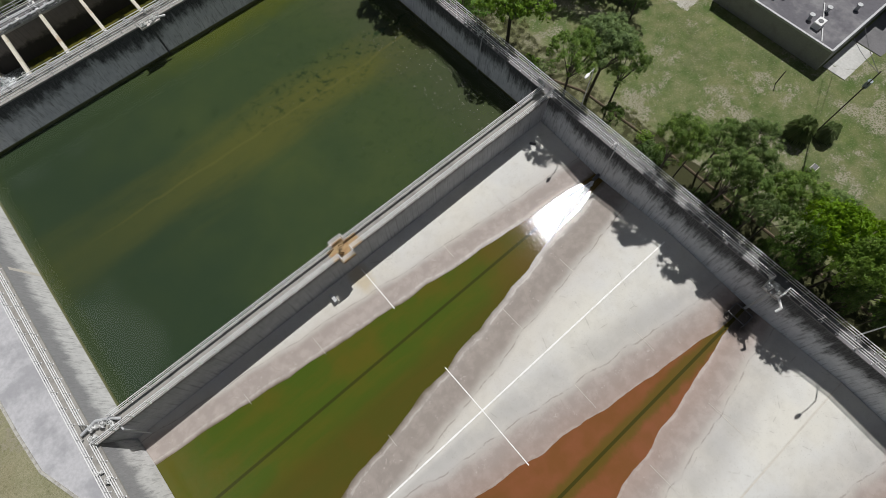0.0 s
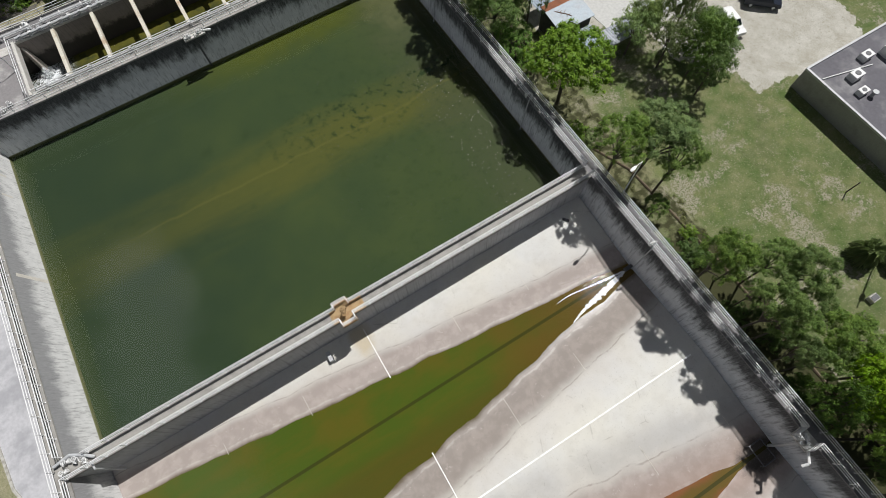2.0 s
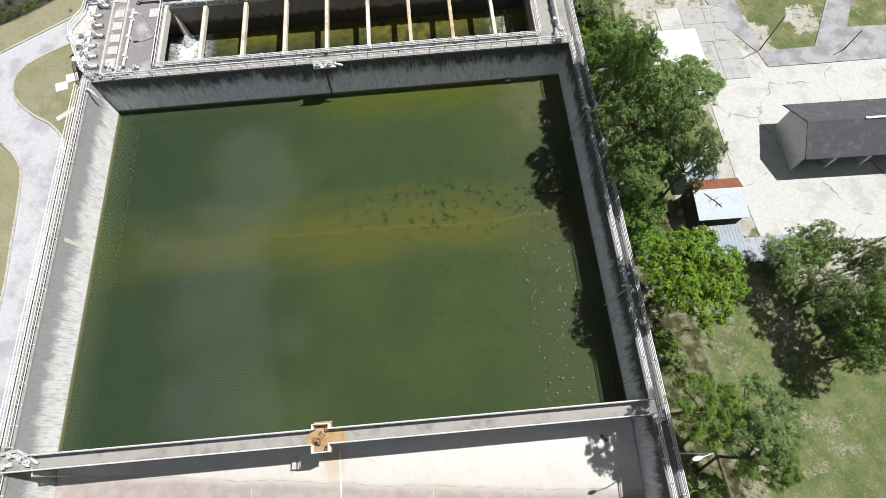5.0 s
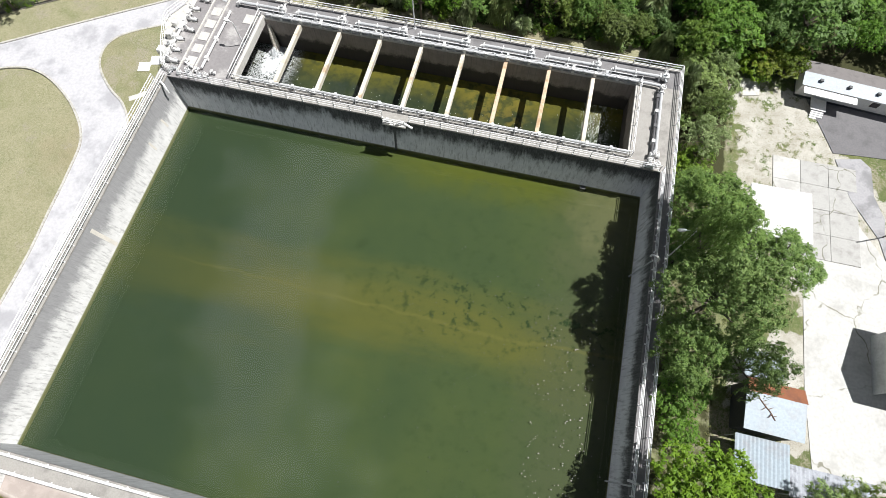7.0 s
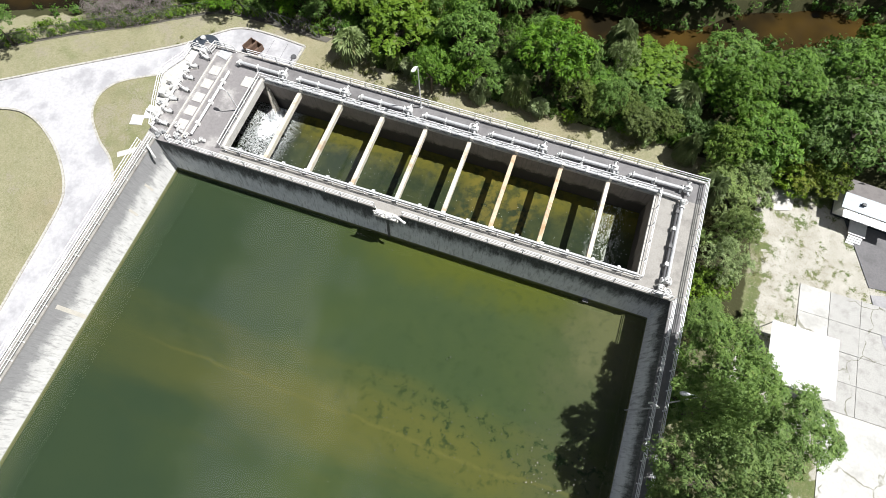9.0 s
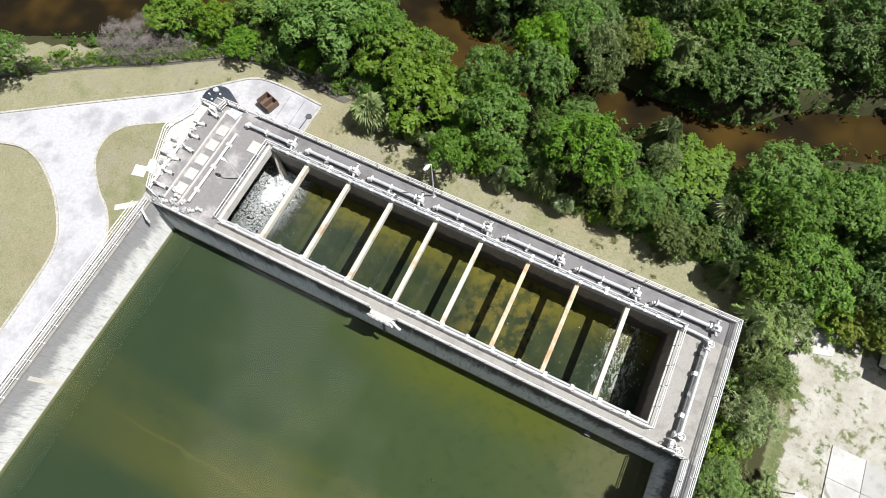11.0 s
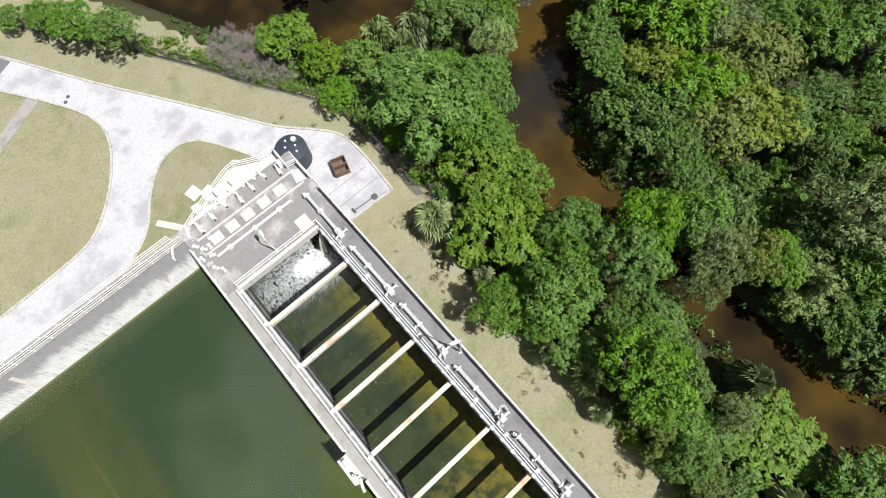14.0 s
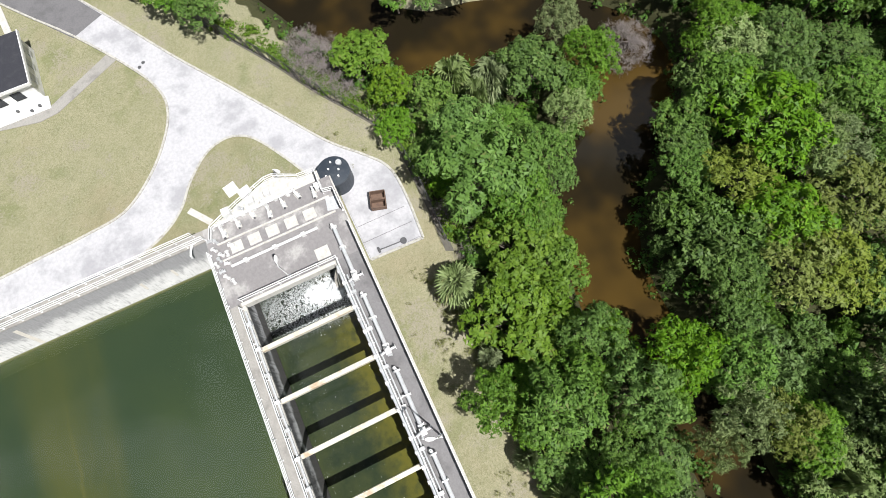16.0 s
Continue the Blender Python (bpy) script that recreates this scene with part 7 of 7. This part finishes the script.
for k, (x, y) in enumerate(((38.9, 71.8), (39.6, 76.0))):
    stand(GREY[k], x, y, GROUND, 0, 0.8)
for kinds, sizes in ((OAK, ((5.0, 15.5), (5.6, 13.0))), ([DARKOAK], ((5.2, 13.0),)), (PINE, ((3.5, 13.2), (3.0, 11.4), (3.8, 13.6))), ([LIME], ((4.2, 10.2),))):
    for ob, size in zip(kinds, sizes):
        SIZE[ob.name] = size
grow(OAK, [(38.4, 59.6, 4.4, 11.5), (38.6, 51.2, 5.0, 15.0), (46.0, 57.7, 4.3, 9.8), (36.9, 55.6, 2.6, 14.5), (37.2, 46.4, 3.8, 13.5), (42.0, 46.0, 3.0, 11.0), (37.8, 65.4, 2.6, 6.5),
           (54.8, 29.4, 3.4, 8.6), (58.6, 32.2, 2.9, 8.2), (53.8, 26.6, 2.6, 7.2), (58.4, 29.4, 2.6, 7.6), (73.6, 36.2, 2.8, 5.5)])
grow(GREY, [(53.2, 37.0, 2.5, 7.8), (55.9, 34.6, 2.9, 8.4), (52.6, 32.4, 2.6, 8.0)])
grow(PINE, [(36.6, 22.8, 2.9, 11.6), (40.0, 21.6, 3.3, 11.8), (40.6, 18.8, 2.6, 10.6), (37.4, 16.4, 1.6, 6.0),
            (36.5, 8.3, 2.1, 11.4), (39.2, 7.2, 2.5, 11.2), (41.3, 5.6, 2.5, 10.6), (42.2, 3.3, 2.2, 10.2), (41.3, 0.7, 2.5, 10.8), (38.0, 0.6, 2.3, 11.4), (36.7, 2.4, 1.9, 11.6), (38.2, -3.2, 2.4, 11.2),
            (36.6, -1.6, 1.7, 11.4), (40.8, -3.0, 2.3, 9.8), (42.6, -1.4, 1.9, 9.0), (38.4, 4.2, 1.5, 8.6), (41.6, -6.2, 2.0, 9.4)])
grow([DARKOAK], [(36.2, -6.6, 2.1, 10.8), (36.6, -12.4, 2.9, 11.4), (37.4, -15.4, 2.4, 11.6), (40.4, -16.5, 3.4, 9.0), (38.2, -19.4, 3.6, 10.0), (39.4, 2.2, 1.8, 3.6), (38.4, -4.6, 1.9, 4.0)])
grow([LIME], [(38.8, 34.6, 4.4, 11.0), (39.2, -7.4, 2.7, 11.0), (38.0, -10.4, 2.5, 11.2), (41.0, -10.2, 2.6, 9.6), (39.2, -14.0, 1.8, 9.0)])
SHRUB[0].matrix_basis = pose(38.8, 10.6, GROUND)
SHRUB[1].matrix_basis = pose(38.6, 66.4, GROUND)
SHRUB[2].matrix_basis = pose(37.4, 29.6, GROUND)
DEAD.matrix_basis = pose(-39.6, 84.2, GROUND) @ Matrix.Scale(1.2, 4)

for k, (x, y, s) in enumerate(((41.2, -17.4, 0.8), (42.5, -13.0, 0.7), (42.8, -8.0, 0.6), (37.7, 43.6, 0.9), (38.3, 40.4, 0.8), (36.8, 56.8, 0.6))):
    stand(BROAD[k % 4], x, y, GROUND, 47 * k, s)
for x, y, s in ((53.8, 1.2, 0.60), (56.2, -1.0, 0.46)):
    stand(PALM[0], x, y, GROUND, 40 * x, s)
for k, (x, y, s) in enumerate(((37.0, 12.5, 0.7), (38.8, 27.8, 0.8), (37.2, 68.8, 1.0), (38.2, 75.2, 1.2), (38.6, 79.5, 1.5), (40.6, 82.4, 1.6), (41.2, 77.6, 0.9), (42.6, 66.8, 0.9), (45.0, 84.8, 1.3), (36.7, 61.4, 0.7),
                                 (37.0, 17.2, 0.6), (40.4, 12.8, 0.6), (44.2, 58.4, 1.0), (36.8, 83.6, 1.2), (38.4, 70.0, 1.3), (38.0, 3.6, 0.9), (39.6, -0.6, 0.9), (37.6, -5.4, 1.0), (39.6, 9.8, 0.8))):
    stand(SHRUB[0 if k > 14 else k % 3 if k not in (3, 4, 5) else 1], x, y, GROUND, 63 * k, s)
edge_rng = random.Random(33)
for k in range(26):
    x = -10 + 1.75 * k + edge_rng.uniform(-0.5, 0.5)
    stand(SHRUB[(0, 2, 1, 0)[k % 4]], x, max(86.0, wood_edge(x) - 0.6) + edge_rng.uniform(-0.3, 0.7), GROUND, 71 * k, edge_rng.uniform(0.5, 0.8))
for k, (x, y, s) in enumerate(((-56.6, 69.0, 0.8), (-51.8, 72.4, 0.85), (-60.8, 66.6, 0.75), (-65.2, 63.4, 0.8))):
    stand(BROAD[(k + 1) % 4], x, y + 1.5, GROUND, 63 * k, s)
for k, (x, y, s) in enumerate(((-43.2, 82.8, 0.8), (-36.4, 85.6, 0.6), (-17.0, 88.9, 0.4), (-22.0, 89.0, 0.4))):
    stand(DEAD, x, y, GROUND, 50 * k, s)
for k, (x, y, s) in enumerate(((-42.6, 99.0, 0.7), (-44.0, 95.6, 0.6), (-41.6, 103.2, 0.7), (-47.5, 97.5, 0.8))):
    stand(BROAD[k % 4], x, y, GROUND, 80 * k, s)
grow(GREY, [(50.6, 36.2, 2.7, 7.0), (53.2, 36.6, 2.0, 6.0)])
stand(DEAD, -27.2, 118.6, GROUND - 1.6, 70, 0.95)
stand(DEAD, -11.7, 90.3, GROUND, 20, 0.6)

# the rest of the wood on both banks
rng = random.Random(12)


def in_wood(x, y):
    d = river_gap(x, y)
    if d < river_half(x, y) + (-1.0 if -2 < x < 12 else 1.9 if x < -8 else 1.2):
        return 0
    beyond = y > float(np.interp(x, [-60, -40, -36, -26, -14, 0, 22, 50, 75, 130], [140, 140, 116, 121, 108, 101.5, 102.3, 109, 112, 122]))
    if beyond:
        return 2 if -34 < x < 84 and y < min(172, 150 + (x + 34) * 0.35) and y < 178 - 0.55 * max(0, x - 20) else 0
    return 1 if wood_edge(x) < y and -50 < x < 84 else 0


FILL = BROAD + LARGE
near = len(placed)
for _ in range(9000):
    x, y = rng.uniform(-50, 64), rng.uniform(79, 160)
    if not in_wood(x, y) or x < -33 or x > 70 - 0.5 * (y - 80) and y > 122:
        continue
    mapped = -30 < x < 50 and y < 118 - 0.1 * max(0, x)
    if mapped and river_gap(x, y) < river_half(x, y) + 3.4:
        continue
    r = rng.uniform(1.5, 2.4) if mapped else rng.uniform(2.6, 3.8)
    if any((x - a) ** 2 + (y - b) ** 2 < ((0.52 if mapped else 0.66) * (r + c)) ** 2 for a, b, c in placed) or len(placed) > near + 170:
        continue
    placed.append((x, y, r))
    kind = LARGE[rng.randrange(2)] if x > 17 and y < 123 and y > 102 else FILL[rng.randrange(6)]
    sr, sh = r / SIZE[kind.name][0], (r * 1.5 if mapped else rng.uniform(5.5, 7.5)) / SIZE[kind.name][1]
    copy_thing(kind, pose(x, y, GROUND, 0, 0, rng.uniform(0, 360)) @ Matrix.Diagonal((sr, sr, sh, 1)))


def undergrowth():
    r = np.random.default_rng(5)
    pts = []
    while len(pts) < 6500:
        x, y = r.uniform(-52, 84), r.uniform(79, 172)
        d = river_gap(x, y)
        if not meadow(x, y) and d > river_half(x, y) - 0.3 and (in_wood(x, y) or (d < river_half(x, y) + 3.2 and y > 80 and x > -52)):
            z = GROUND + (0.3 + 1.6 * r.random() if in_wood(x, y) else 0.3) if d > river_half(x, y) + 2.4 else GROUND - 1.2
            pts.append((x, y, z))
    c = np.array(pts)
    rad = np.tile(np.array((0.95, 0.95, 0.7)), (len(c), 1)) * (0.6 + 0.8 * r.random((len(c), 1)))
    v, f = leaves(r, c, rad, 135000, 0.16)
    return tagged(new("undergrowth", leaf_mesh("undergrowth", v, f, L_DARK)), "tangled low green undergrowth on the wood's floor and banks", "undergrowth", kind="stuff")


undergrowth()


def bank_weeds():
    r = np.random.default_rng(8)
    pts = []
    while len(pts) < 420:
        k = r.random() * (len(F_PTS) - 1)
        a, b = np.array(F_PTS[int(k)]), np.array(F_PTS[int(k) + 1])
        q = a + (b - a) * (k % 1) + np.array((-0.5, 0.85)) * (0.4 + abs(r.normal()) * 1.6)
        if -60 < q[0] < -13:
            pts.append((q[0], q[1], GROUND + 0.15))
    c = np.array(pts)
    rad = np.tile(np.array((0.5, 0.5, 0.35)), (len(c), 1)) * (0.5 + 0.8 * r.random((len(c), 1)))
    v, f = leaves(r, c, rad, 14000, 0.12)
    return tagged(new("bank_weeds", leaf_mesh("bank_weeds", v, f, L_LIME)), "bright green weeds along the fence and the river bank", "weeds", kind="stuff")


bank_weeds()


def grass_tufts():
    r = np.random.default_rng(14)
    n = 3500
    x = np.concatenate([r.uniform(-14, 36, 900), r.uniform(35.6, 44, 1500), r.uniform(-60, -26, 500), r.uniform(35.6, 38, 600)])
    y = np.concatenate([79.9 + 6.2 * r.random(900) ** 0.35, r.uniform(-20, 84, 1500), r.uniform(62, 86, 500), r.uniform(0, 84, 600)])
    hold = np.array([float(noise.noise((a * 0.35, b * 0.35, 7))) for a, b in zip(x, y)]) > 0.10
    road = (x < -24) & ((y < 80) | (x < -33))
    keep = hold & ~road
    c = np.stack([x, y, np.full(n, GROUND + 0.02)], 1)[keep]
    rad = np.tile(np.array((0.26, 0.26, 0.16)), (len(c), 1)) * (0.5 + 0.9 * r.random((len(c), 1)))
    v, f = leaves(r, c, rad, 40000, 0.075, slim=0.35)
    return tagged(new("grass_tufts", leaf_mesh("grass_tufts", v, f, L_TUFT)), "dry olive grass tufts and weeds on the verges", "grass", kind="stuff")


grass_tufts()
